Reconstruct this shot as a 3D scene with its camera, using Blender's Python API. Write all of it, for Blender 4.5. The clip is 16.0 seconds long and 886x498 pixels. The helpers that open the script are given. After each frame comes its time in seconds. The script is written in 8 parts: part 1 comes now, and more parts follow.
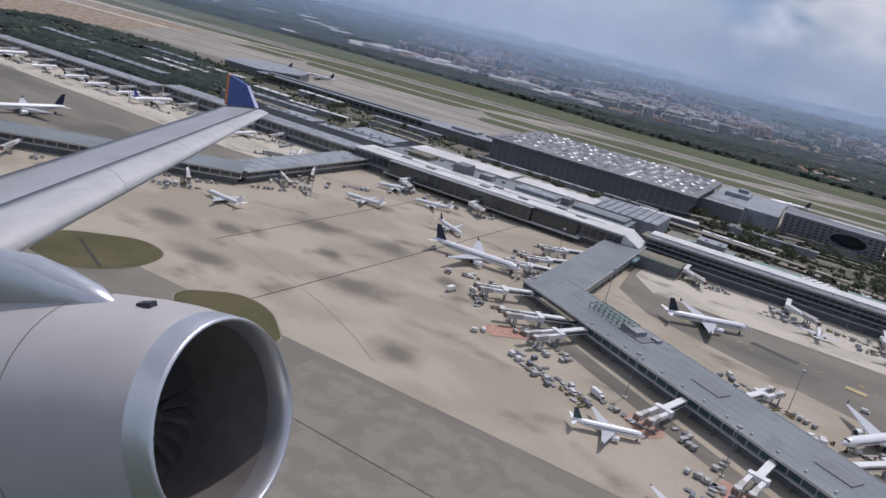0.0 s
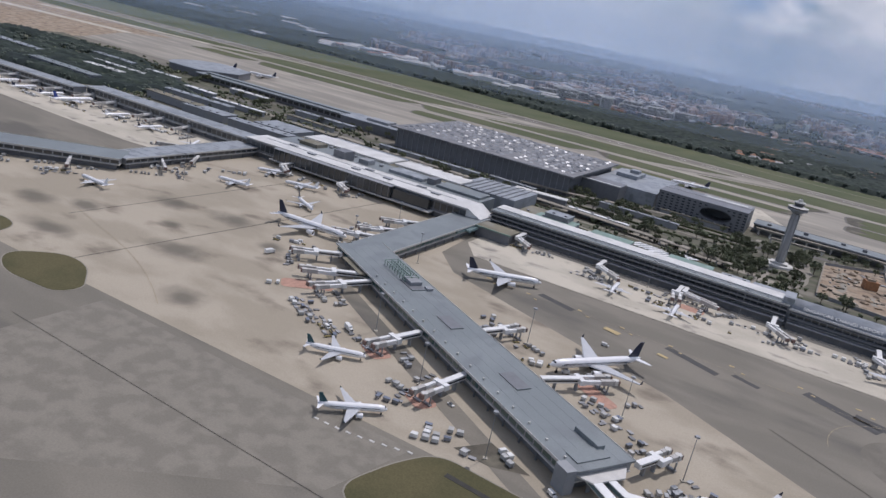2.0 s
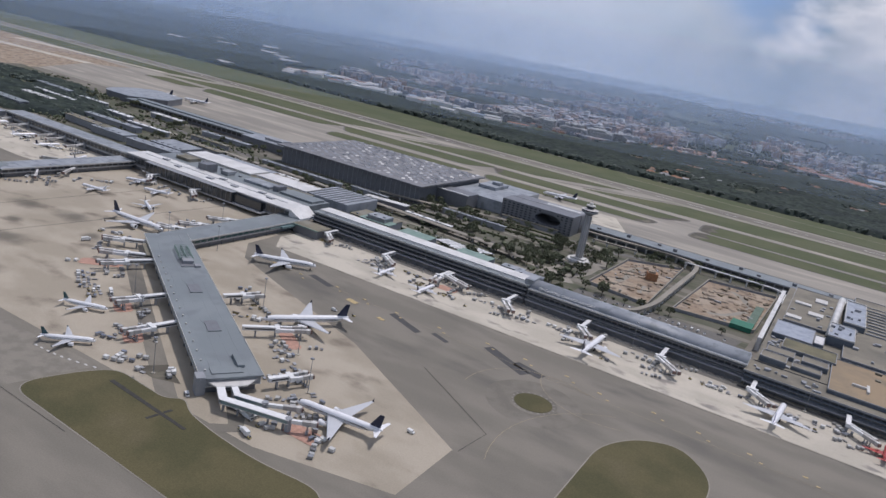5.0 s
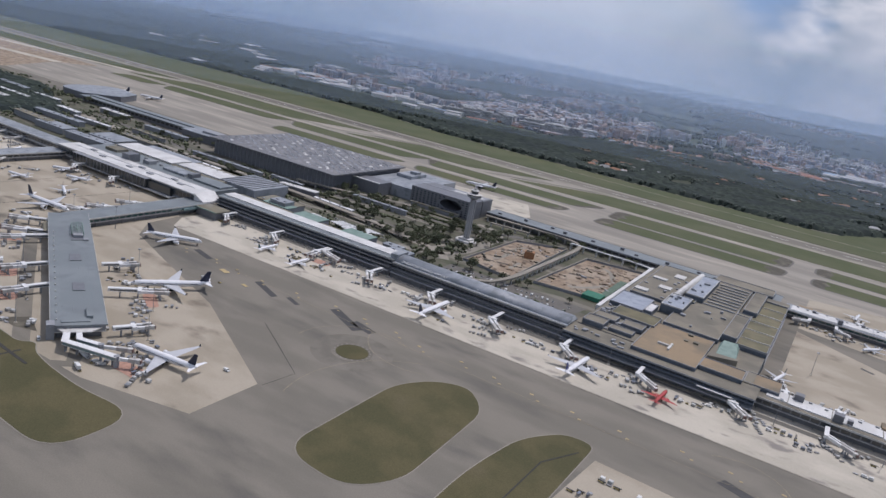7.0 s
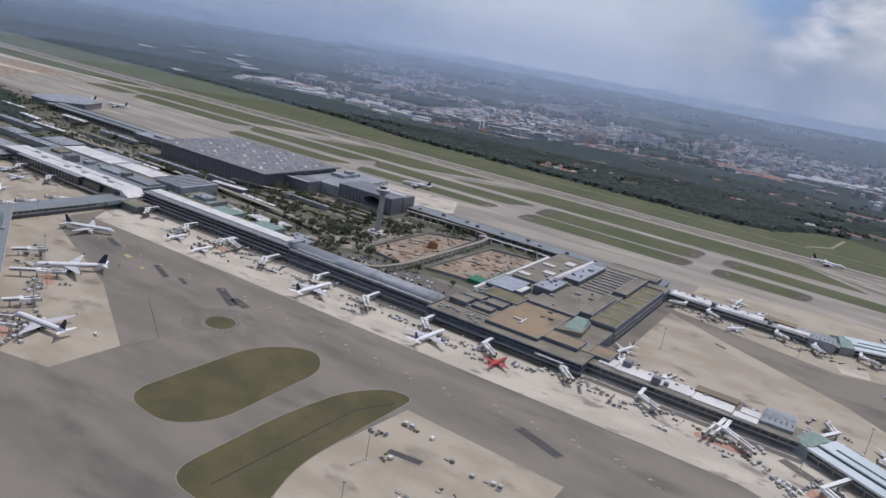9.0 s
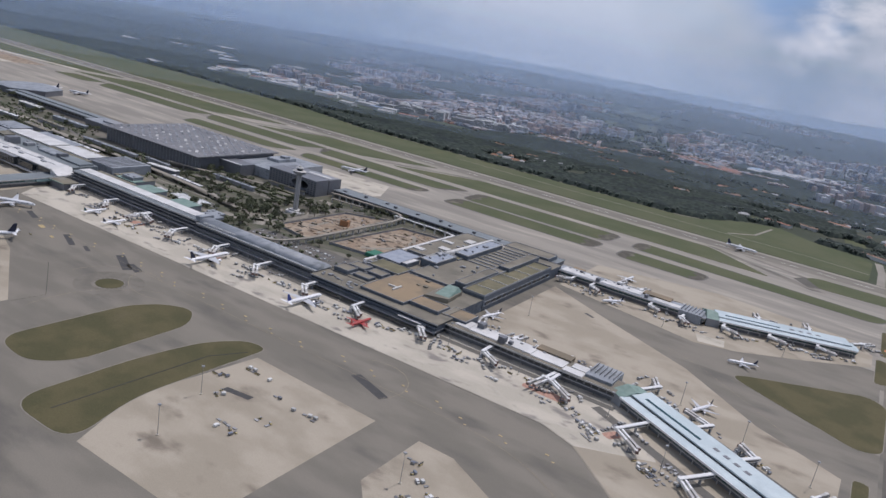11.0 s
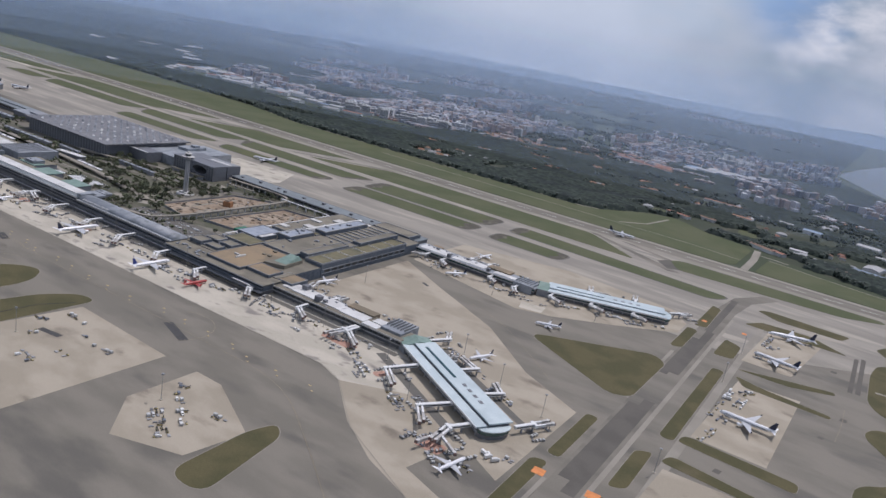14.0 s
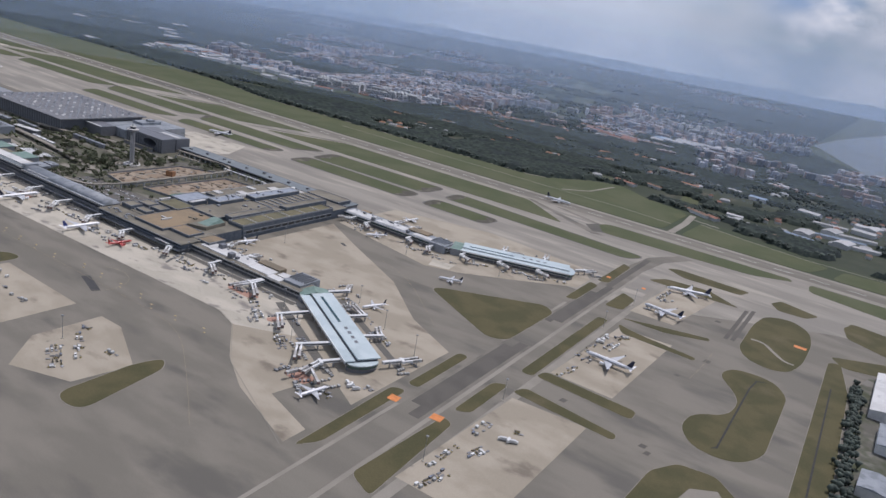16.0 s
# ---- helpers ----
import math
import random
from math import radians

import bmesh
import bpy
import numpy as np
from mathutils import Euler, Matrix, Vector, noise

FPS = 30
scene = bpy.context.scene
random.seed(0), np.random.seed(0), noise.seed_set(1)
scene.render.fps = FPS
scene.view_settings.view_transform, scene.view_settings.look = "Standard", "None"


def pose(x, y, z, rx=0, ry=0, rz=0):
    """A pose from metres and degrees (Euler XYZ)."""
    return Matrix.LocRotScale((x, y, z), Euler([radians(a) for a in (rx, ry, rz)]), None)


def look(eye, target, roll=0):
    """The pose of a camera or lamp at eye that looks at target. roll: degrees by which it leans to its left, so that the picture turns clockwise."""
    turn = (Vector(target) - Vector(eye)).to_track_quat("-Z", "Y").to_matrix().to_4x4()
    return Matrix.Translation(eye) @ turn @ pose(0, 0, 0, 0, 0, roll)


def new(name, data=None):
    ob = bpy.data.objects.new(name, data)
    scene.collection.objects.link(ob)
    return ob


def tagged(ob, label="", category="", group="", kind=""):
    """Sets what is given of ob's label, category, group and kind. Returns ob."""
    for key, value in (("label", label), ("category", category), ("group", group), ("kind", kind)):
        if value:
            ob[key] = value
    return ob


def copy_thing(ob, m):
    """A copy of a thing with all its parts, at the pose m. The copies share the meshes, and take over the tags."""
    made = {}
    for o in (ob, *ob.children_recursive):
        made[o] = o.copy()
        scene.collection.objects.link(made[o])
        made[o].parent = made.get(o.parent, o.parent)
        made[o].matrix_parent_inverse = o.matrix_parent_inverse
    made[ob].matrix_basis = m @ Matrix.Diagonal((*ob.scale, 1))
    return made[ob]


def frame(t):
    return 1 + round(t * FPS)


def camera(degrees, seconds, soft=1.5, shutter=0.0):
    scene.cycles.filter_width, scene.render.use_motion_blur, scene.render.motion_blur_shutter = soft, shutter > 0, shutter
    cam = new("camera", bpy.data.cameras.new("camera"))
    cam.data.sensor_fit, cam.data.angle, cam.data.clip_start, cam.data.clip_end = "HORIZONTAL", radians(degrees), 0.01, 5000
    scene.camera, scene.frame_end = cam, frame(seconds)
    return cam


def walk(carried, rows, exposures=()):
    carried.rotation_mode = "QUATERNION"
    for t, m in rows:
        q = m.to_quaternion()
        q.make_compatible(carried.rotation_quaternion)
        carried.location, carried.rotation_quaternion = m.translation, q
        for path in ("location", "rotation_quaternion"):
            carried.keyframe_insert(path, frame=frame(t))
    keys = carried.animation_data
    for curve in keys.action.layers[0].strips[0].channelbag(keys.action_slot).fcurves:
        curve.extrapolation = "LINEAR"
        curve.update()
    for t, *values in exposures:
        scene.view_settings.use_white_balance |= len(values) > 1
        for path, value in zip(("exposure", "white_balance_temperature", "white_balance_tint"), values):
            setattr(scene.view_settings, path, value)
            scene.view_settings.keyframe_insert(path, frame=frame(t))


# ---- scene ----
cam = camera(62.5, 16.0)
PATH = [
    (0, (0.0, 0.0, 73.254), (-0.817, 1.726, 72.66), 12.8),
    (0.5, (18.001, 0.283, 76.285), (17.18, 2.006, 75.686), 12.4),
    (1, (36.146, 0.257, 79.68), (35.32, 1.976, 79.077), 12.1),
    (1.5, (54.35, -0.274, 83.316), (53.519, 1.44, 82.706), 11.2),
    (2, (72.848, -1.222, 86.989), (72.007, 0.488, 86.382), 11.3),
    (2.5, (91.267, -1.876, 90.545), (90.418, -0.169, 89.941), 11.0),
    (3, (108.313, -3.057, 93.996), (107.455, -1.354, 93.395), 10.5),
    (3.5, (127.021, -3.863, 97.646), (126.154, -2.161, 97.053), 10.3),
    (4, (146.301, -4.554, 101.006), (145.424, -2.852, 100.429), 10.0),
    (4.5, (165.805, -5.247, 104.451), (164.918, -3.544, 103.89), 10.3),
    (5, (185.389, -5.614, 108.07), (184.493, -3.913, 107.519), 10.7),
    (5.2, (193.171, -5.761, 109.431), (192.274, -4.06, 108.882), 10.7),
    (7.3, (273.67, -8.406, 123.502), (272.762, -6.714, 122.941), 10.4),
    (7.5, (281.317, -8.443, 124.627), (280.405, -6.752, 124.071), 10.1),
    (8, (300.173, -7.933, 127.085), (299.252, -6.244, 126.535), 9.7),
    (8.5, (318.85, -7.148, 129.516), (317.92, -5.463, 128.97), 9.8),
    (9, (337.605, -6.271, 132.051), (336.669, -4.589, 131.507), 9.9),
    (9.2, (345.038, -5.911, 133.022), (344.098, -4.232, 132.477), 9.9),
    (11.5, (429.435, -1.499, 143.643), (428.498, 0.176, 143.081), 10.4),
    (12, (447.332, -0.033, 145.923), (446.399, 1.642, 145.357), 10.1),
    (12.5, (465.262, 1.237, 147.936), (464.331, 2.912, 147.364), 10.1),
    (13, (483.115, 2.219, 150.009), (482.186, 3.895, 149.438), 10.0),
    (13.5, (501.118, 2.866, 152.686), (500.186, 4.544, 152.125), 10.4),
    (14, (519.419, 3.451, 155.299), (518.483, 5.13, 154.748), 10.8),
    (14.5, (537.358, 3.67, 158.033), (536.422, 5.35, 157.482), 11.0),
    (15, (555.535, 3.633, 160.986), (554.603, 5.307, 160.414), 11.0),
    (15.5, (574.056, 3.47, 163.976), (573.128, 5.138, 163.378), 10.7),
    (16, (592.608, 3.431, 167.073), (591.677, 5.091, 166.459), 10.2),
]
walk(cam, [(t, look(eye, target, roll)) for t, eye, target, roll in PATH], [(0.0, -0.52, 6160, 18), (16.0, -0.52, 6160, 18)])

# ---------------------------------------------------------------- light
SUN_EL, SUN_AZ = 62.0, 12.0  # degrees; azimuth clockwise from +y
world = bpy.data.worlds.new("sky")
scene.world = world
world.use_nodes = True
wn, wl = world.node_tree.nodes, world.node_tree.links
wn.clear()
w_out = wn.new("ShaderNodeOutputWorld")
w_bg = wn.new("ShaderNodeBackground")
w_bg.inputs["Strength"].default_value = 0.11
w_sky = wn.new("ShaderNodeTexSky")
w_sky.sky_type = "NISHITA"
w_sky.sun_disc = False
w_sky.sun_elevation, w_sky.sun_rotation = radians(SUN_EL), radians(SUN_AZ)
w_sky.air_density, w_sky.dust_density, w_sky.ozone_density = 1.0, 0.6, 1.5
# clouds: two scales of noise on the view dome, flattened towards the horizon
w_tc = wn.new("ShaderNodeTexCoord")
w_sep = wn.new("ShaderNodeSeparateXYZ")
wl.new(w_tc.outputs["Generated"], w_sep.inputs[0])
w_map = wn.new("ShaderNodeMapping")
w_map.inputs["Scale"].default_value = (2.2, 2.2, 7.0)
w_map.inputs["Location"].default_value = (0.4, 1.3, 0.2)
wl.new(w_tc.outputs["Generated"], w_map.inputs[0])
w_noise = wn.new("ShaderNodeTexNoise")
w_noise.inputs["Scale"].default_value = 1.6
w_noise.inputs["Detail"].default_value = 9.0
w_noise.inputs["Roughness"].default_value = 0.58
wl.new(w_map.outputs[0], w_noise.inputs["Vector"])
w_ramp = wn.new("ShaderNodeValToRGB")
w_ramp.color_ramp.elements[0].position, w_ramp.color_ramp.elements[0].color = 0.42, (0, 0, 0, 1)
w_ramp.color_ramp.elements[1].position, w_ramp.color_ramp.elements[1].color = 0.68, (1, 1, 1, 1)
w_ramp.color_ramp.interpolation = "EASE"
wl.new(w_noise.outputs["Fac"], w_ramp.inputs[0])
w_mix = wn.new("ShaderNodeMix")
w_mix.data_type = "RGBA"
# unseen clouds overhead, brighter than those in the low haze, added to fill shadows
w_cloud = wn.new("ShaderNodeMix")
w_cloud.data_type = "RGBA"
w_cloud.inputs["A"].default_value, w_cloud.inputs["B"].default_value = (6.4, 6.8, 7.4, 1), (17.0, 17.2, 17.6, 1)
w_high = wn.new("ShaderNodeMapRange")
w_high.interpolation_type = "SMOOTHSTEP"
w_high.inputs["From Min"].default_value, w_high.inputs["From Max"].default_value = 0.2, 0.45
wl.new(w_sep.outputs["Z"], w_high.inputs["Value"])
wl.new(w_high.outputs[0], w_cloud.inputs["Factor"])
wl.new(w_cloud.outputs["Result"], w_mix.inputs["B"])
w_mul = wn.new("ShaderNodeMath")
w_mul.operation = "MULTIPLY"
w_mul.inputs[1].default_value = 0.75
wl.new(w_ramp.outputs[0], w_mul.inputs[0])
wl.new(w_mul.outputs[0], w_mix.inputs["Factor"])
# whitish-blue haze that fills the lowest part of the sky
w_low = wn.new("ShaderNodeMapRange")
w_low.interpolation_type = "SMOOTHSTEP"
w_low.inputs["From Min"].default_value, w_low.inputs["From Max"].default_value = -0.02, 0.32
w_low.inputs["To Min"].default_value, w_low.inputs["To Max"].default_value = 0.96, 0.0
wl.new(w_sep.outputs["Z"], w_low.inputs["Value"])
w_haze = wn.new("ShaderNodeMix")
w_haze.data_type = "RGBA"
w_haze.inputs["B"].default_value = (3.75, 4.95, 6.25, 1)
wl.new(w_low.outputs[0], w_haze.inputs["Factor"])
wl.new(w_sky.outputs[0], w_haze.inputs["A"])
wl.new(w_haze.outputs["Result"], w_mix.inputs["A"])


def sky_spot(direction, inner, outer, noise_scale, wobble):
    """A soft-edged, ragged region of the sky round a direction."""
    dist = wn.new("ShaderNodeVectorMath")
    dist.operation = "DISTANCE"
    dist.inputs[1].default_value = direction
    wl.new(w_tc.outputs["Generated"], dist.inputs[0])
    tex = wn.new("ShaderNodeTexNoise")
    tex.inputs["Scale"].default_value = noise_scale
    tex.inputs["Detail"].default_value = 8.0
    tex.inputs["Roughness"].default_value = 0.55
    stretch = wn.new("ShaderNodeMapping")
    stretch.inputs["Scale"].default_value = (1, 1, 2.2)
    wl.new(w_tc.outputs["Generated"], stretch.inputs[0])
    wl.new(stretch.outputs[0], tex.inputs["Vector"])
    mad = wn.new("ShaderNodeMath")
    mad.operation = "MULTIPLY_ADD"
    mad.inputs[1].default_value = wobble
    wl.new(tex.outputs["Fac"], mad.inputs[0])
    wl.new(dist.outputs["Value"], mad.inputs[2])
    edge = wn.new("ShaderNodeMapRange")
    edge.interpolation_type = "SMOOTHSTEP"
    edge.inputs["From Min"].default_value, edge.inputs["From Max"].default_value = inner + wobble * 0.5, outer + wobble * 0.5
    edge.inputs["To Min"].default_value, edge.inputs["To Max"].default_value = 1.0, 0.0
    wl.new(mad.outputs[0], edge.inputs["Value"])
    return edge.outputs[0]


w_last = w_mix.outputs["Result"]
for direction, inner, outer, nscale, wobble, colour, amount in (
        ((-0.40, 0.91, 0.07), 0.08, 0.34, 6.0, 0.3, (7.4, 8.2, 9.2, 1), 0.8),
        ((-0.135, 0.985, 0.104), 0.02, 0.085, 7.0, 0.12, (2.9, 4.9, 8.2, 1), 0.85),
        ((0.02, 0.995, 0.0), 0.08, 0.30, 5.0, 0.3, (3.3, 4.05, 4.9, 1), 0.7),
        ((-0.02, 0.995, 0.045), 0.03, 0.10, 10.0, 0.22, (6.2, 6.7, 7.4, 1), 0.75),
        ((-0.105, 0.99, 0.062), 0.0, 0.045, 16.0, 0.12, (9.4, 9.6, 9.9, 1), 0.85),
        ((-0.01, 0.99, 0.125), 0.02, 0.085, 11.0, 0.2, (8.8, 9.0, 9.3, 1), 0.85),
        ((-0.20, 0.975, 0.05), 0.0, 0.10, 14.0, 0.3, (6.4, 6.9, 7.5, 1), 0.5)):
    spot = sky_spot(direction, inner, outer, nscale, wobble)
    much = wn.new("ShaderNodeMath")
    much.operation = "MULTIPLY"
    much.inputs[1].default_value = amount
    wl.new(spot, much.inputs[0])
    over = wn.new("ShaderNodeMix")
    over.data_type = "RGBA"
    over.inputs["B"].default_value = colour
    wl.new(much.outputs[0], over.inputs["Factor"])
    wl.new(w_last, over.inputs["A"])
    w_last = over.outputs["Result"]
wl.new(w_last, w_bg.inputs[0])
wl.new(w_bg.outputs[0], w_out.inputs[0])

sun_data = bpy.data.lights.new("sun", "SUN")
sun_data.energy, sun_data.angle, sun_data.color = 3.5, radians(0.6), (1.0, 0.955, 0.89)
sun = new("sun", sun_data)
_e, _a = radians(SUN_EL), radians(SUN_AZ)
SUN_DIR = Vector((math.sin(_a) * math.cos(_e), math.cos(_a) * math.cos(_e), math.sin(_e)))
sun.matrix_world = look(SUN_DIR * 500, (0, 0, 0))

# ---------------------------------------------------------------- materials
def material(name, base, rough=0.7, metal=0.0, var=0.12, scale=0.5, fine=6.0, bump=0.0, rand=0.0, spec=0.5, island=False):
    """A plain surface with grain at two scales; rand: value change from object to object (or island to island)."""
    m = bpy.data.materials.new(name)
    m.use_nodes = True
    n, l = m.node_tree.nodes, m.node_tree.links
    p = n["Principled BSDF"]
    p.inputs["Roughness"].default_value = rough
    p.inputs["Metallic"].default_value = metal
    p.inputs["Specular IOR Level"].default_value = spec
    geo = n.new("ShaderNodeNewGeometry")
    big = n.new("ShaderNodeTexNoise")
    big.inputs["Scale"].default_value = scale
    big.inputs["Detail"].default_value = 5
    small = n.new("ShaderNodeTexNoise")
    small.inputs["Scale"].default_value = fine
    small.inputs["Detail"].default_value = 4
    l.new(geo.outputs["Position"], big.inputs["Vector"])
    l.new(geo.outputs["Position"], small.inputs["Vector"])
    add = n.new("ShaderNodeMath")
    add.operation = "ADD"
    l.new(big.outputs["Fac"], add.inputs[0])
    l.new(small.outputs["Fac"], add.inputs[1])
    last = add.outputs[0]
    lo, hi = 1 - var, 1 + var
    mr = n.new("ShaderNodeMapRange")
    mr.inputs["From Min"].default_value, mr.inputs["From Max"].default_value = 0.7, 1.3
    mr.inputs["To Min"].default_value, mr.inputs["To Max"].default_value = lo, hi
    l.new(last, mr.inputs["Value"])
    val = mr.outputs[0]
    if rand:
        if island:
            src = geo.outputs["Random Per Island"]
        else:
            src = n.new("ShaderNodeObjectInfo").outputs["Random"]
        r2 = n.new("ShaderNodeMapRange")
        r2.inputs["To Min"].default_value, r2.inputs["To Max"].default_value = 1 - rand, 1 + rand
        l.new(src, r2.inputs["Value"])
        mu = n.new("ShaderNodeMath")
        mu.operation = "MULTIPLY"
        l.new(val, mu.inputs[0])
        l.new(r2.outputs[0], mu.inputs[1])
        val = mu.outputs[0]
    vm = n.new("ShaderNodeVectorMath")
    vm.operation = "SCALE"
    vm.inputs[0].default_value = base
    l.new(val, vm.inputs["Scale"])
    l.new(vm.outputs[0], p.inputs["Base Color"])
    if bump:
        b = n.new("ShaderNodeBump")
        b.inputs["Strength"].default_value = bump
        b.inputs["Distance"].default_value = 0.05
        l.new(small.outputs["Fac"], b.inputs["Height"])
        l.new(b.outputs[0], p.inputs["Normal"])
    return m


def mixed(name, a, b, scale, lo=0.4, hi=0.6, rough=0.85, detail=6, stretch=(1, 1, 1), c=None, cscale=0.05, clo=0.5, chi=0.65, grain=0.08, turn=0.0):
    """Two or three colours that mottle each other: patches of b in a, stains of c over both."""
    m = bpy.data.materials.new(name)
    m.use_nodes = True
    n, l = m.node_tree.nodes, m.node_tree.links
    p = n["Principled BSDF"]
    p.inputs["Roughness"].default_value = rough
    p.inputs["Specular IOR Level"].default_value = 0.25
    geo = n.new("ShaderNodeNewGeometry")
    mp = n.new("ShaderNodeMapping")
    mp.inputs["Scale"].default_value = stretch
    mp.inputs["Rotation"].default_value = (0, 0, turn)
    l.new(geo.outputs["Position"], mp.inputs[0])

    def patch(sc, u, v):
        t = n.new("ShaderNodeTexNoise")
        t.inputs["Scale"].default_value = sc
        t.inputs["Detail"].default_value = detail
        l.new(mp.outputs[0], t.inputs["Vector"])
        r = n.new("ShaderNodeMapRange")
        r.interpolation_type = "SMOOTHSTEP"
        r.inputs["From Min"].default_value, r.inputs["From Max"].default_value = u, v
        l.new(t.outputs["Fac"], r.inputs["Value"])
        return r.outputs[0]

    def blend(fac, x, y):
        q = n.new("ShaderNodeMix")
        q.data_type = "RGBA"
        l.new(fac, q.inputs["Factor"])
        for socket, val in (("A", x), ("B", y)):
            if isinstance(val, tuple):
                q.inputs[socket].default_value = (*val, 1)
            else:
                l.new(val, q.inputs[socket])
        return q.outputs["Result"]

    col = blend(patch(scale, lo, hi), a, b)
    if c:
        col = blend(patch(cscale, clo, chi), col, c)
    g = n.new("ShaderNodeTexNoise")
    g.inputs["Scale"].default_value = 2.5
    g.inputs["Detail"].default_value = 6
    l.new(geo.outputs["Position"], g.inputs["Vector"])
    mr = n.new("ShaderNodeMapRange")
    mr.inputs["From Min"].default_value, mr.inputs["From Max"].default_value = 0.3, 0.7
    mr.inputs["To Min"].default_value, mr.inputs["To Max"].default_value = 1 - grain, 1 + grain
    l.new(g.outputs["Fac"], mr.inputs["Value"])
    vm = n.new("ShaderNodeVectorMath")
    vm.operation = "SCALE"
    l.new(col, vm.inputs[0])
    l.new(mr.outputs[0], vm.inputs["Scale"])
    l.new(vm.outputs[0], p.inputs["Base Color"])
    return m


CONCRETE = mixed("apron_concrete", (0.315, 0.277, 0.212), (0.385, 0.34, 0.266), 0.04, c=(0.19, 0.162, 0.125), cscale=0.06, clo=0.56, chi=0.74, stretch=(0.8, 1.25, 1))


def stain(m, spots, colour, amount):
    """Soft-edged ragged stains, each an ellipse (x, y, rx, ry), laid over a material's colour."""
    n, l = m.node_tree.nodes, m.node_tree.links
    p = n["Principled BSDF"]
    geo = n.new("ShaderNodeNewGeometry")
    tex = n.new("ShaderNodeTexNoise")
    tex.inputs["Scale"].default_value, tex.inputs["Detail"].default_value = 0.12, 5
    l.new(geo.outputs["Position"], tex.inputs["Vector"])
    last = p.inputs["Base Color"].links[0].from_socket
    for x, y, rx, ry in spots:
        mp = n.new("ShaderNodeMapping")
        mp.inputs["Scale"].default_value = (1 / rx, 1 / ry, 0)
        mp.inputs["Location"].default_value = (-x / rx, -y / ry, 0)
        l.new(geo.outputs["Position"], mp.inputs[0])
        size = n.new("ShaderNodeVectorMath")
        size.operation = "LENGTH"
        l.new(mp.outputs[0], size.inputs[0])
        add = n.new("ShaderNodeMath")
        add.operation = "MULTIPLY_ADD"
        add.inputs[1].default_value = 1.1
        l.new(tex.outputs["Fac"], add.inputs[0])
        l.new(size.outputs["Value"], add.inputs[2])
        edge = n.new("ShaderNodeMapRange")
        edge.interpolation_type = "SMOOTHSTEP"
        edge.inputs["From Min"].default_value, edge.inputs["From Max"].default_value = 0.75, 1.75
        edge.inputs["To Min"].default_value, edge.inputs["To Max"].default_value = amount, 0.0
        l.new(add.outputs[0], edge.inputs["Value"])
        mix = n.new("ShaderNodeMix")
        mix.data_type = "RGBA"
        mix.inputs["B"].default_value = (*colour, 1)
        l.new(edge.outputs[0], mix.inputs["Factor"])
        l.new(last, mix.inputs["A"])
        last = mix.outputs["Result"]
    l.new(last, p.inputs["Base Color"])


stain(CONCRETE, ((-162, 151, 11, 7), (-147, 160, 8, 6), (-136, 189, 10, 7), (-111, 195, 12, 7), (-98, 157, 12, 8), (-69, 134, 8, 7), (-134, 137, 12, 6), (-84, 186, 6, 5), (-118, 172, 5, 4)), (0.125, 0.113, 0.09), 0.85)
CONCRETE_LIGHT = mixed("stand_concrete", (0.50, 0.46, 0.378), (0.42, 0.386, 0.315), 0.05, c=(0.24, 0.22, 0.195), cscale=0.11, clo=0.55, chi=0.70, stretch=(0.7, 1.3, 1))
ASPHALT = mixed("taxiway_asphalt", (0.17, 0.157, 0.128), (0.208, 0.19, 0.155), 0.035, c=(0.125, 0.117, 0.1), cscale=0.028, clo=0.5, chi=0.68, stretch=(0.6, 1.5, 1))
ASPHALT_NEW = mixed("fresh_asphalt", (0.1, 0.093, 0.08), (0.12, 0.11, 0.094), 0.05)
TAXI_FAR = mixed("worn_far_taxiway", (0.30, 0.276, 0.232), (0.235, 0.218, 0.186), 0.03, c=(0.36, 0.328, 0.272), cscale=0.05, clo=0.52, chi=0.68, stretch=(0.25, 1.6, 1))
SHOULDER = mixed("taxiway_shoulder", (0.245, 0.226, 0.187), (0.285, 0.262, 0.218), 0.04)
GRASS = mixed("mown_grass", (0.078, 0.074, 0.036), (0.104, 0.092, 0.046), 0.05, c=(0.125, 0.106, 0.06), cscale=0.03, clo=0.58, chi=0.75, rough=0.95, grain=0.15)
GRASS_GREEN = mixed("runway_grass", (0.08, 0.094, 0.046), (0.098, 0.106, 0.056), 0.02, c=(0.115, 0.115, 0.058), cscale=0.012, clo=0.55, chi=0.75, rough=0.95, grain=0.12)
LAND = mixed("far_land", (0.066, 0.08, 0.052), (0.13, 0.122, 0.108), 0.012, lo=0.5, hi=0.64, c=(0.056, 0.07, 0.04), cscale=0.006, clo=0.45, chi=0.6, rough=0.95)
EARTH = mixed("orange_earth", (0.27, 0.205, 0.142), (0.34, 0.28, 0.21), 0.09, c=(0.16, 0.125, 0.095), cscale=0.2, grain=0.25)
EARTH_DARK = mixed("dark_turf_edge", (0.10, 0.09, 0.07), (0.075, 0.07, 0.054), 0.2, c=(0.16, 0.145, 0.11), cscale=0.08)
LANDSIDE_EARTH = mixed("yard_ground", (0.12, 0.115, 0.095), (0.07, 0.08, 0.045), 0.08, c=(0.2, 0.19, 0.165), cscale=0.06)
ROAD = material("road_asphalt", (0.122, 0.115, 0.1), 0.85, var=0.15)
LINE_YELLOW = material("yellow_paint", (0.40, 0.31, 0.15), 0.7, var=0.3, scale=1.5)
LINE_WORN = material("worn_yellow_paint", (0.29, 0.24, 0.15), 0.8, var=0.4, scale=0.6)
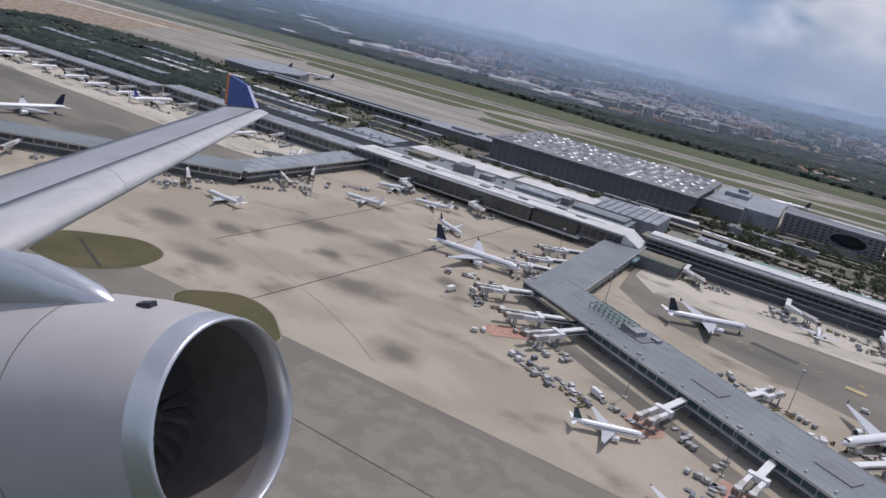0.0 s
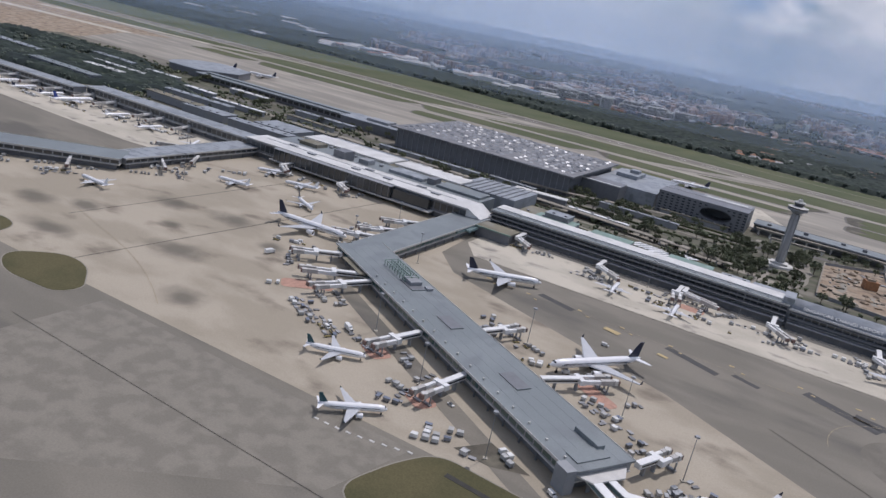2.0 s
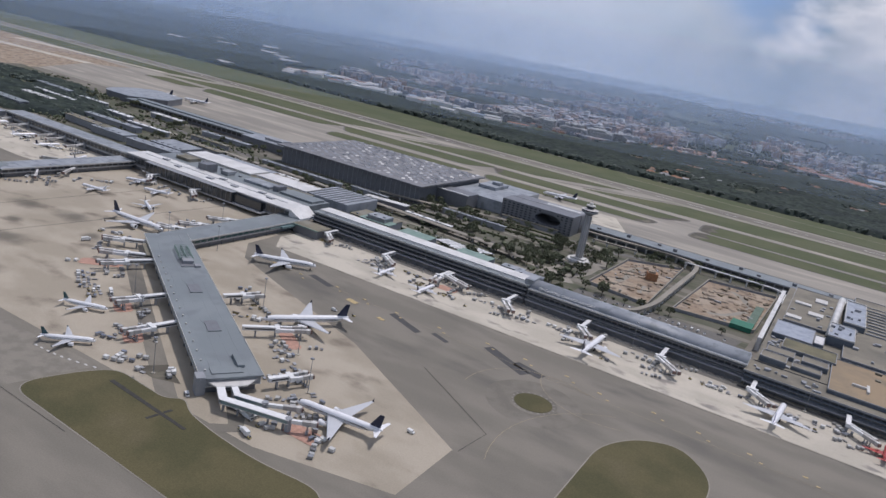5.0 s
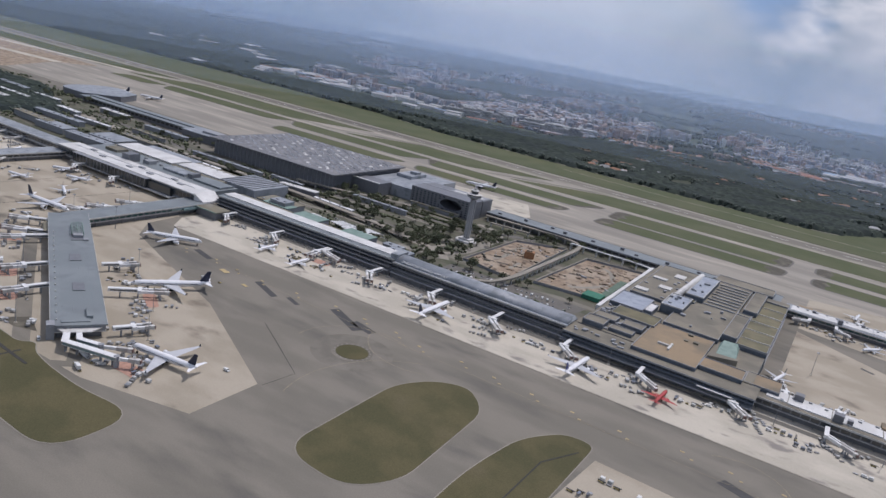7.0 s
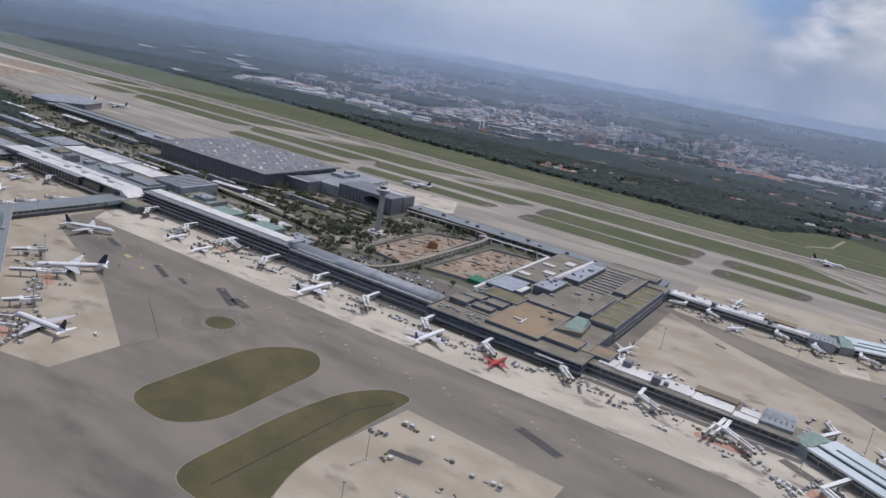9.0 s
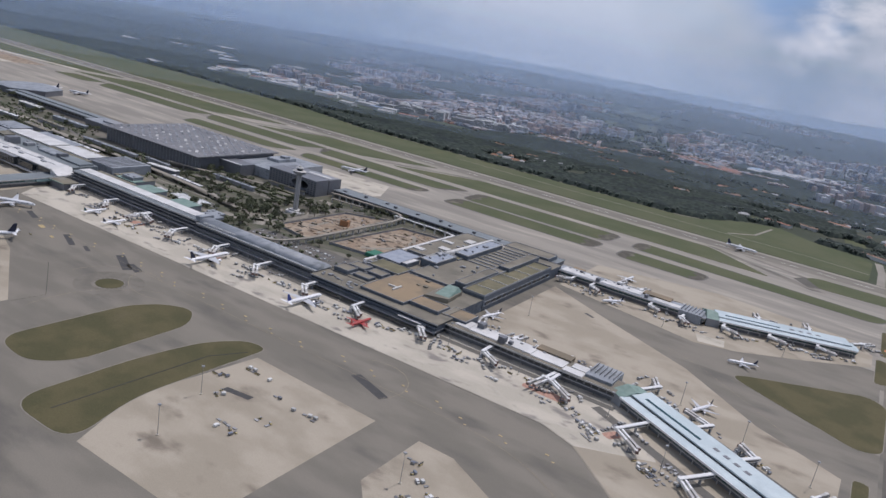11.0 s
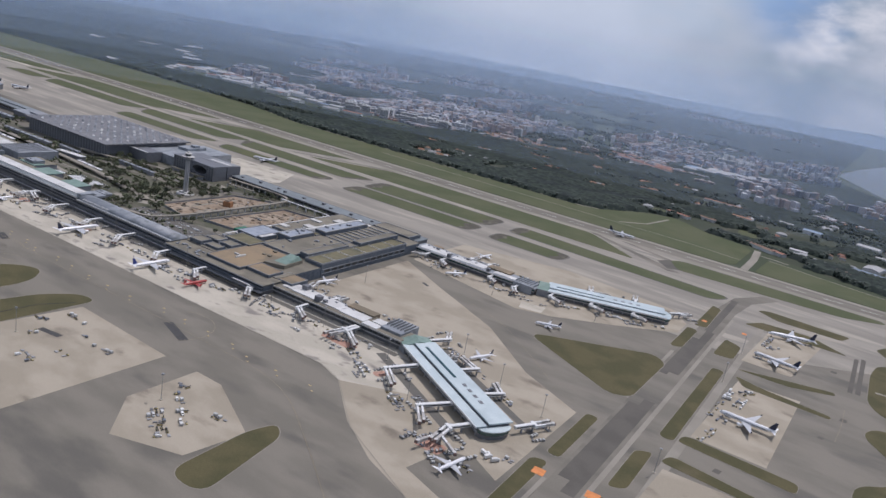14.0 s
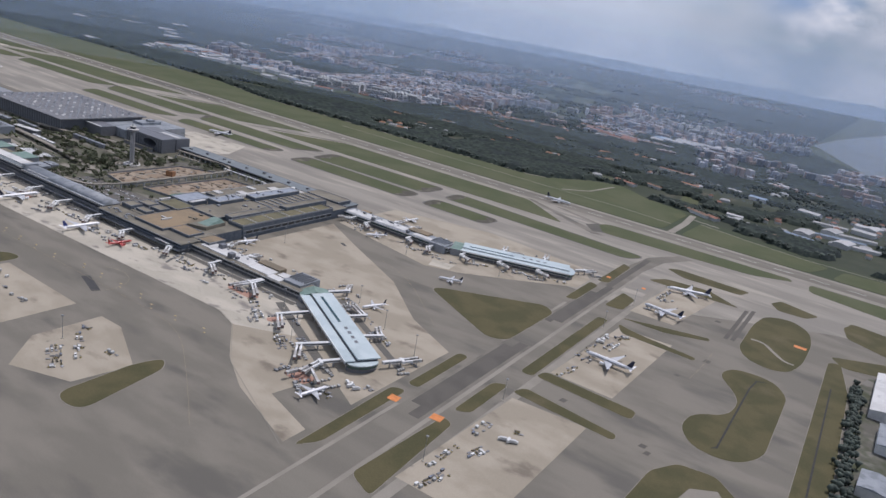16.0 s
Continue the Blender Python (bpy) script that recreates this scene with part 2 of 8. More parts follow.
LINE_WHITE = material("white_paint", (0.62, 0.62, 0.58), 0.7, var=0.25, scale=1.5)
ORANGE = material("orange_paint", (0.62, 0.22, 0.06), 0.7, var=0.2)
RED_PAINT = material("faded_red_paint", (0.40, 0.235, 0.175), 0.85, var=0.3, scale=0.8)
RUNWAY = mixed("runway_asphalt", (0.165, 0.152, 0.125), (0.2, 0.184, 0.15), 0.03, c=(0.12, 0.112, 0.096), cscale=0.02, clo=0.5, chi=0.66, stretch=(0.15, 1.6, 1))
ASPHALT_RING = mixed("ring_asphalt", (0.15, 0.138, 0.113), (0.178, 0.163, 0.134), 0.15, c=(0.2, 0.184, 0.152), cscale=0.08)
RING_WORN = mixed("worn_ring_asphalt", (0.185, 0.17, 0.14), (0.225, 0.207, 0.17), 0.2)
RUBBER = material("rubber_patch", (0.055, 0.054, 0.052), 0.8, var=0.2)
DRAIN = material("drain_concrete", (0.045, 0.043, 0.039), 1.0, var=0.2)
ROOF_GREY = mixed("grey_roof_sheet", (0.185, 0.208, 0.212), (0.21, 0.234, 0.238), 0.05, rough=0.5, c=(0.175, 0.192, 0.2), cscale=0.12)
ROOF_WHITE = mixed("white_roof_sheet", (0.64, 0.635, 0.61), (0.55, 0.545, 0.52), 0.1, rough=0.5, c=(0.46, 0.46, 0.45), cscale=0.25, clo=0.6, chi=0.75)
ROOF_MID = mixed("mid_roof_sheet", (0.30, 0.32, 0.34), (0.25, 0.27, 0.29), 0.1, rough=0.5, c=(0.20, 0.22, 0.23), cscale=0.2)
ROOF_TEAL = mixed("pale_teal_roof", (0.47, 0.545, 0.555), (0.53, 0.60, 0.605), 0.08, rough=0.4, c=(0.43, 0.5, 0.51), cscale=0.05)
ROOF_BROWN = mixed("gravel_roof", (0.29, 0.22, 0.14), (0.24, 0.19, 0.128), 0.08, c=(0.19, 0.16, 0.115), cscale=0.05)
ROOF_OLIVE = mixed("weathered_roof", (0.21, 0.19, 0.14), (0.165, 0.155, 0.115), 0.07, c=(0.22, 0.21, 0.175), cscale=0.15)
ROOF_GREEN = mixed("green_copper_roof", (0.17, 0.25, 0.215), (0.21, 0.29, 0.25), 0.3, rough=0.6)
WALL_DARK = material("dark_cladding", (0.152, 0.157, 0.168), 0.5, var=0.15)
WALL_COLUMN = material("grey_column", (0.15, 0.155, 0.16), 0.7, var=0.12)
WALL_GREY = material("grey_cladding", (0.26, 0.27, 0.28), 0.6, var=0.12)
WALL_PALE = material("pale_render", (0.52, 0.51, 0.48), 0.75, var=0.12)
WHITE_METAL = material("white_painted_metal", (0.70, 0.70, 0.68), 0.4, var=0.1, scale=0.7)
STEEL = material("galvanised_steel", (0.30, 0.31, 0.32), 0.45, 0.6, var=0.15)
AC_WHITE = material("aircraft_white", (0.78, 0.78, 0.78), 0.28, var=0.05)
AC_GREY = material("aircraft_grey", (0.48, 0.49, 0.50), 0.35, var=0.06)
AC_NAVY = material("aircraft_navy", (0.012, 0.02, 0.05), 0.3, var=0.1)
AC_TEAL = material("aircraft_teal", (0.02, 0.075, 0.09), 0.3, var=0.1)
AC_RED = material("aircraft_red", (0.40, 0.06, 0.05), 0.3, var=0.08)
AC_BLUE = material("aircraft_blue", (0.03, 0.06, 0.25), 0.3, var=0.08)
METAL_DARK = material("dark_metal", (0.05, 0.05, 0.052), 0.5, 0.3, var=0.15)
TYRE = material("tyre_rubber", (0.02, 0.02, 0.02), 0.8, var=0.1)


def glass(name, base, rough=0.08):
    m = material(name, base, rough, var=0.1, spec=0.8)
    return m


GLASS_DARK = glass("dark_glazing", (0.04, 0.046, 0.05))
GLASS_TEAL = glass("teal_glazing", (0.03, 0.075, 0.075))
GLASS_PALE = glass("pale_glazing", (0.16, 0.23, 0.23), 0.15)

# ---------------------------------------------------------------- builders
def mesh_object(name, bm, mat, parent=None, label="", smooth=False):
    me = bpy.data.meshes.new(name)
    bm.normal_update()
    bm.to_mesh(me)
    bm.free()
    for m in mat if isinstance(mat, (list, tuple)) else [mat]:
        me.materials.append(m)
    if smooth:
        me.shade_smooth()
    ob = new(name, me)
    if parent:
        ob.parent = parent
    return tagged(ob, label)


def part(name, bm, mat, parent, label="", smooth=False):
    """One mesh object under a thing or under a part."""
    return mesh_object(name, bm, mat, parent, label, smooth)


def thing(name, label, category, m=None, group="", kind=""):
    """An empty at the base of a thing that carries its parts."""
    ob = new(name)
    ob.empty_display_size = 0.5
    ob.matrix_world = m or Matrix()
    return tagged(ob, label, category, group, kind)


def at(x, y, z=0.0, turn=0.0):
    return pose(x, y, z, 0, 0, turn)


def box(bm, x0, x1, y0, y1, z0, z1, mi=0):
    v = [bm.verts.new(c) for c in ((x0, y0, z0), (x1, y0, z0), (x1, y1, z0), (x0, y1, z0), (x0, y0, z1), (x1, y0, z1), (x1, y1, z1), (x0, y1, z1))]
    for f in ((3, 2, 1, 0), (4, 5, 6, 7), (0, 1, 5, 4), (1, 2, 6, 5), (2, 3, 7, 6), (3, 0, 4, 7)):
        bm.faces.new([v[i] for i in f]).material_index = mi
    return v


def boxes(*list_of):
    bm = bmesh.new()
    for b in list_of:
        box(bm, *b)
    return bm


def prism(pts, z0, z1, bm=None, mi=0):
    """An upright prism over a plan outline (counter-clockwise)."""
    bm = bm or bmesh.new()
    a = sum(p[0] * q[1] - q[0] * p[1] for p, q in zip(pts, (*pts[1:], pts[0])))
    if a < 0:
        pts = list(reversed(pts))
    lo = [bm.verts.new((x, y, z0)) for x, y in pts]
    hi = [bm.verts.new((x, y, z1)) for x, y in pts]
    n = len(pts)
    bm.faces.new(hi).material_index = mi
    bm.faces.new(list(reversed(lo))).material_index = mi
    for i in range(n):
        bm.faces.new((lo[i], lo[(i + 1) % n], hi[(i + 1) % n], hi[i])).material_index = mi
    return bm


PAVED = []


def ground_height(x, y):
    """The top of the paving at a place."""
    top = 0.0
    for pts, z in PAVED:
        odd = False
        for (x1, y1), (x2, y2) in zip(pts, (*pts[1:], pts[0])):
            if (y1 > y) != (y2 > y) and x < (x2 - x1) * (y - y1) / (y2 - y1) + x1:
                odd = not odd
        if odd:
            top = max(top, z)
    return top


def sheet(pts, z, bm=None):
    PAVED.append((list(pts), z))
    bm = bm or bmesh.new()
    a = sum(p[0] * q[1] - q[0] * p[1] for p, q in zip(pts, (*pts[1:], pts[0])))
    if a < 0:
        pts = list(reversed(pts))
    bm.faces.new([bm.verts.new((x, y, z)) for x, y in pts])
    return bm


def rounded(pts, r, seg=6):
    """A plan outline with its corners rounded by about r."""
    out = []
    n = len(pts)
    for i, p in enumerate(pts):
        p = Vector(p)
        a, b = Vector(pts[i - 1]) - p, Vector(pts[(i + 1) % n]) - p
        d = min(r, a.length * 0.48, b.length * 0.48)
        s, e = p + a.normalized() * d, p + b.normalized() * d
        for k in range(seg + 1):
            t = k / seg
            out.append(tuple((1 - t) ** 2 * s + 2 * t * (1 - t) * p + t * t * e))
    return out


def strip(pts, w, z, bm=None):
    """A flat band of width w along a polyline."""
    own = bm is None
    bm = bm or bmesh.new()
    left, right = [], []
    for i, p in enumerate(pts):
        p = Vector(p)
        a, b = Vector(pts[max(i - 1, 0)]), Vector(pts[min(i + 1, len(pts) - 1)])
        d = (b - a).normalized()
        q = Vector((-d.y, d.x)) * (w / 2)
        left.append(bm.verts.new((*(p + q), z)))
        right.append(bm.verts.new((*(p - q), z)))
    for i in range(len(pts) - 1):
        bm.faces.new((right[i], right[i + 1], left[i + 1], left[i]))
        if own and w > 2:
            PAVED.append(([tuple(v.co.xy) for v in (right[i], right[i + 1], left[i + 1], left[i])], z))
    return bm


def tube(bm, rings, seg=12, cap=True, mi=0):
    """A loft over rings of (x, y, z, ry, rz) along x."""
    loops = []
    for x, y, z, ry, rz in rings:
        loops.append([bm.verts.new((x, y + ry * math.cos(2 * math.pi * k / seg), z + rz * math.sin(2 * math.pi * k / seg))) for k in range(seg)])
    for a, b in zip(loops, loops[1:]):
        for k in range(seg):
            bm.faces.new((a[k], b[k], b[(k + 1) % seg], a[(k + 1) % seg])).material_index = mi
    if cap:
        bm.faces.new(loops[0]).material_index = mi
        bm.faces.new(list(reversed(loops[-1]))).material_index = mi
    return bm


def pillar(x, y, z0, z1, r0, r1=None, seg=10, bm=None):
    bm = bm or bmesh.new()
    r1 = r0 if r1 is None else r1
    lo = [bm.verts.new((x + r0 * math.cos(2 * math.pi * k / seg), y + r0 * math.sin(2 * math.pi * k / seg), z0)) for k in range(seg)]
    hi = [bm.verts.new((x + r1 * math.cos(2 * math.pi * k / seg), y + r1 * math.sin(2 * math.pi * k / seg), z1)) for k in range(seg)]
    for k in range(seg):
        bm.faces.new((lo[k], lo[(k + 1) % seg], hi[(k + 1) % seg], hi[k]))
    bm.faces.new(hi)
    bm.faces.new(list(reversed(lo)))
    return bm


def setting(name, bm, mat, label, category):
    return tagged(mesh_object(name, bm, mat), label, category, "", "structure")

# ---------------------------------------------------------------- ground, runways, grass
def ring(cx, cy, r0, r1, z, n=48):
    bm = bmesh.new()
    a = [bm.verts.new((cx + r0 * math.cos(2 * math.pi * k / n), cy + r0 * math.sin(2 * math.pi * k / n), z)) for k in range(n)]
    b = [bm.verts.new((cx + r1 * math.cos(2 * math.pi * k / n), cy + r1 * math.sin(2 * math.pi * k / n), z)) for k in range(n)]
    for k in range(n):
        bm.faces.new((a[k], b[k], b[(k + 1) % n], a[(k + 1) % n]))
    return bm


setting("ground", sheet([(-4200, -2500), (4800, -2500), (4800, 4900), (-4200, 4900)], 0.0), LAND, "flat coastal land patched with woods and towns", "ground")
setting("airfield", sheet([(-1500, 40), (-1500, 655), (900, 655), (900, 500), (660, 300), (660, 40)], 0.03), ASPHALT, "grey asphalt taxiways round the terminals", "taxiway")
setting("pavement_far", sheet([(-1500, 470), (-1500, 652), (900, 652), (600, 560), (470, 470)], 0.06), TAXI_FAR, "pale worn taxiway concrete behind the terminals", "taxiway")
setting("apron_main", sheet([(-262, 117.5), (75, 121), (113, 131), (113, 159.5), (79, 178.5), (53, 193), (0, 212), (-32, 224), (-46, 240), (-50, 282), (-182, 282), (-182, 204), (-268, 136)], 0.06), CONCRETE, "blotched beige concrete apron with dark tyre stains", "apron")
setting("apron_far_wing", sheet([(-900, 236), (-392, 239), (-224, 236), (-196, 240), (-182, 250), (-182, 283), (-318, 284), (-900, 290)], 0.075), CONCRETE_LIGHT, "pale concrete parking stands before the terminal wing", "apron")
setting("apron_front", sheet([(-36, 248), (327, 253), (343, 247), (372, 262), (352, 292), (340, 300), (240, 300), (240, 292), (-46, 292), (-46, 262)], 0.09), CONCRETE_LIGHT, "pale concrete parking stands along the terminal", "apron")
setting("apron_finger", sheet([(343, 247), (368, 223), (391, 208), (432, 192), (434, 312), (398, 331), (357, 368), (300, 400), (258, 425), (258, 312), (352, 300)], 0.06), CONCRETE, "beige concrete stands round the finger pier", "apron")
setting("apron_rear_finger", sheet([(258, 432), (351, 412), (373, 421), (407, 447), (440, 475), (440, 500), (425, 522), (340, 530), (258, 505)], 0.09), CONCRETE, "beige concrete stands beside the rear finger pier", "apron")
setting("apron_bright_patch", sheet([(352, 416), (366, 420), (364, 432), (348, 428)], 0.12), CONCRETE_LIGHT, "new pale concrete patch on the apron", "apron")
setting("apron_remote_near", sheet([(212, 150), (217, 205), (281, 203), (281, 120), (225, 120)], 0.06), CONCRETE, "beige concrete equipment yard between taxiways", "apron")
setting("apron_equipment", sheet([(300, 204), (315, 204), (349, 186), (345, 160), (318, 150), (300, 170)], 0.06), CONCRETE, "beige concrete equipment yard", "apron")
for k, pts in enumerate(([(476, 206), (480, 296), (517, 299), (515, 206)], [(482, 336), (487, 430), (520, 433), (516, 336)], [(482, 466), (488, 553), (521, 547), (511, 468)])):
    setting("stand_concrete", sheet(pts, 0.1), CONCRETE, "beige concrete remote stand", "apron")
setting("apron_south", sheet([(-30, 534), (40, 540), (60, 500), (50, 470), (-30, 480)], 0.1), CONCRETE_LIGHT, "pale sandy concrete stand", "apron")

setting("taxiway_exits", sheet([(-1500, 649), (900, 649), (900, 690), (-1500, 690)], 0.05), TAXI_FAR, "worn pavement of the runway exits", "taxiway")
# runway with its shoulders, parallel to the terminals
setting("runway_shoulder", sheet([(-2600, 682), (2600, 682), (2600, 719), (-2600, 719)], 0.06), SHOULDER, "pale runway shoulder", "runway")
setting("runway", sheet([(-2600, 689.5), (2600, 689.5), (2600, 711.5), (-2600, 711.5)], 0.09), RUNWAY, "long grey asphalt runway", "runway")
bm = bmesh.new()
for k in range(-40, 60):
    sheet([(k * 30, 700.1), (k * 30 + 16, 700.1), (k * 30 + 16, 700.8), (k * 30, 700.8)], 0.12, bm)
setting("runway_centreline", bm, LINE_WHITE, "dashed white runway centre line", "marking")


def grass(name, pts, r=8.0, mat=GRASS, z=0.14, label="mown olive-green grass between taxiways"):
    out = rounded(pts, r)
    bm = prism(out, 0.02, z)
    PAVED.append((out, z))
    ob = setting(name, bm, mat, label, "grass")
    return ob


def kerb_line(pts, r, w=0.9, z=0.11):
    """The pale paved edge round a grass island."""
    out = rounded(pts, r)
    out.append(out[0])
    setting("pavement_edge", strip(out, w * 0.6 if w < 2 else w, z), SHOULDER if w < 2 else ROAD, "worn paved edge round the grass", "kerb")


# long strips along the runway
grass("grass_strip", [(-2600, 721), (430, 721), (431, 822), (420, 834), (381, 845), (334, 882), (300, 862), (262, 804), (246, 795), (-200, 798), (-326, 830), (-640, 848), (-2600, 850)], 14, GRASS_GREEN, label="bright green grass strip beyond the runway")
grass("grass_strip", [(449, 721), (566, 721), (582, 764), (556, 770), (500, 782), (452, 795)], 10, GRASS_GREEN, label="bright green grass strip beyond the runway")
grass("grass_strip", [(586, 722), (900, 722), (900, 768), (640, 770), (594, 764)], 10, GRASS_GREEN, label="bright green grass strip beyond the runway")
# grass between the runway and its taxiway, cut by slanted exits
for pts in ([(-1500, 630), (-640, 630), (-540, 679), (-1500, 679)], [(-590, 630), (-300, 630), (-216, 679), (-500, 679)], [(-226, 630), (-68, 630), (8, 679), (-150, 679)], [(-24, 630), (362, 630), (302, 679), (62, 679)],
            [(398, 640), (470, 646), (528, 652), (560, 672), (556, 679), (500, 679), (392, 677), (384, 666)], [(574, 655), (640, 640), (900, 630), (900, 679), (572, 679)]):
    grass("grass_strip", pts, 7, GRASS_GREEN, label="green grass between runway and taxiway")
setting("asphalt_patch", sheet([(376, 652), (384, 668), (404, 644), (390, 634)], 0.085), ASPHALT_NEW, "dark resurfacing patch on the taxiway", "patch")
for pts in ([(296, 684), (306, 684), (404, 630), (392, 626)], [(330, 684), (342, 684), (398, 664), (390, 660)], [(70, 684), (52, 684), (-52, 628), (-40, 628)], [(-140, 684), (-158, 684), (-258, 628), (-246, 628)]):
    setting("taxiway_exit", sheet(pts, 0.07), ASPHALT, "dark wheel-worn runway exit", "taxiway")
setting("perimeter_track", strip([(-640, 851), (-326, 833.5), (-200, 802), (246, 799.5), (262, 808)], 2.6, 0.16), SHOULDER, "pale perimeter track along the fence", "road")

ISLANDS = {
    "oval": [[(-575, 592), (-505, 590), (-488, 614), (-560, 616)], [(-470, 590), (-300, 590), (-280, 618), (-490, 618)], [(-262, 588), (-120, 588), (-100, 618), (-285, 618)], [(-85, 586), (64, 588), (84, 615), (-105, 616)],
             [(95, 581), (236, 583), (238, 618), (93, 618)], [(93, 548), (235, 548), (238, 574), (95, 576)], [(256, 548), (322, 548), (325, 572), (256, 574)],
             [(256, 588), (440, 582), (450, 602), (256, 616)], [(-255, 548), (-120, 548), (-100, 570), (-262, 572)], [(-80, 550), (60, 552), (66, 572), (-90, 572)]],
    "block": [[(436, 193), (442, 203), (442, 262), (435, 260)], [(438, 268), (444, 268), (444, 316), (438, 316)], [(466, 264), (473, 268), (473, 306), (466, 302)],
              [(470, 324), (477, 324), (478, 436), (471, 436)], [(463, 196), (476, 190), (472, 254), (466, 256)], [(466, 460), (478, 462), (478, 490), (467, 497)],
              [(442, 448), (449, 450), (449, 494), (442, 496)], [(444, 504), (452, 506), (451, 562), (444, 566)], [(477, 301), (530, 298), (530, 304), (480, 310)],
              [(478, 326), (530, 323), (530, 333), (480, 335)], [(484, 436), (491, 423), (536, 422), (536, 427), (500, 431)], [(482, 448), (500, 455), (535, 467), (536, 462), (511, 449)],
              [(552, 470), (552, 525), (556, 552), (572, 562), (586, 548), (590, 522), (589, 480), (584, 458), (574, 451), (560, 455)],
              [(551, 418), (557, 434), (578, 436), (588, 420), (588, 340), (578, 323), (560, 322), (550, 336), (551, 356), (566, 368), (568, 392)], [(548, 258), (550, 288), (558, 303), (574, 306), (586, 294), (585, 255)],
              [(605, 584), (610, 602), (640, 596), (690, 580), (690, 545), (634, 548), (609, 562)], [(602, 512), (634, 532), (690, 540), (690, 500), (640, 508), (611, 498)], [(554, 588), (560, 602), (588, 592), (580, 577), (561, 575)], [(602, 250), (602, 500), (609, 504), (616, 456), (618, 250)],
              [(470, 546), (480, 563), (512, 568), (538, 549), (492, 546)], [(472, 592), (480, 600), (537, 598), (532, 583), (489, 580)]],
    "round": [[(-166, 104), (-166, 118), (-150, 132), (-138, 130), (-135, 116), (-142, 104)], [(-122, 116), (-111, 128), (-100, 127), (-88, 117), (-90, 110), (-110, 108)],
              [(11, 96), (16, 113), (21, 121.5), (42, 120.5), (46, 124.5), (52, 120.5), (62, 118.5), (80, 117), (104, 120), (104, 92)], [(144, 138), (144, 196), (152, 210), (164, 216), (176, 204), (178, 150), (168, 136)],
              [(190, 118), (189, 168), (193, 198), (203, 213), (214, 214), (213, 150), (224, 118)], [(349, 150), (348, 188), (352, 200), (359, 194), (366, 150)],
              [(374, 382), (440, 422), (449, 414), (448, 352), (438, 346)]],
}
for kind, r in (("oval", 9), ("block", 4), ("round", 12)):
    for pts in ISLANDS[kind]:
        rr = 11 if kind == "block" and len(pts) > 7 else 3.5 if kind == "block" else r
        grass("grass_island", pts, rr, GRASS_GREEN if kind == "oval" else GRASS)
        kerb_line(pts, rr, {"round": 1.2, "block": 0.8, "oval": 3.2}[kind])
# bare earth at the rounded ends of the islands, where jet blast burns the turf
worn = random.Random(12)
for k, end, d in ((1, 1, 10), (2, -1, 11), (3, -1, 12), (3, 1, 20), (4, -1, 17), (4, 1, 11), (5, -1, 22), (5, 1, 12), (6, -1, 13), (6, 1, 9), (7, -1, 14), (9, 1, 12)):
    shape = rounded(ISLANDS["oval"][k], 9)
    tip = max(end * x for x, y in shape)
    bare = [(x, y) for x, y in shape if end * x > tip - d]
    far = min(range(len(bare)), key=lambda q: -math.dist(bare[q], bare[q - 1]))
    bare = bare[far:] + bare[:far]
    (xa, ya), (xb, yb) = bare[-1], bare[0]
    bare += [(xa + (xb - xa) * q / 5 - end * worn.uniform(-2, 6), ya + (yb - ya) * q / 5) for q in (1, 2, 3, 4)]
    setting("worn_turf", sheet(bare, 0.155), EARTH_DARK, "dark bare earth at the end of the grass", "earth")
out = [(118 + 6.4 * math.cos(k * 0.2618), 204.5 + 6.2 * math.sin(k * 0.2618)) for k in range(24)]
setting("grass_island", prism(out, 0.02, 0.14), GRASS, "small round grass island", "grass")
setting("pavement_ring", ring(118, 204.5, 8.0, 16.0, 0.05), ASPHALT_RING, "darker ring of asphalt round the island", "taxiway")
for cx, cy, r, a0, a1 in ((165, 178, 46, 120, 200), (135, 232, 24, 190, 300), (258, 228, 17, -40, 130), (118, 204.5, 24, 60, 190)):
    arc = [(cx + r * math.cos(radians(a0 + (a1 - a0) * k / 20)), cy + r * math.sin(radians(a0 + (a1 - a0) * k / 20))) for k in range(21)]
    setting("turning_line", strip(arc, 0.16, 0.08), LINE_WORN, "thin worn yellow taxi line", "marking")
for k in range(20):
    a = k * 0.314
    setting("edge_mark", boxes((118 + 7.0 * math.cos(a) - 0.3, 118 + 7.0 * math.cos(a) + 0.3, 204.5 + 6.8 * math.sin(a) - 0.3, 204.5 + 6.8 * math.sin(a) + 0.3, 0.03, 0.12)), SHOULDER, "pale edge mark round the island", "marking")
# asphalt shoulders with another tone, cut by straight joints
for pts in ([(-79, 117), (-16, 116.5), (16, 119), (11, 96), (-40, 60), (-79, 60)],):
    setting("taxiway_patch", sheet(pts, 0.05), RING_WORN, "patched grey asphalt taxiway patch", "taxiway")
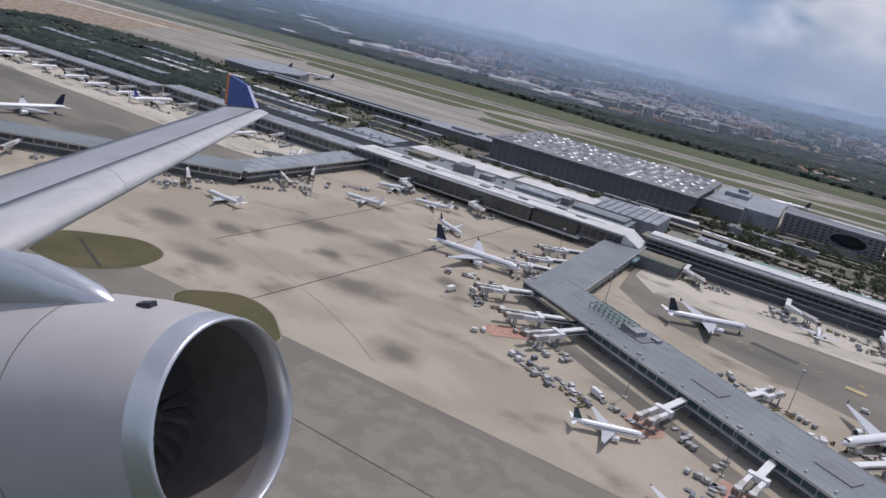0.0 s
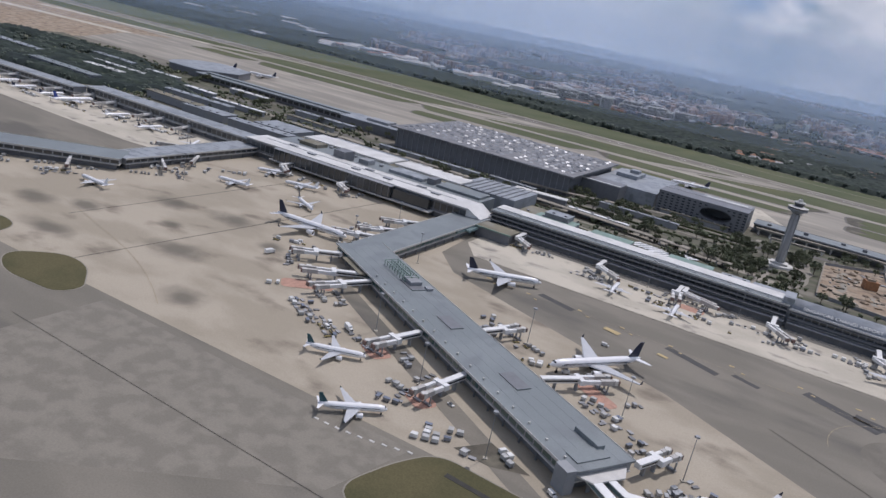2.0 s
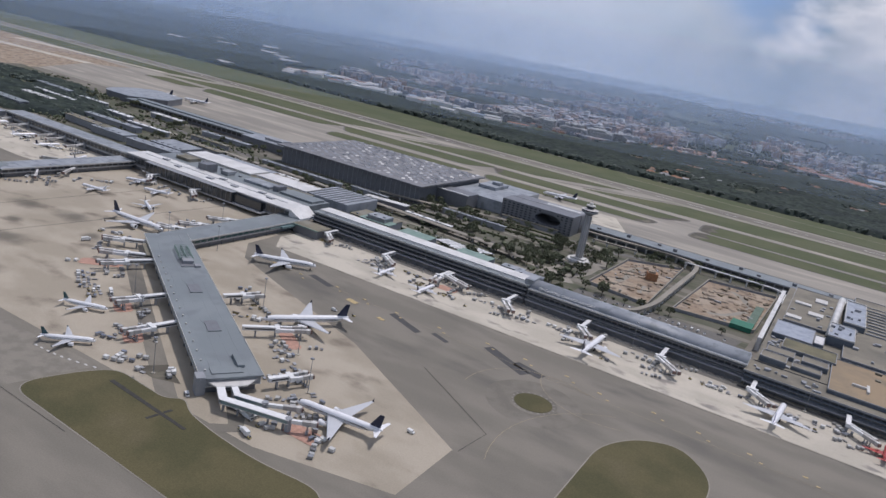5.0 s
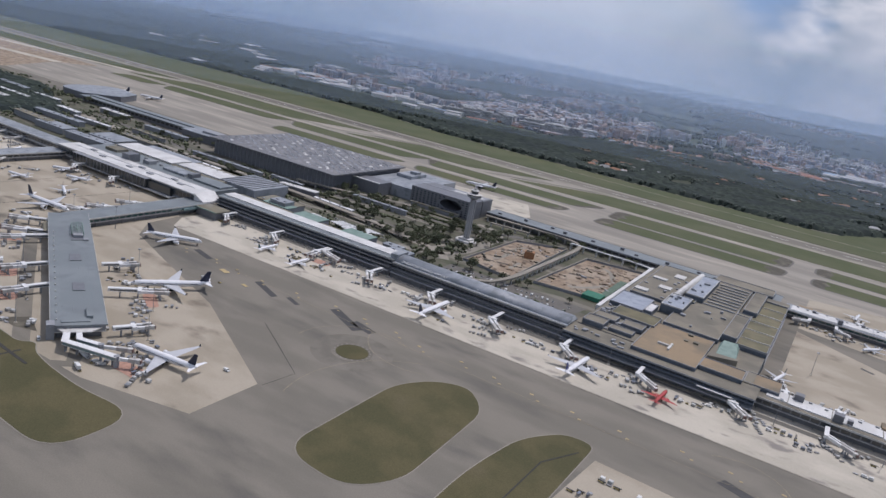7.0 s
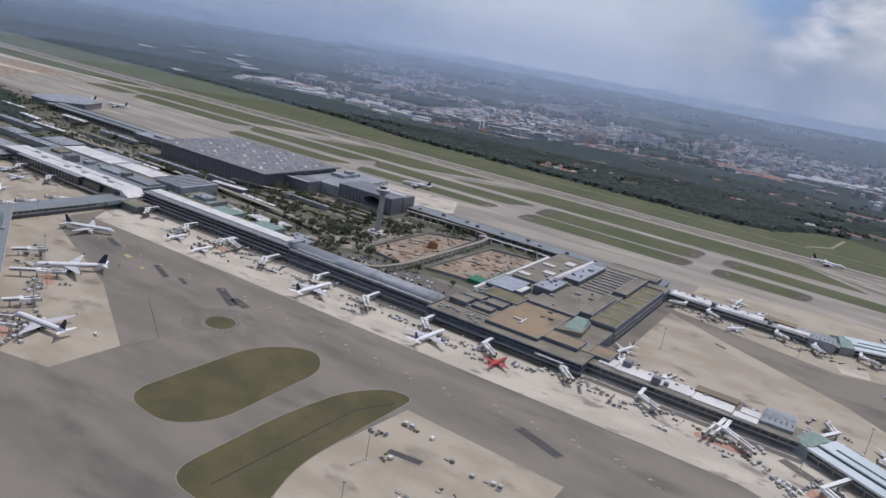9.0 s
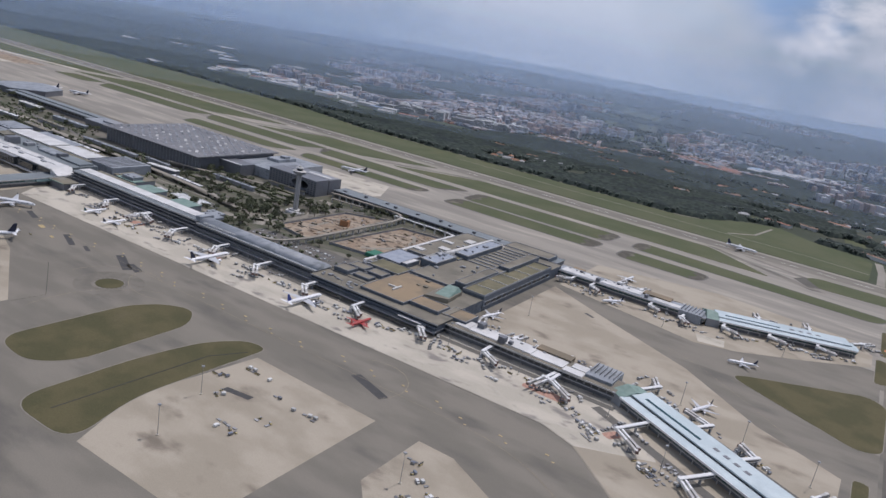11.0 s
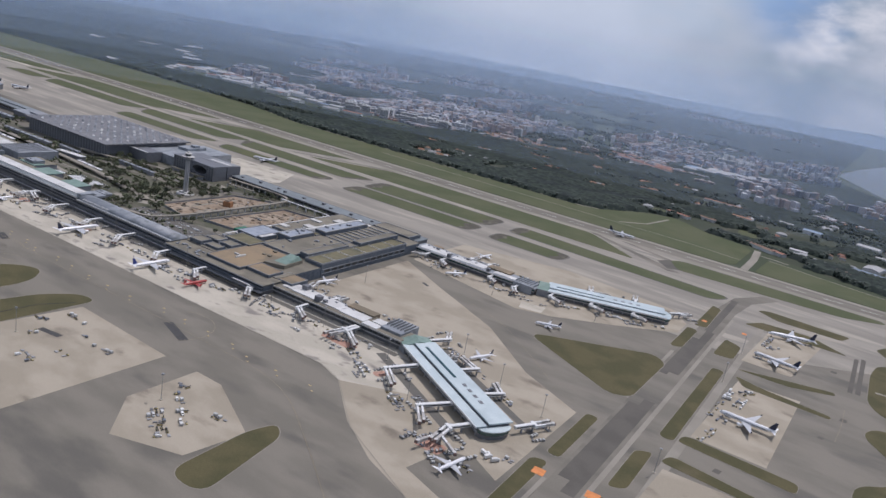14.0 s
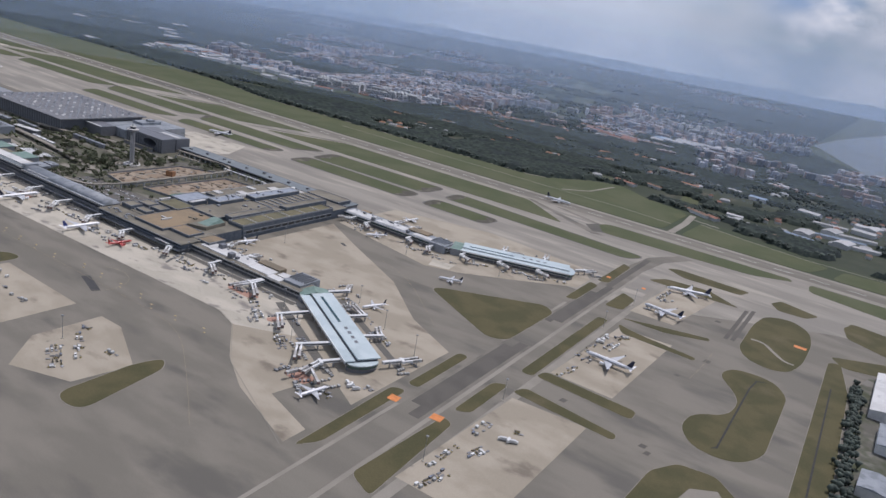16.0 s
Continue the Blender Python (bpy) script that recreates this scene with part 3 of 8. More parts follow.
# cross taxiway and its dark resurfaced lengths
setting("taxiway_cross", sheet([(446.5, 120), (461, 120), (461.5, 560), (466, 604), (482, 640), (470, 642), (452, 606), (447.5, 560)], 0.065), RUNWAY, "asphalt cross taxiway to the runway", "taxiway")
for x0, x1, y0, y1 in ((448.6, 453.8, 256, 347), (453.8, 459.4, 246, 356), (449, 453.6, 399, 478), (453.6, 459, 404, 500), (452, 457, 500, 598)):
    setting("resurfaced_taxiway", sheet([(x0, y0), (x1, y0), (x1, y1), (x0, y1)], 0.08), ASPHALT_NEW, "dark resurfaced asphalt length", "taxiway")
for x0, x1, y0, y1 in ((461.3, 463.6, 120, 545), (444.6, 446.4, 120, 250), (445.2, 447.2, 350, 440)):
    setting("taxiway_shoulder", sheet([(x0, y0), (x1, y0), (x1, y1), (x0, y1)], 0.062), SHOULDER, "pale taxiway shoulder", "taxiway")
setting("service_road", sheet([(477, 190), (482, 190), (484, 560), (480, 560)], 0.08), SHOULDER, "pale service road past the remote stands", "road")

# drains, resurfacing patches and painted marks
for pts in ([(86, 230), (106, 220), (108, 224), (88, 234)], [(-2, 232), (12, 228), (13, 231), (-1, 235)], [(45, 226), (62, 219), (63, 222), (46, 229)], [(252, 224), (272, 217), (274, 221), (254, 228)],
            [(66, 224), (74, 221), (75, 223), (67, 226)], [(100, 226), (112, 223), (113, 227), (101, 230)], [(290, 395), (296, 392), (297, 394), (291, 397)], [(388, 380), (397, 374), (398, 376), (389, 382)], [(228, 176), (240, 178), (240, 181), (228, 179)]):
    setting("asphalt_patch", sheet(pts, 0.07), RUBBER, "dark resurfacing patch on the taxiway", "patch")
for pts in ([(-158, 118), (-140, 110.5), (-139.7, 111.2), (-157.7, 118.7)], [(25.5, 115.6), (58, 113.6), (58, 114.6), (25.5, 117)], [(47, 110.5), (48, 110.5), (48.4, 114), (47.5, 114)], [(47.7, 115.6), (48.6, 115.5), (49, 118), (48, 118)], [(203, 125), (204.4, 190), (211.4, 205), (211, 205.4), (203.9, 190.3), (202.5, 125)], [(566, 328), (569.2, 331), (569.6, 412), (571, 426), (577, 430), (570.2, 427), (568.6, 412), (568.2, 332)], [(609.2, 290), (607.5, 456), (606.7, 456), (608.2, 290)]):
    setting("drain", prism(pts, 0.1, 0.19), DRAIN, "narrow concrete drain in the grass", "drain")
for x, y, w, d, t in ((28, 224, 5.5, 2.6, -12), (46, 219, 3.5, 1.6, -12), (442, 252, 5, 5, 5), (464.5, 253, 5.5, 5, 5), (447.5, 520, 3, 4, 0), (474.5, 521, 3, 4, 0)):
    a = radians(t)
    c, s = math.cos(a), math.sin(a)
    pts = [(x + c * u - s * v, y + s * u + c * v) for u, v in ((-w / 2, -d / 2), (w / 2, -d / 2), (w / 2, d / 2), (-w / 2, d / 2))]
    setting("orange_marking", sheet(pts, 0.2), ORANGE if x > 400 else LINE_YELLOW, "orange painted ground marking", "marking")
rng = random.Random(4)
LINES = [([(-36, 234), (40, 228), (120, 226), (240, 226), (330, 226), (380, 190), (430, 150)], 0.12), ([(-420, 168), (-160, 160), (-90, 140), (-40, 105)], 0.12), ([(262, 408), (350, 388), (392, 352), (444, 300)], 0.12),
         ([(456, 125), (456, 610)], 0.14), ([(-1400, 636), (880, 636)], 0.16), ([(-1400, 528), (430, 528)], 0.14), ([(530, 270), (542, 420), (540, 600)], 0.12)]
for pts, w in LINES:
    setting("taxi_line", strip(rounded(pts, 25, 5)[6:-6], w, 0.13), LINE_WORN, "thin worn yellow taxi guide line", "marking")
for x in range(-20, 340, 17):
    j = rng.uniform(-3, 3)
    setting("taxi_mark", boxes((x + j, x + j + 1.6, 232 + j, 232.8 + j, 0.05, 0.13), (x + 4 + j, x + j + 5.2, 229 + j, 229.6 + j, 0.05, 0.13)), LINE_YELLOW, "small yellow taxiway mark", "marking")
setting("edge_line", strip([(-36, 248.3), (327, 253.3), (343, 247.5), (372, 220), (432, 190)], 0.3, 0.14), SHOULDER, "faint white apron edge line", "marking")
for k in range(9):
    x, y = -6 + k * 2.7, 113.2 + 0.012 * (k * 2.7) ** 1.9
    setting("chevron", boxes((x, x + 1.2, y, y + 0.5, 0.05, 0.15)), WALL_PALE, "white painted shoulder chevron", "marking")
setting("worn_path", strip(rounded([(548, 490), (563, 496), (572, 482), (580, 472), (590, 475)], 8, 6)[7:-7], 2.4, 0.17), SHOULDER, "pale worn path across the grass", "path")
setting("orange_marking", sheet([(580.4, 507), (588, 507), (588, 511.5), (580.4, 511.5)], 0.2), ORANGE, "orange painted ground marking", "marking")
for x0, x1, y0, y1 in ((541.3, 544, 477, 550), (545.4, 548.2, 478, 554), (540, 543, 303, 306.5), (543.5, 546, 298.5, 302), (540, 543.5, 426, 431), (532, 534.6, 392, 395), (530, 533.5, 503, 507), (412, 416, 372, 376), (497, 500, 312, 316)):
    setting("asphalt_patch", sheet([(x0, y0), (x1, y0), (x1 + 0.6, y1), (x0 + 0.6, y1)], 0.085), ASPHALT_NEW, "dark resurfacing patch on the taxiway", "patch")
setting("bare_patch", sheet([(22, 126), (27.5, 134), (39, 129), (31, 125.5)], 0.12), EARTH_DARK, "bare brown earth beside the pier road", "earth")
setting("service_yard", sheet([(404, 214), (434, 204), (434, 232), (420, 240), (408, 236)], 0.1), ASPHALT, "asphalt service yard at the pier end", "road")
setting("pale_wedge", sheet([(562, 262), (567, 288), (577, 295), (582, 288), (580, 262)], 0.16), SHOULDER, "pale paved wedge in the grass", "paving")
setting("perimeter_road", sheet([(622, 250), (690, 250), (690, 498), (626, 500), (619, 470)], 0.09), LANDSIDE_EARTH, "worn ground of the yard beside the airfield", "ground")
for pts, w in (([(300, 770), (322, 800), (330, 862)], 3.0), ([(440, 719), (440, 775), (436, 826)], 7.0), ([(-20, 768), (300, 764), (374, 764), (430, 756)], 1.4), ([(452, 793), (500, 780), (560, 769), (640, 772), (900, 780)], 1.6), ([(440, 806), (470, 800)], 3)):
    setting("access_road", strip(pts, w, 0.2), SHOULDER, "pale access road across the grass", "road")
setting("expansion_joint", strip([(-142, 150), (-138, 275)], 0.35, 0.1), DRAIN, "dark drain slot across the apron", "drain")
setting("expansion_joint", strip([(-108, 118), (-98, 278)], 0.35, 0.1), DRAIN, "dark drain slot across the apron", "drain")
setting("expansion_joint", strip([(-85, 96), (40, 93)], 0.16, 0.1), DRAIN, "dark joint in the asphalt", "drain")
setting("expansion_joint", strip([(80, 197), (97, 186.5), (116, 174.5), (114.5, 160)], 0.22, 0.1), DRAIN, "dark joint in the asphalt", "drain")
setting("pier_road", strip([(-56, 184), (-6, 152), (43, 121), (58, 116), (66, 124), (58, 132)], 5.5, 0.1), ASPHALT, "asphalt service road along the pier", "road")
for (x0, y0), (x1, y1), w in (((338, 286), (408, 246), 5.0), ((-46, 285.5), (240, 284.5), 4.0), ((246, 290.5), (345, 290.5), 4.0), ((355, 318), (428, 276), 4.0)):
    setting("service_road", strip([(x0, y0), (x1, y1)], w, 0.12), ROAD, "dark asphalt service road beside the stands", "road")
# painted red clearance zones below the passenger bridges
for x, y, w, d, t in ((-55, 170, 16, 7, 40), (6, 138, 9, 6, -32), (38, 176, 14, 5, -32), (80, 135, 12, 6, 0), (44, 274, 10, 6, 0), (115, 273, 6, 5, 0), (218, 272, 6, 4, 0), (320, 279, 14, 6, 0), (402, 234, 12, 8, 0), (352, 268, 8, 5, 60), (310, 279, 8, 5, 0), (-15, 150, 9, 6, -32)):
    a = radians(t)
    c, s = math.cos(a), math.sin(a)
    pts = [(x + c * u - s * v, y + s * u + c * v) for u, v in ((-w / 2, -d / 2), (w / 2, -d / 2), (w / 2, d / 2), (-w / 2, d / 2))]
    setting("clearance_zone", sheet(rounded(pts, 2, 4), 0.15), RED_PAINT, "faded red painted bridge clearance zone", "marking")

# ---------------------------------------------------------------- terminals and piers
SHARED = {}


def shared_box(key, sx, sy, sz, mat):
    """A box mesh that alike pieces share, centred in x and y, base at z 0."""
    k = (key, round(sx, 2), round(sy, 2), round(sz, 2))
    if k not in SHARED:
        me = bpy.data.meshes.new(key)
        bm = boxes((-sx / 2, sx / 2, -sy / 2, sy / 2, 0, sz))
        bm.to_mesh(me)
        bm.free()
        me.materials.append(mat)
        SHARED[k] = me
    return SHARED[k]


def piece(name, me, parent, m):
    ob = new(name, me)
    ob.parent = parent
    ob.matrix_basis = m
    return ob


def hall(name, label, m, L, W, H, roof, base=2.3, pitch=3.6, glass_mat=GLASS_DARK, wall=WALL_GREY, back=False, seams=5.0, edge=WALL_PALE, category="terminal"):
    """A long two-storey hall: recessed ground floor on columns, glazed upper floor in bays, seamed flat roof."""
    t = thing(name, label, category, m)
    part("ground_floor", boxes((1.2, L - 1.2, 1.4, W - 1.4, 0, base)), WALL_DARK, t, "dark recessed ground floor")
    part("floor_slab", boxes((0, L, 0, W, base, base + 0.28)), edge, t)
    part("upper_wall", boxes((0.2, L - 0.2, 0.2, W - 0.2, base + 0.28, H - 0.45)), wall, t)
    n = max(1, int(L / pitch))
    step = L / n
    hw = H - 0.45 - base - 0.28
    win = shared_box(name + "_pane", step * 0.86, 0.12, hw * 0.62, glass_mat)
    col = shared_box(name + "_column", 0.4, 0.4, base, WALL_COLUMN)
    for k in range(n):
        x = (k + 0.5) * step
        piece("window", win, t, at(x, 0.15, base + 0.28 + hw * 0.2))
        if back:
            piece("window", win, t, at(x, W - 0.15, base + 0.28 + hw * 0.2))
        if k % 2 == 0:
            piece("column", col, t, at(x, 0.5))
            if back:
                piece("column", col, t, at(x, W - 0.5))
    part("roof", boxes((-0.3, L + 0.3, -0.35, W + 0.35, H - 0.45, H)), roof, t)
    if seams:
        seam = shared_box("roof_seam", 0.12, W + 0.6, 0.07, roof)
        for k in range(1, int(L / seams)):
            piece("roof_seam", seam, t, at(k * seams, W / 2, H))
    bm = boxes((-0.4, L + 0.4, -0.47, -0.35, H - 0.5, H + 0.16), (-0.4, L + 0.4, W + 0.35, W + 0.47, H - 0.5, H + 0.16))
    part("parapet", bm, edge, t)
    return t


def roof_units(t, spots, H, mat=STEEL, name="roof_vent"):
    """Small plant boxes on a roof: (x, y, sx, sy, sz)."""
    for x, y, sx, sy, sz in spots:
        bm = boxes((-sx / 2, sx / 2, -sy / 2, sy / 2, 0, sz))
        bmesh.ops.bevel(bm, geom=bm.edges[:], offset=min(sx, sy, sz) * 0.08, segments=1, affect="EDGES")
        ob = part(name, bm, mat, t)
        ob.matrix_basis = at(x, y, H)


# pier with the grey roof and its elbow
pier_a = hall("pier_terminal", "long pier building with a grey sheet roof and teal windows", at(-65.5, 198, 0, -31.5), 132, 17, 5.2, ROOF_GREY, glass_mat=GLASS_TEAL, seams=0, pitch=3.3)
roof_units(pier_a, [(4 + 6.5 * k, 1.6, 0.5, 0.5, 0.5) for k in range(4, 20)], 5.2, WALL_PALE)
for x, y, sx, sy in ((64, 9.5, 8, 4.2), (97, 9.5, 8, 4.2), (37, 11, 9, 5)):
    part("skylight", boxes((x - sx / 2, x + sx / 2, y - sy / 2, y + sy / 2, 5.2, 5.42)), WALL_DARK, pier_a, "sunken dark skylight")
    part("skylight_curb", boxes((x + sx / 2, x + sx / 2 + 0.3, y - sy / 2, y + sy / 2, 5.2, 5.5)), ROOF_GREY, pier_a)
for y in (3.4, 6.8, 10.2, 13.6):
    part("roof_seam", boxes((0.2, 131.8, y - 0.06, y + 0.06, 5.2, 5.225)), ROOF_GREY, pier_a)
# open steel frame of the rooftop plant
fr = bmesh.new()
for k in range(9):
    x = 20 + k * 1.9
    for y in (9.0, 11.4, 13.8):
        box(fr, x - 0.09, x + 0.09, y - 0.09, y + 0.09, 5.2, 7.0)
    box(fr, x - 0.08, x + 0.08, 9, 13.8, 6.9, 7.06)
for y in (9.0, 11.4, 13.8):
    box(fr, 20, 35.2, y - 0.09, y + 0.09, 6.9, 7.1)
    box(fr, 20, 35.2, y - 0.06, y + 0.06, 6.0, 6.12)
part("plant_frame", fr, ROOF_GREEN, pier_a, "open green steel plant frame")
part("plant_room", boxes((33, 38.5, 9.5, 13.5, 5.2, 6.6), (40, 42.5, 13.5, 15.5, 5.2, 6.0)), WALL_GREY, pier_a)
part("canopy", boxes((11, 26, -2.4, 0.0, 4.0, 4.3)), ROOF_OLIVE, pier_a, "flat olive canopy")
part("end_canopy", prism([(131.5, 1.5), (135, 3.5), (135.4, 12), (131.5, 16)], 3.6, 4.0), WALL_PALE, pier_a)
part("plant_slab", boxes((119, 127, 11, 13, 5.2, 6.2), (126, 130, 3, 12, 5.2, 5.5)), ROOF_GREY, pier_a)
part("stair_tower", boxes((128.5, 132.4, -1.6, 1.0, 0, 5.6)), WALL_GREY, pier_a)
hall("pier_link", "grey-roofed wing that links the pier to the terminal", at(-50, 204, 0, 90), 84, 13.5, 5.0, ROOF_GREY, glass_mat=GLASS_TEAL, seams=0)
link = thing("link_canopy", "pale olive flat canopy at the pier root", "canopy", at(-50, 274))
part("roof", boxes((0, 17, 0, 11, 4.4, 4.7)), ROOF_OLIVE, link)
part("roof_edge", boxes((-0.3, 17.3, -0.3, 0.0, 4.3, 4.85), (-0.3, 0.0, 0.0, 11, 4.3, 4.85)), ROOF_GREEN, link, "pale green fascia")
part("wall", boxes((0.6, 16.4, 0.6, 10.4, 0, 4.4)), WALL_DARK, link)
part("walkway", boxes((-2.0, 0.4, -16, 1, 3.2, 4.2), (0.5, 2.2, -9, 2, 3.0, 4.0)), GLASS_PALE, link)
# mirrored pier farther along the terminal
hall("pier_terminal", "long pier building with a dull grey roof", at(-275, 124, 0, 38), 121, 15, 5.2, ROOF_GREY, glass_mat=GLASS_DARK, seams=0)
hall("pier_link", "grey-roofed wing that links the pier to the terminal", at(-180, 202, 0, 90), 78, 13, 5.0, ROOF_MID, glass_mat=GLASS_DARK, seams=6.0)

# main terminal: dark glazed front below stepped white roofs
t2 = hall("terminal", "long terminal with a dark glass front and white roofs", at(-188, 280), 130, 15, 8.6, ROOF_WHITE, base=2.6, pitch=3.2, wall=WALL_DARK, back=False, seams=0)
part("glass_front", boxes((22, 92, -3.5, 0.1, 2.6, 8.1)), GLASS_DARK, t2, "tall dark glass front box")
part("glass_front", boxes((92.2, 112, -2.0, 0.1, 2.6, 7.2)), GLASS_DARK, t2, "lower dark glass front box")
part("front_roof", boxes((21.6, 92.4, -3.9, 0.2, 8.1, 8.35)), WALL_GREY, t2)
for k in range(21):
    piece("front_rib", shared_box("front_rib", 0.22, 0.2, 5.5, WALL_DARK), t2, at(22.2 + 3.45 * k, -3.6, 2.6))
part("front_ledge", boxes((20, 114, -4.2, 0.0, 2.2, 2.6)), WALL_PALE, t2)
part("roof_slot", boxes((6, 120, 9.0, 9.7, 8.6, 8.72)), WALL_GREY, t2, "long grey gutter in the white roof")
bm = bmesh.new()
vs = [bm.verts.new(c) for c in ((130, 0, 9.0), (137, 1, 5.2), (137, 14, 5.2), (130, 15, 9.0), (130, 0, 5.0), (130, 15, 5.0))]
for f in ((0, 1, 2, 3), (0, 4, 1), (3, 2, 5), (1, 4, 5, 2)):
    bm.faces.new([vs[i] for i in f])
part("folded_end", bm, ROOF_WHITE, t2, "white folded roof end")
part("rear_roof", boxes((2, 126, 15.5, 38, 0, 7.2)), ROOF_GREY, t2, "flat mid-grey rear roof")
for b, mat, nm in (((44, 51, 15.6, 24, 7.2, 12.2), WALL_DARK, "plant_tower"), ((54, 60, 24, 30, 7.2, 9.4), WALL_GREY, "roof_box"), ((72, 92, 25, 35, 7.2, 8.6), ROOF_MID, "roof_box"), ((100, 124, 25, 36, 7.2, 8.4), ROOF_GREY, "roof_box"), ((14, 26, 25, 34, 7.2, 9.0), ROOF_OLIVE, "roof_box"), ((94, 98, 26, 33, 7.2, 10.0), WALL_DARK, "roof_box")):
    part(nm, boxes(b), mat, t2)
part("cream_roof", boxes((5, 62, 40, 57, 7.0, 8.0)), ROOF_WHITE, t2, "cream white sheet roof")
part("cream_roof", boxes((64, 104, 43, 57, 6.8, 7.8)), ROOF_WHITE, t2, "cream white sheet roof")
part("back_hall", boxes((2, 110, 38.2, 58, 0, 6.8)), ROOF_OLIVE, t2)
for k in range(6):
    part("sawtooth", prism([(66 + 6.2 * k, 57.2), (71.6 + 6.2 * k, 57.2), (71.6 + 6.2 * k, 60.5)], 5.6, 7.6), ROOF_WHITE, t2)
for x, y in ((38, 6), (70, 11), (84, 6), (110, 7), (100, 11), (66, 5), (22, 11)):
    part("roof_hatch", boxes((x - 2.2, x + 2.2, y - 1.1, y + 1.1, 8.6, 9.2)), WALL_GREY, t2)
roof_units(t2, [(10 + 9 * k, 30 + (k % 3) * 2.4, 1.8, 1.4, 1.0) for k in range(12)], 7.2, WALL_GREY)
part("vaulted_roof", boxes((104, 134, 44, 74, 0, 7.4)), ROOF_MID, t2, "grey ribbed roof")
for k in range(8):
    part("roof_rib", boxes((105 + 3.6 * k, 105.3 + 3.6 * k, 44, 74, 7.4, 7.8)), WALL_DARK, t2)
part("low_annex", boxes((4, 56, 58.2, 72, 0, 5.2)), ROOF_MID, t2)
part("low_annex", boxes((58, 102, 58.2, 68, 0, 5.6)), ROOF_OLIVE, t2)

hall("terminal_wing", "low terminal wing with a pale roof edge", at(-318, 283), 128, 11, 7, ROOF_MID, glass_mat=GLASS_DARK, edge=ROOF_WHITE)
hall("terminal_wing", "low terminal wing with a pale roof edge", at(-452, 270, 0, 2.5), 132, 9, 6, ROOF_MID, glass_mat=GLASS_DARK, edge=ROOF_WHITE)

# front concourse with a bright roof strip
con = hall("concourse", "long front concourse with a bright grey roof strip over dark louvres", at(-51, 292), 126, 12, 8.6, ROOF_GREY, base=3.0, pitch=2.6, wall=WALL_DARK, back=False, seams=0)
part("roof_strip", boxes((0, 126, 4.2, 12.2, 8.6, 9.1)), ROOF_WHITE, con, "bright pale roof strip")
for k, (y0, z0, z1) in enumerate(((-4.0, 2.7, 3.1), (-3.0, 4.6, 4.9), (-1.8, 6.3, 6.6), (-0.9, 7.7, 7.95))):
    part("louvre", boxes((0, 126, y0, 0.3, z0, z1)), WALL_COLUMN if k else WALL_GREY, con, "long horizontal louvre ledge")
part("lower_wall", boxes((0, 126, -2.6, 1.4, 0, 2.7)), WALL_DARK, con)
for k in range(36):
    piece("column", shared_box("front_column", 0.45, 0.45, 2.7, WALL_COLUMN), con, at(1.5 + 3.5 * k, -3.6))
roof_units(con, [(6 + 7.0 * k, 2.4, 0.7, 0.5, 0.35) for k in range(17)], 8.6, WALL_GREY)


def vault(L, y0, y1, z0, z1, seg=8):
    bm = bmesh.new()
    rows = []
    for k in range(seg + 1):
        a = math.pi * k / seg
        y = (y0 + y1) / 2 - math.cos(a) * (y1 - y0) / 2
        z = z0 + math.sin(a) * (z1 - z0)
        rows.append((bm.verts.new((0, y, z)), bm.verts.new((L, y, z))))
    for a, b in zip(rows, rows[1:]):
        bm.faces.new((a[0], a[1], b[1], b[0]))
    bm.faces.new([r[0] for r in rows])
    bm.faces.new([r[1] for r in reversed(rows)])
    return bm


con2 = hall("concourse", "front concourse under a pale barrel roof with rooftop lettering", at(76, 291), 95, 13, 7.6, ROOF_MID, base=3.0, pitch=2.6, wall=WALL_DARK, back=False, seams=0)
part("barrel_roof", vault(95, 1.5, 12.5, 7.6, 10.2), ROOF_MID, con2, "pale blue-grey barrel roof", True)
for k in range(1, 30):
    piece("roof_rib", shared_box("roof_rib", 0.1, 0.8, 0.18, STEEL), con2, at(k * 3.17, 7.0, 10.1))
for k, (y0, z0, z1) in enumerate(((-3.0, 2.7, 3.1), (-2.0, 4.6, 4.9), (-0.8, 6.3, 6.6))):
    part("louvre", boxes((0, 95, y0, 0.3, z0, z1)), WALL_COLUMN if k else WALL_GREY, con2, "long horizontal louvre ledge")
part("lower_wall", boxes((0, 95, -1.6, 1.4, 0, 2.7)), WALL_DARK, con2)
for k in range(27):
    piece("column", shared_box("front_column", 0.45, 0.45, 2.7, WALL_COLUMN), con2, at(1.5 + 3.5 * k, -2.6))
part("end_block", boxes((-3.5, 0.5, 2, 12, 0, 11)), ROOF_MID, con2, "grey ribbed end block")
curve = bpy.data.curves.new("lettering", "FONT")
curve.body, curve.size, curve.extrude = "SINGAPORE CHANGI AIRPORT", 1.95, 0.08
tmp = new("lettering_source", curve)
me = bpy.data.meshes.new_from_object(tmp.evaluated_get(bpy.context.evaluated_depsgraph_get()))
bpy.data.objects.remove(tmp)
me.materials.append(WHITE_METAL)
ob = new("lettering", me)
ob.parent = con2
ob.matrix_basis = pose(4, 1.1, 8.3, 40, 0, 0)
tagged(ob, "white metal letters along the roof edge")

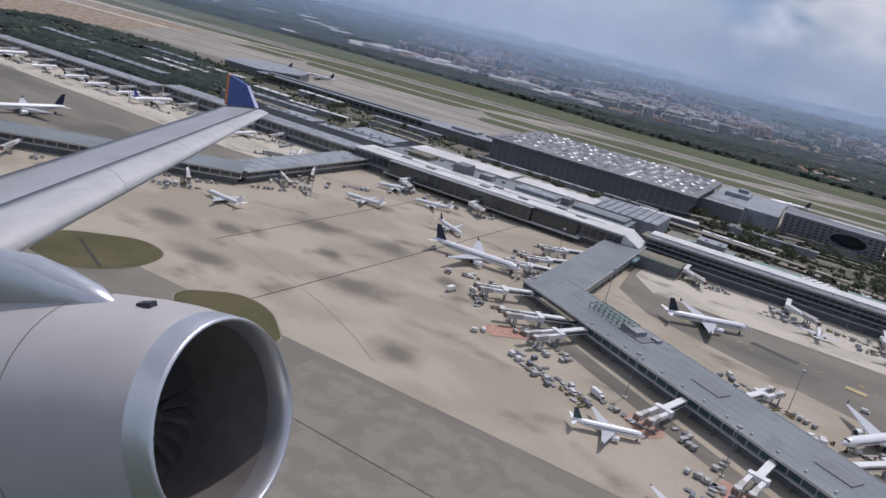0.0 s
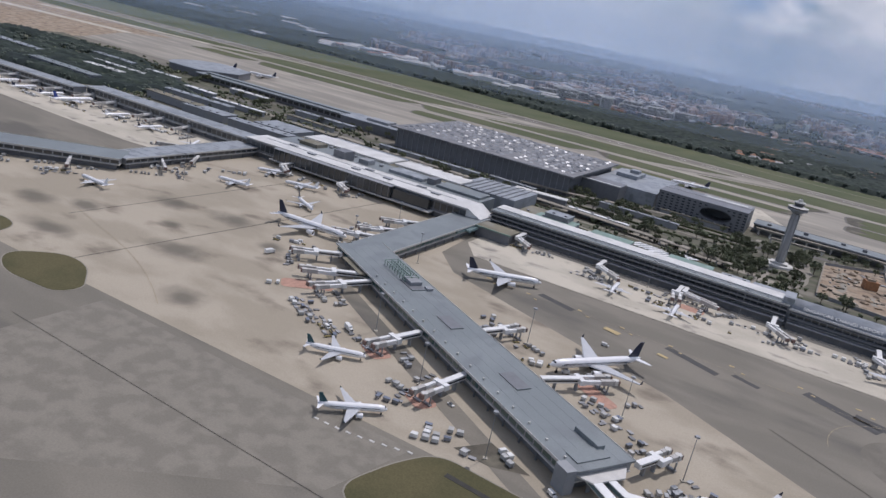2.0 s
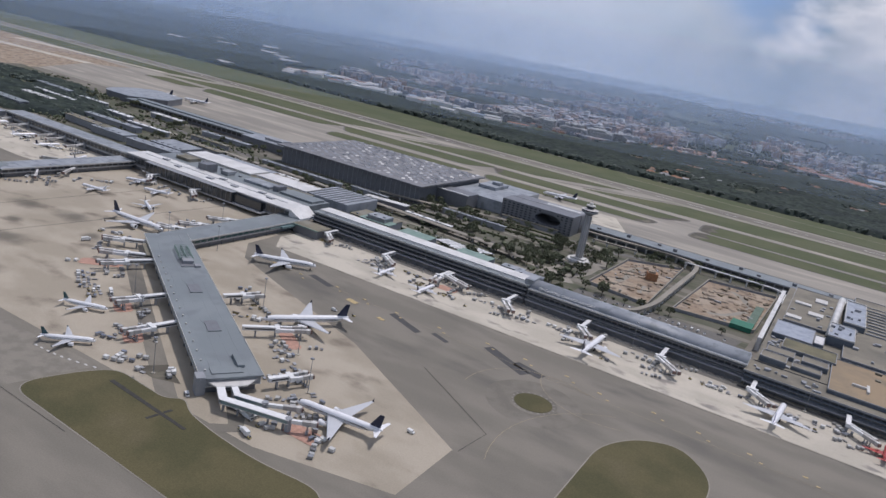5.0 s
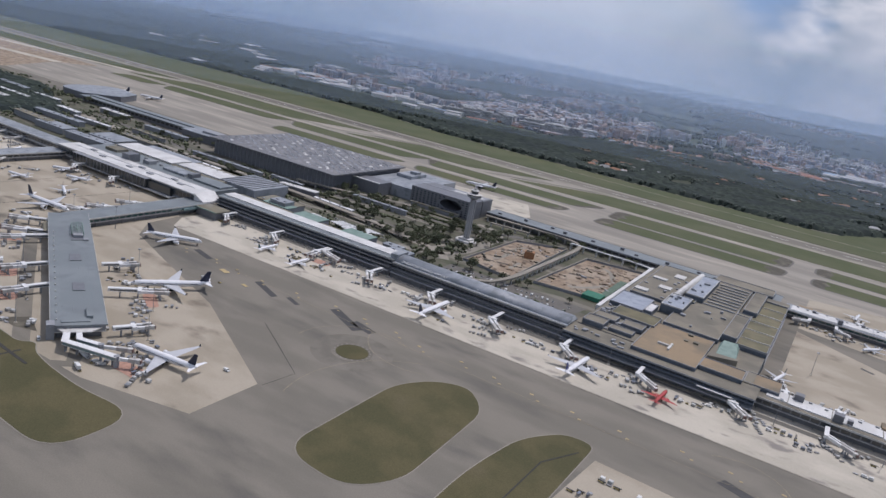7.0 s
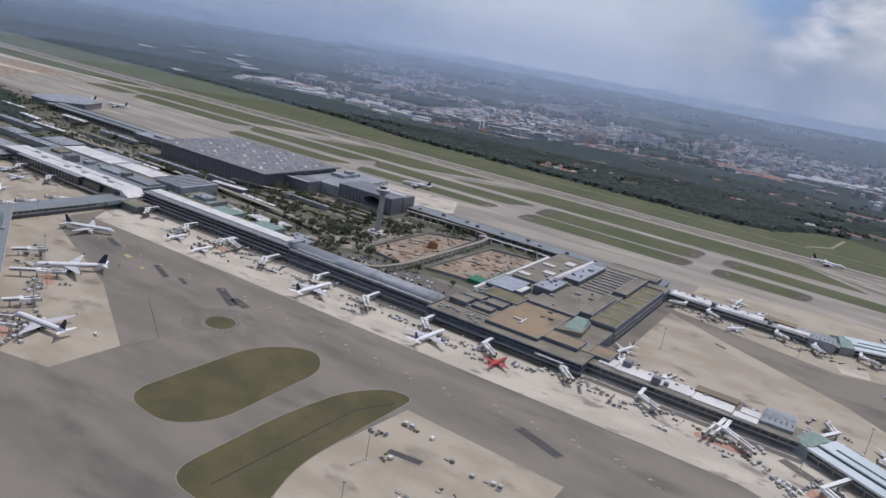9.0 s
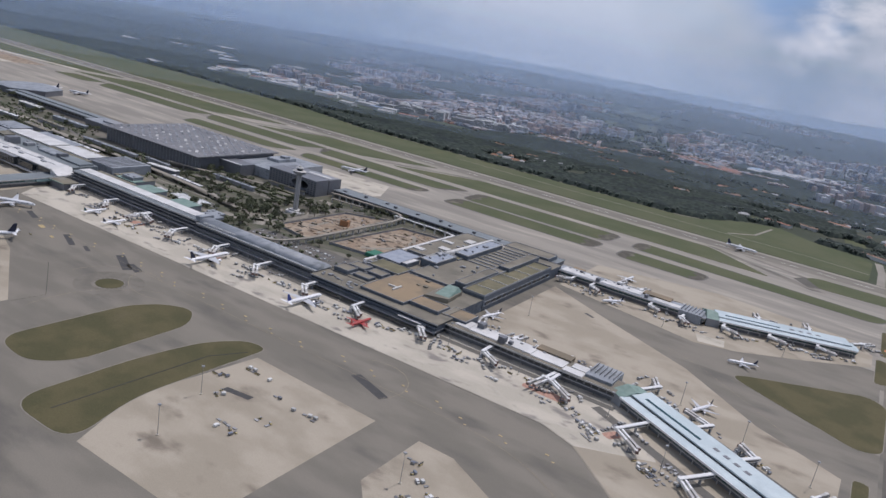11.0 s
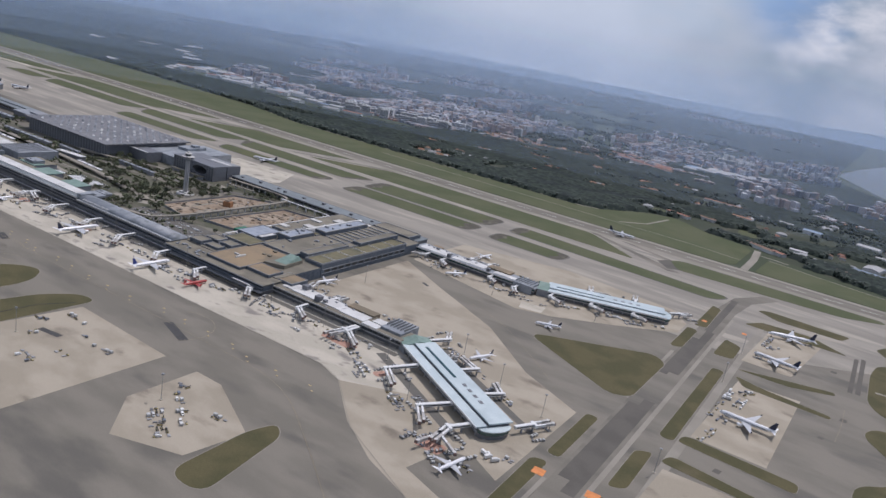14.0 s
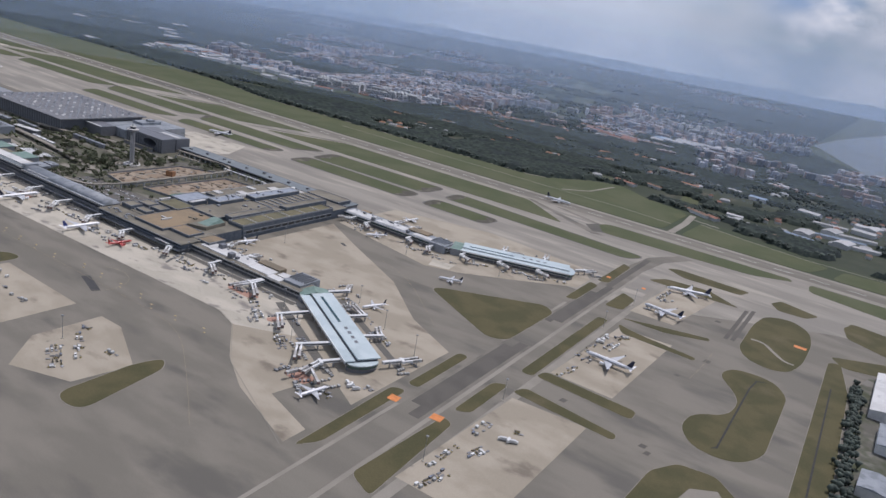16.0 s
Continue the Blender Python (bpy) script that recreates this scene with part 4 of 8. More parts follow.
# front of the second terminal and its stepped roofs
SLATE_BLUE = mixed("slate_blue_wall", (0.10, 0.12, 0.145), (0.125, 0.145, 0.165), 0.3, rough=0.55, c=(0.085, 0.1, 0.12), cscale=0.5)
ROOF_SLATE = mixed("brown_slate_roof", (0.185, 0.17, 0.135), (0.225, 0.205, 0.16), 0.09, c=(0.15, 0.14, 0.112), cscale=0.06)
ROOF_MOSS = mixed("mossy_gravel_roof", (0.15, 0.14, 0.088), (0.19, 0.17, 0.105), 0.12, c=(0.12, 0.115, 0.075), cscale=0.08)
ROOF_BLUE = mixed("blue_grey_roof", (0.29, 0.32, 0.37), (0.33, 0.36, 0.40), 0.2, rough=0.5, c=(0.25, 0.28, 0.32), cscale=0.3)
t1f = hall("terminal_hall", "dark two-storey terminal front below brown flat roofs", at(171, 288), 82, 14, 6.6, ROOF_SLATE, base=2.8, pitch=2.8, wall=SLATE_BLUE, back=False, seams=0, edge=WALL_GREY)
part("front_ledge", boxes((0, 82, -2.4, 0.2, 2.5, 2.9)), WALL_GREY, t1f)
part("front_ledge", boxes((0, 82, -1.4, 0.2, 4.6, 4.9)), SLATE_BLUE, t1f)
part("front_canopy", boxes((60, 74, -2.2, 0.4, 4.3, 4.7)), WHITE_METAL, t1f, "white front canopy")


def roof_block(t, name, b, roof, wall=None, lip=0.35, edge=None):
    """A flat-roofed block: wall box, roof slab a little below a thin parapet."""
    x0, x1, y0, y1, z0, z1 = b
    wall, edge = wall or SLATE_BLUE, edge or WALL_GREY
    base = part(name, boxes((x0, x1, y0, y1, z0, z1 - 0.12)), wall, t)
    part("roof", boxes((x0 + 0.25, x1 - 0.25, y0 + 0.25, y1 - 0.25, z1 - 0.12, z1)), roof, base)
    for e in ((x0, x1, y0, y0 + 0.25), (x0, x1, y1 - 0.25, y1), (x0, x0 + 0.25, y0 + 0.25, y1 - 0.25), (x1 - 0.25, x1, y0 + 0.25, y1 - 0.25)):
        part("parapet", boxes((*e, z1 - 0.12, z1 + lip)), edge, base)
    return base


t1 = thing("terminal_block", "stepped terminal block of olive, brown and blue-grey roofs", "terminal", at(0, 0))
pod = part("podium", boxes((172.5, 250, 302.2, 450, 0, 6.8)), SLATE_BLUE, t1, "slate-blue podium wall")
part("roof", boxes((172.6, 249.9, 302.3, 449.9, 6.8, 7.0)), ROOF_SLATE, pod, "flat brownish podium roof")
roof_block(t1, "gravel_block", (200, 228, 294, 336, 6.6, 8.0), ROOF_BROWN)
roof_block(t1, "gravel_block", (228.2, 246, 299, 311, 6.6, 8.2), ROOF_BROWN)
roof_block(t1, "gravel_block", (246.2, 260.5, 303, 316.5, 0, 6.8), ROOF_BROWN)
roof_block(t1, "main_block", (203, 229, 337, 446, 7.0, 9.0), ROOF_SLATE)
roof_block(t1, "recessed_block", (236.2, 250.2, 340, 432, 0, 8.8), ROOF_MOSS, lip=0.9)
roof_block(t1, "step_block", (229.2, 236, 343, 383, 7.0, 10.6), ROOF_SLATE)
roof_block(t1, "step_block", (229.2, 236, 383.4, 393, 7.0, 9.2), ROOF_SLATE)
roof_block(t1, "step_block", (231, 238, 393.4, 438, 7.0, 11.2), ROOF_SLATE)
roof_block(t1, "blue_roof_block", (174.2, 191, 342, 366, 7.0, 9.0), ROOF_BLUE)
roof_block(t1, "white_roof_block", (191.3, 195.4, 343, 357, 7.0, 9.6), ROOF_WHITE)
roof_block(t1, "moss_block", (180, 201.5, 326, 341, 7.0, 8.6), ROOF_MOSS)
roof_block(t1, "tall_block", (196, 207, 357, 381, 7.0, 11.4), ROOF_BLUE, lip=0.5, edge=WALL_PALE)
roof_block(t1, "tall_block", (201.5, 211, 388, 436, 7.0, 11.8), ROOF_BLUE, lip=0.5, edge=WALL_PALE)
roof_block(t1, "low_block", (176, 199, 372, 448, 7.0, 8.4), ROOF_SLATE)
roof_block(t1, "rear_block", (206, 240, 450.2, 466, 0, 8.2), ROOF_SLATE)
roof_block(t1, "moss_block", (200, 208, 382, 387.5, 7.0, 9.6), ROOF_MOSS)
pv = part("pale_vault", vault(78, 0, 3.6, 9.0, 11.6), ROOF_WHITE, t1, "pale translucent vaulted skylight", True)
pv.matrix_basis = at(198.6, 364, 0, 88)
part("white_edge", boxes((169.6, 171.6, 336, 440, 0, 6.4)), ROOF_WHITE, t1, "slim white covered way")
for x, y, sx, sy in ((180, 380, 7, 5), (189, 396, 7, 6), (182, 412, 8, 4), (190, 428, 6, 8), (204, 442, 10, 4)):
    part("skylight_box", boxes((x - sx / 2, x + sx / 2, y - sy / 2, y + sy / 2, 8.4, 9.3)), WALL_PALE, t1)
for k in range(9):
    part("roof_fin", boxes((211.5 + k % 2, 228, 388 + 6.2 * k, 388.7 + 6.2 * k, 9.0, 9.7)), WALL_GREY, t1)
for k in range(5):
    part("roof_joint", boxes((236.6, 249.8, 354 + 16 * k, 354.4 + 16 * k, 8.8, 9.2)), WALL_PALE, t1)
for z in (2.8, 5.4):
    part("wall_band", boxes((250.2, 250.45, 341, 431, z, z + 0.3)), WALL_GREY, t1)
for k in range(13):
    piece("side_window", shared_box("side_window", 0.12, 5.0, 1.6, GLASS_DARK), t1, at(250.25, 346 + 6.8 * k, 3.4))
part("sloped_base", prism([(229, 311.5), (241, 317), (239, 335), (230, 334)], 7.0, 9.4), ROOF_SLATE, t1, "brown base of the glass roof")
gl = bmesh.new()
vv = [gl.verts.new(c) for c in ((231.5, 318, 9.4), (240, 319, 9.4), (239, 334, 9.4), (230.5, 333, 9.4), (232, 331, 12.0), (238, 332, 12.0))]
for f in ((0, 1, 5, 4), (1, 2, 5), (0, 4, 3), (2, 3, 4, 5)):
    gl.faces.new([vv[i] for i in f])
part("glass_roof", gl, ROOF_GREEN, t1, "sloping pale green glass roof")
part("roof_duct", boxes((208, 213, 308, 309, 8.0, 8.9)), WALL_PALE, t1)
part("roof_duct", boxes((213.2, 214.2, 304, 312, 8.0, 8.9)), WALL_PALE, t1)
rng = random.Random(11)
for n, (x0, x1, y0, y1), z, mat in ((20, (175, 199, 304, 325), 7.0, STEEL), (8, (175, 179, 326, 341), 7.0, WALL_GREY), (7, (205, 227, 340, 385), 9.0, WALL_GREY), (3, (206, 224, 318, 333), 8.0, ROOF_SLATE), (7, (178, 197, 374, 446), 8.4, WALL_GREY), (5, (197, 205, 359, 379), 11.4, WALL_GREY), (6, (203, 210, 392, 433), 11.8, WALL_GREY)):
    roof_units(t1, [(rng.uniform(x0, x1), rng.uniform(y0, y1), rng.uniform(0.7, 2.8), rng.uniform(0.6, 2.2), rng.uniform(0.5, 1.3)) for k in range(n)], z, mat)
for b in ((174, 184, 303, 312, 7.0, 9.2), (186, 197, 305, 311, 7.0, 8.4), (175, 186, 315, 323, 7.0, 8.6), (189, 199, 314, 322, 7.0, 9.0)):
    roof_block(t1, "plant_block", b, ROOF_SLATE)
roof_units(t1f, [(rng.uniform(2, 28), rng.uniform(1.5, 9), rng.uniform(0.8, 2.4), rng.uniform(0.6, 1.4), rng.uniform(0.5, 1.0)) for k in range(12)], 6.6, WALL_GREY)

# rear concourse
rc = hall("rear_concourse", "long low rear concourse with a pale roof edge", at(44, 456), 200, 15, 5.5, ROOF_GREY, glass_mat=GLASS_DARK, wall=WALL_DARK, edge=WALL_GREY, pitch=5, seams=0)
roof_units(rc, [(8 + 17 * k + 3 * (k % 3), 5 + 2 * (k % 3), 2.4, 2.0, 1.0 + 0.6 * (k % 2)) for k in range(11)], 5.5, WALL_DARK)

# straight piers of the second terminal
p1 = hall("pier_terminal", "pier building with patched white and brown roofs", at(252, 296.5), 90, 13, 5.3, ROOF_SLATE, glass_mat=GLASS_DARK, wall=WALL_DARK, seams=0)
for x0, x1, y0, y1 in ((4, 12, 3.6, 13), (12.3, 28.4, 3.0, 13), (28.7, 46.6, 3.4, 13), (46.9, 63.5, 2.4, 10.8), (64, 73.8, 0.5, 6), (66, 73.8, 7, 13)):
    part("white_roof", boxes((x0, x1, y0, y1, 5.3, 5.75)), ROOF_WHITE, p1, "white roof sheet")
part("brown_box", boxes((46, 64, 11, 17, 0, 6.6)), ROOF_BROWN, p1)
for b in ((14, 17.6, 9, 12.6, 5.75, 8.2), (29, 32.6, 2.6, 6, 5.3, 8.4), (34, 36, 4, 6, 5.75, 7.2)):
    part("plant_tower", boxes(b), WALL_DARK, p1)
part("node_roof", boxes((74, 87, 4, 21, 0, 6.6)), ROOF_MID, p1)
part("node_frame", boxes(*[(75 + 2.2 * k, 75.3 + 2.2 * k, 8, 19, 6.6, 7.8) for k in range(6)]), STEEL, p1)
p2 = hall("pier_terminal", "rear pier building with a pale roof", at(248, 447), 100, 14, 4.8, ROOF_MID, glass_mat=GLASS_TEAL, wall=WALL_DARK, seams=0)
for x0, x1, y0, y1 in ((3, 27.5, 1.6, 12), (31, 46, 2.4, 12), (46.3, 57.8, 3, 12), (66, 83.8, 2, 7.8)):
    part("white_roof", boxes((x0, x1, y0, y1, 4.8, 5.2)), ROOF_WHITE, p2, "white roof sheet")
part("brown_box", boxes((58, 76, 8, 16, 0, 5.9), (6, 14, 14, 20, 0, 4.5)), ROOF_BROWN, p2)
for b in ((28, 30.4, 0.6, 3, 4.8, 7.4), (61, 63.2, 1, 3.6, 4.8, 7.0), (14, 16, 8, 10, 5.2, 6.4), (40, 42, 8.6, 10.6, 5.2, 6.4)):
    part("plant_tower", boxes(b), WALL_DARK, p2)
roof_units(p2, [(6 + 5.3 * k, 10.4 - (k % 3) * 0.9, 1.3, 0.9, 0.5) for k in range(9)], 5.2, WALL_GREY)
roof_units(p1, [(8 + 6.1 * k, 11.4 - (k % 2) * 1.2, 1.4, 0.9, 0.5) for k in range(9)], 5.75, WALL_GREY)
part("node_frame", boxes((84, 98, -2, 12, 0, 5.8), *[(85 + 2.2 * k, 85.3 + 2.2 * k, 0, 12, 5.8, 7.0) for k in range(6)]), ROOF_MID, p2)


def finger(m, L, W, H, label):
    t = thing("finger_pier", label, "pier", m)
    part("ground_floor", boxes((1, L - 1, 1.8, W - 1.8, 0, 2.1)), WALL_DARK, t)
    part("floor_slab", boxes((0, L, 0.4, W - 0.4, 2.1, 2.4)), WALL_PALE, t)
    part("upper_wall", boxes((0.3, L - 0.3, 0.7, W - 0.7, 2.4, 4.6)), WALL_DARK, t)
    n = int(L / 3.2)
    win = shared_box("finger_pane", L / n * 0.84, 0.12, 1.5, GLASS_TEAL)
    for k in range(n):
        piece("window", win, t, at((k + 0.5) * L / n, 0.66, 2.7))
        if k % 2:
            piece("column", shared_box("finger_column", 0.35, 0.35, 2.1, WALL_PALE), t, at((k + 0.5) * L / n, 0.9))
    # two roof bands with a sunken dark strip between them
    for y0, y1, z in ((-0.4, W * 0.27, 5.1), (W * 0.33, W + 0.4, H)):
        bm = boxes((-0.5, L + 0.5, y0, y1, z - 0.6, z))
        part("roof_band", bm, ROOF_TEAL, t, "pale teal metal roof band")
    part("roof_valley", boxes((0, L, W * 0.26, W * 0.34, 4.3, 4.75)), WALL_DARK, t)
    part("eave", boxes((-0.6, L + 0.6, -0.75, -0.4, 4.2, 5.1)), WHITE_METAL, t, "white metal eave")
    for k in range(4):
        part("skylight", boxes((L * 0.56 + k * 5.2, L * 0.56 + k * 5.2 + 2.6, W * 0.60, W * 0.70, H, H + 0.12)), WALL_DARK, t, "square dark skylight")
    part("skylight_slot", boxes((L * 0.06, L * 0.48, W * 0.54, W * 0.63, H, H + 0.1)), GLASS_TEAL, t, "long green glazed slot")
    nose = [(L, 0.6)] + [(L + 4.5 * math.sin(math.pi * k / 8), W / 2 - (W / 2 - 0.6) * math.cos(math.pi * k / 8)) for k in range(1, 8)] + [(L, W - 0.6)]
    part("round_end", prism(nose, 2.2, 3.8), GLASS_TEAL, t, "rounded glass end")
    part("round_roof", prism([(x + 0.3, y) for x, y in nose], 3.8, 4.2), ROOF_TEAL, t)
    part("end_base", prism([(x - 0.8, y) for x, y in nose], 0, 2.2), WALL_DARK, t)
    root = bmesh.new()
    vs = [root.verts.new(c) for c in ((-8, 0, 4.8), (0, -0.4, 4.8), (0, W + 0.4, 4.8), (-8, W, 4.8), (-7, W / 2, 7.4), (0, W / 2, 6.6))]
    for f in ((0, 1, 5, 4), (2, 3, 4, 5), (0, 4, 3), (1, 2, 5)):
        root.faces.new([vs[i] for i in f])
    part("root_roof", root, ROOF_GREEN, t, "green folded roof at the root")
    part("root_wall", boxes((-8, 0.2, 0, W, 0, 4.8)), WALL_GREY, t)
    return t


finger(at(345.8, 294.6, 0, -31.7), 77, 17, 5.9, "finger pier with pale teal roof bands and dark skylights")
finger(at(356, 452.5, 0, 21.5), 79, 19, 5.6, "rear finger pier with pale teal roof bands")

# large hall with a roof of many skylights
cp = thing("skylight_hall", "huge flat terminal roof strewn with small skylights", "terminal", at(0, 0))
part("wall", boxes((-174, -54, 401, 486, 0, 11.6)), WALL_DARK, cp, "dark glazed wall")
part("roof", boxes((-177, -51, 397.5, 489, 11.8, 12.8)), mixed("skylight_hall_roof", (0.14, 0.145, 0.155), (0.19, 0.19, 0.195), 0.12, rough=0.6, c=(0.23, 0.225, 0.22), cscale=0.3, turn=0.6, stretch=(0.5, 1.5, 1)), cp)
for k in range(30):
    piece("mullion", shared_box("mullion", 0.35, 0.3, 11.6, WALL_GREY), cp, at(-173 + 4 * k, 400.8))
rng = random.Random(3)
sky_bm = []
for k in range(3):
    bm = bmesh.new()
    a = rng.uniform(-0.3, 0.3)
    v = [bm.verts.new(c) for c in ((-1.2, -0.9, 0), (1.2, -0.9, 0), (1.2, 0.9, 0), (-1.2, 0.9, 0), (-1.0, 0.6, 0.6), (1.0, 0.6, 0.6))]
    for f in ((0, 1, 5, 4), (1, 2, 5), (2, 3, 4, 5), (3, 0, 4)):
        bm.faces.new([v[i] for i in f])
    me = bpy.data.meshes.new("skylight")
    bm.to_mesh(me)
    bm.free()
    me.materials.append((ROOF_WHITE, STEEL, ROOF_MID)[k])
    sky_bm.append(me)
for i in range(24):
    for j in range(12):
        if rng.random() < 0.95:
            piece("skylight", sky_bm[rng.choice((0, 1, 1, 2, 1, 2, 2))], cp, at(-171 + i * 5 + rng.uniform(-0.6, 0.6), 406 + j * 7 + (i % 2) * 3.3, 12.8, rng.choice((0, 40, 40, 130, 220, 12))))

dk = thing("dark_block", "dark slab block beside a low pale roof", "building", at(0, 0))
part("wall", boxes((-56, -30, 424, 440, 0, 9.5)), WALL_DARK, dk)
part("roof_edge", boxes((-56.3, -29.7, 423.7, 425.2, 9.5, 10.0)), ROOF_WHITE, dk)
part("pale_roof", boxes((-52, -12, 441, 506, 0, 8.6)), ROOF_MID, dk, "pale grey flat roof")
part("roof_box", boxes((-46, -32, 470, 492, 8.6, 11.0), (-40, -34, 480, 486, 11, 13)), ROOF_MID, dk)
hotel = thing("hotel_block", "dark slab hotel block with a large round opening in its facade", "building", at(0, 0))
hb = bmesh.new()
N = 28
cx, cz, rx, rz = 24.0, 7.0, 9.0, 3.6
outer = [(-10, 0), (41, 0), (41, 13), (-10, 13)]
ringv = []
for y in (437.0, 452.0):
    o = [hb.verts.new((x, y, z)) for x, z in outer]
    r = [hb.verts.new((cx + rx * math.cos(2 * math.pi * k / N), y, cz + rz * math.sin(2 * math.pi * k / N))) for k in range(N)]
    ringv.append((o, r))
for o, r in ringv:
    q = N // 4
    corners = [o[2], o[3], o[0], o[1]]  # for angles 0-90, 90-180, 180-270, 270-360
    for s in range(4):
        for k in range(q):
            i = s * q + k
            hb.faces.new((r[i], r[(i + 1) % N], corners[s]))
        hb.faces.new((r[((s + 1) * q) % N], corners[(s + 1) % 4], corners[s]))
(o1, r1), (o2, r2) = ringv
for k in range(4):
    hb.faces.new((o1[k], o1[(k + 1) % 4], o2[(k + 1) % 4], o2[k]))
for k in range(N):
    hb.faces.new((r1[k], r1[(k + 1) % N], r2[(k + 1) % N], r2[k]))
part("slab", hb, WALL_DARK, hotel, "dark blue-grey facade slab")
part("rear_block", boxes((-10, 41, 453, 468, 0, 12.4)), WALL_DARK, hotel)
part("roof_slab", boxes((-10, 41, 452, 453, 12.2, 13.2), (12, 40, 455, 466, 12.4, 12.8)), WALL_GREY, hotel)
part("roof_slot", boxes((14, 38, 457, 460, 12.8, 13.0)), ROOF_WHITE, hotel)
wm = shared_box("hotel_window", 1.5, 0.1, 0.7, GLASS_DARK)
for i in range(16):
    for j in range(7):
        x, z = -8 + i * 3.2, 1.0 + j * 1.65
        if ((x - cx) / (rx + 1.4)) ** 2 + ((z + 0.35 - cz) / (rz + 0.9)) ** 2 > 1:
            piece("window", wm, hotel, at(x, 436.97, z))

# control tower
TOWER = mixed("tower_concrete", (0.40, 0.40, 0.39), (0.34, 0.34, 0.335), 0.3, c=(0.29, 0.29, 0.28), cscale=0.5, clo=0.55, chi=0.7, stretch=(1, 1, 0.15))
tw = thing("control_tower", "tall pale control tower with a flared dark glass cab", "tower", at(65, 389))
part("shaft", pillar(0, 0, 0, 28.5, 1.75, 1.35, 14), TOWER, tw, "pale tapering concrete shaft", True)
part("fin", boxes((-0.35, 0.35, -2.1, 2.1, 0, 27), (-2.1, 2.1, -0.35, 0.35, 0, 27)), TOWER, tw)
bm = pillar(0, 0, 27.2, 29.0, 1.5, 4.0, 18)
part("flare", bm, WALL_GREY, tw, "", True)
part("ring_deck", pillar(0, 0, 29.0, 29.9, 4.6, 4.8, 20), WALL_GREY, tw)
part("ring_window", pillar(0, 0, 29.9, 30.6, 4.5, 4.5, 20), GLASS_DARK, tw)
part("ring_roof", pillar(0, 0, 30.6, 31.0, 4.8, 3.2, 20), WALL_PALE, tw)
part("cab", pillar(0, 0, 31.0, 32.8, 2.0, 2.6, 12), GLASS_DARK, tw, "outward-sloping dark glass cab")
part("cab_roof", pillar(0, 0, 32.8, 33.3, 2.8, 2.5, 12), WALL_PALE, tw)
part("radar_drum", pillar(0, 0, 33.3, 34.5, 1.1, 1.0, 12), WALL_PALE, tw)
part("antenna", pillar(0, 0, 34.5, 36.4, 0.12, 0.05, 6), STEEL, tw)
part("base_ring", boxes((-4, 4, -3, 3, 0, 2.2)), WALL_PALE, tw)
part("base_disc", pillar(0, 0, 0, 1.2, 7.0, 6.6, 24), WALL_PALE, tw)


# long low terminal arm with a round-ended pale node, beside the far taxiway
arm = thing("low_terminal", "long low grey terminal arm with a round-ended pale blue roof", "terminal", at(0, 0))
node = [(-392, 434)] + [(-420 - 17 * math.sin(math.pi * k / 10), 464 - 30 * math.cos(math.pi * k / 10)) for k in range(11)] + [(-385, 490), (-372, 462)]
part("node_wall", prism([(x * 0.985 - 6.1, y * 0.985 + 6.9) for x, y in node], 0, 5.6), WALL_DARK, arm)
part("node_roof", prism(node, 5.6, 6.3), ROOF_MID, arm, "pale blue round-ended roof")
part("wall", boxes((-384, -232, 429, 443, 0, 4.8)), WALL_DARK, arm)
part("roof", boxes((-386, -230, 427, 445, 4.8, 5.4)), ROOF_GREY, arm, "flat pale grey roof")
part("ridge", boxes((-380, -234, 434, 438, 5.4, 6.3)), ROOF_GREY, arm)
for k in range(26):
    piece("window", shared_box("arm_window", 4.6, 0.12, 2.2, GLASS_DARK), arm, at(-380 + 5.8 * k, 428.95, 1.6))
lb = thing("link_block", "dark low block beside the skylight hall", "building", at(0, 0))
part("wall", boxes((-232, -182, 418, 440, 0, 6.2)), WALL_DARK, lb)
part("roof", boxes((-233, -181, 417.5, 440.5, 6.2, 6.7)), ROOF_MID, lb)
part("roof_box", boxes((-214, -196, 424, 434, 6.7, 8.4)), WALL_GREY, lb)

# ---------------------------------------------------------------- aircraft
def wing_panel(root, tip, root_chord, tip_chord, thick_r, thick_t, seg=1):
    """A swept panel between a root and a tip leading edge, with a rounded nose and a thin trailing edge."""
    bm = bmesh.new()
    rows = []
    for (x, y, z), c, th in ((root, root_chord, thick_r), (tip, tip_chord, thick_t)):
        prof = ((0, 0), (0.06, 0.5), (0.3, 0.62), (0.65, 0.42), (1, 0.04), (0.65, -0.2), (0.3, -0.36), (0.06, -0.3))
        rows.append([bm.verts.new((x - u * c, y, z + v * th)) for u, v in prof])
    n = len(rows[0])
    for k in range(n):
        bm.faces.new((rows[0][k], rows[0][(k + 1) % n], rows[1][(k + 1) % n], rows[1][k]))
    bm.faces.new(rows[0])
    bm.faces.new(list(reversed(rows[1])))
    bmesh.ops.recalc_face_normals(bm, faces=bm.faces[:])
    return bm


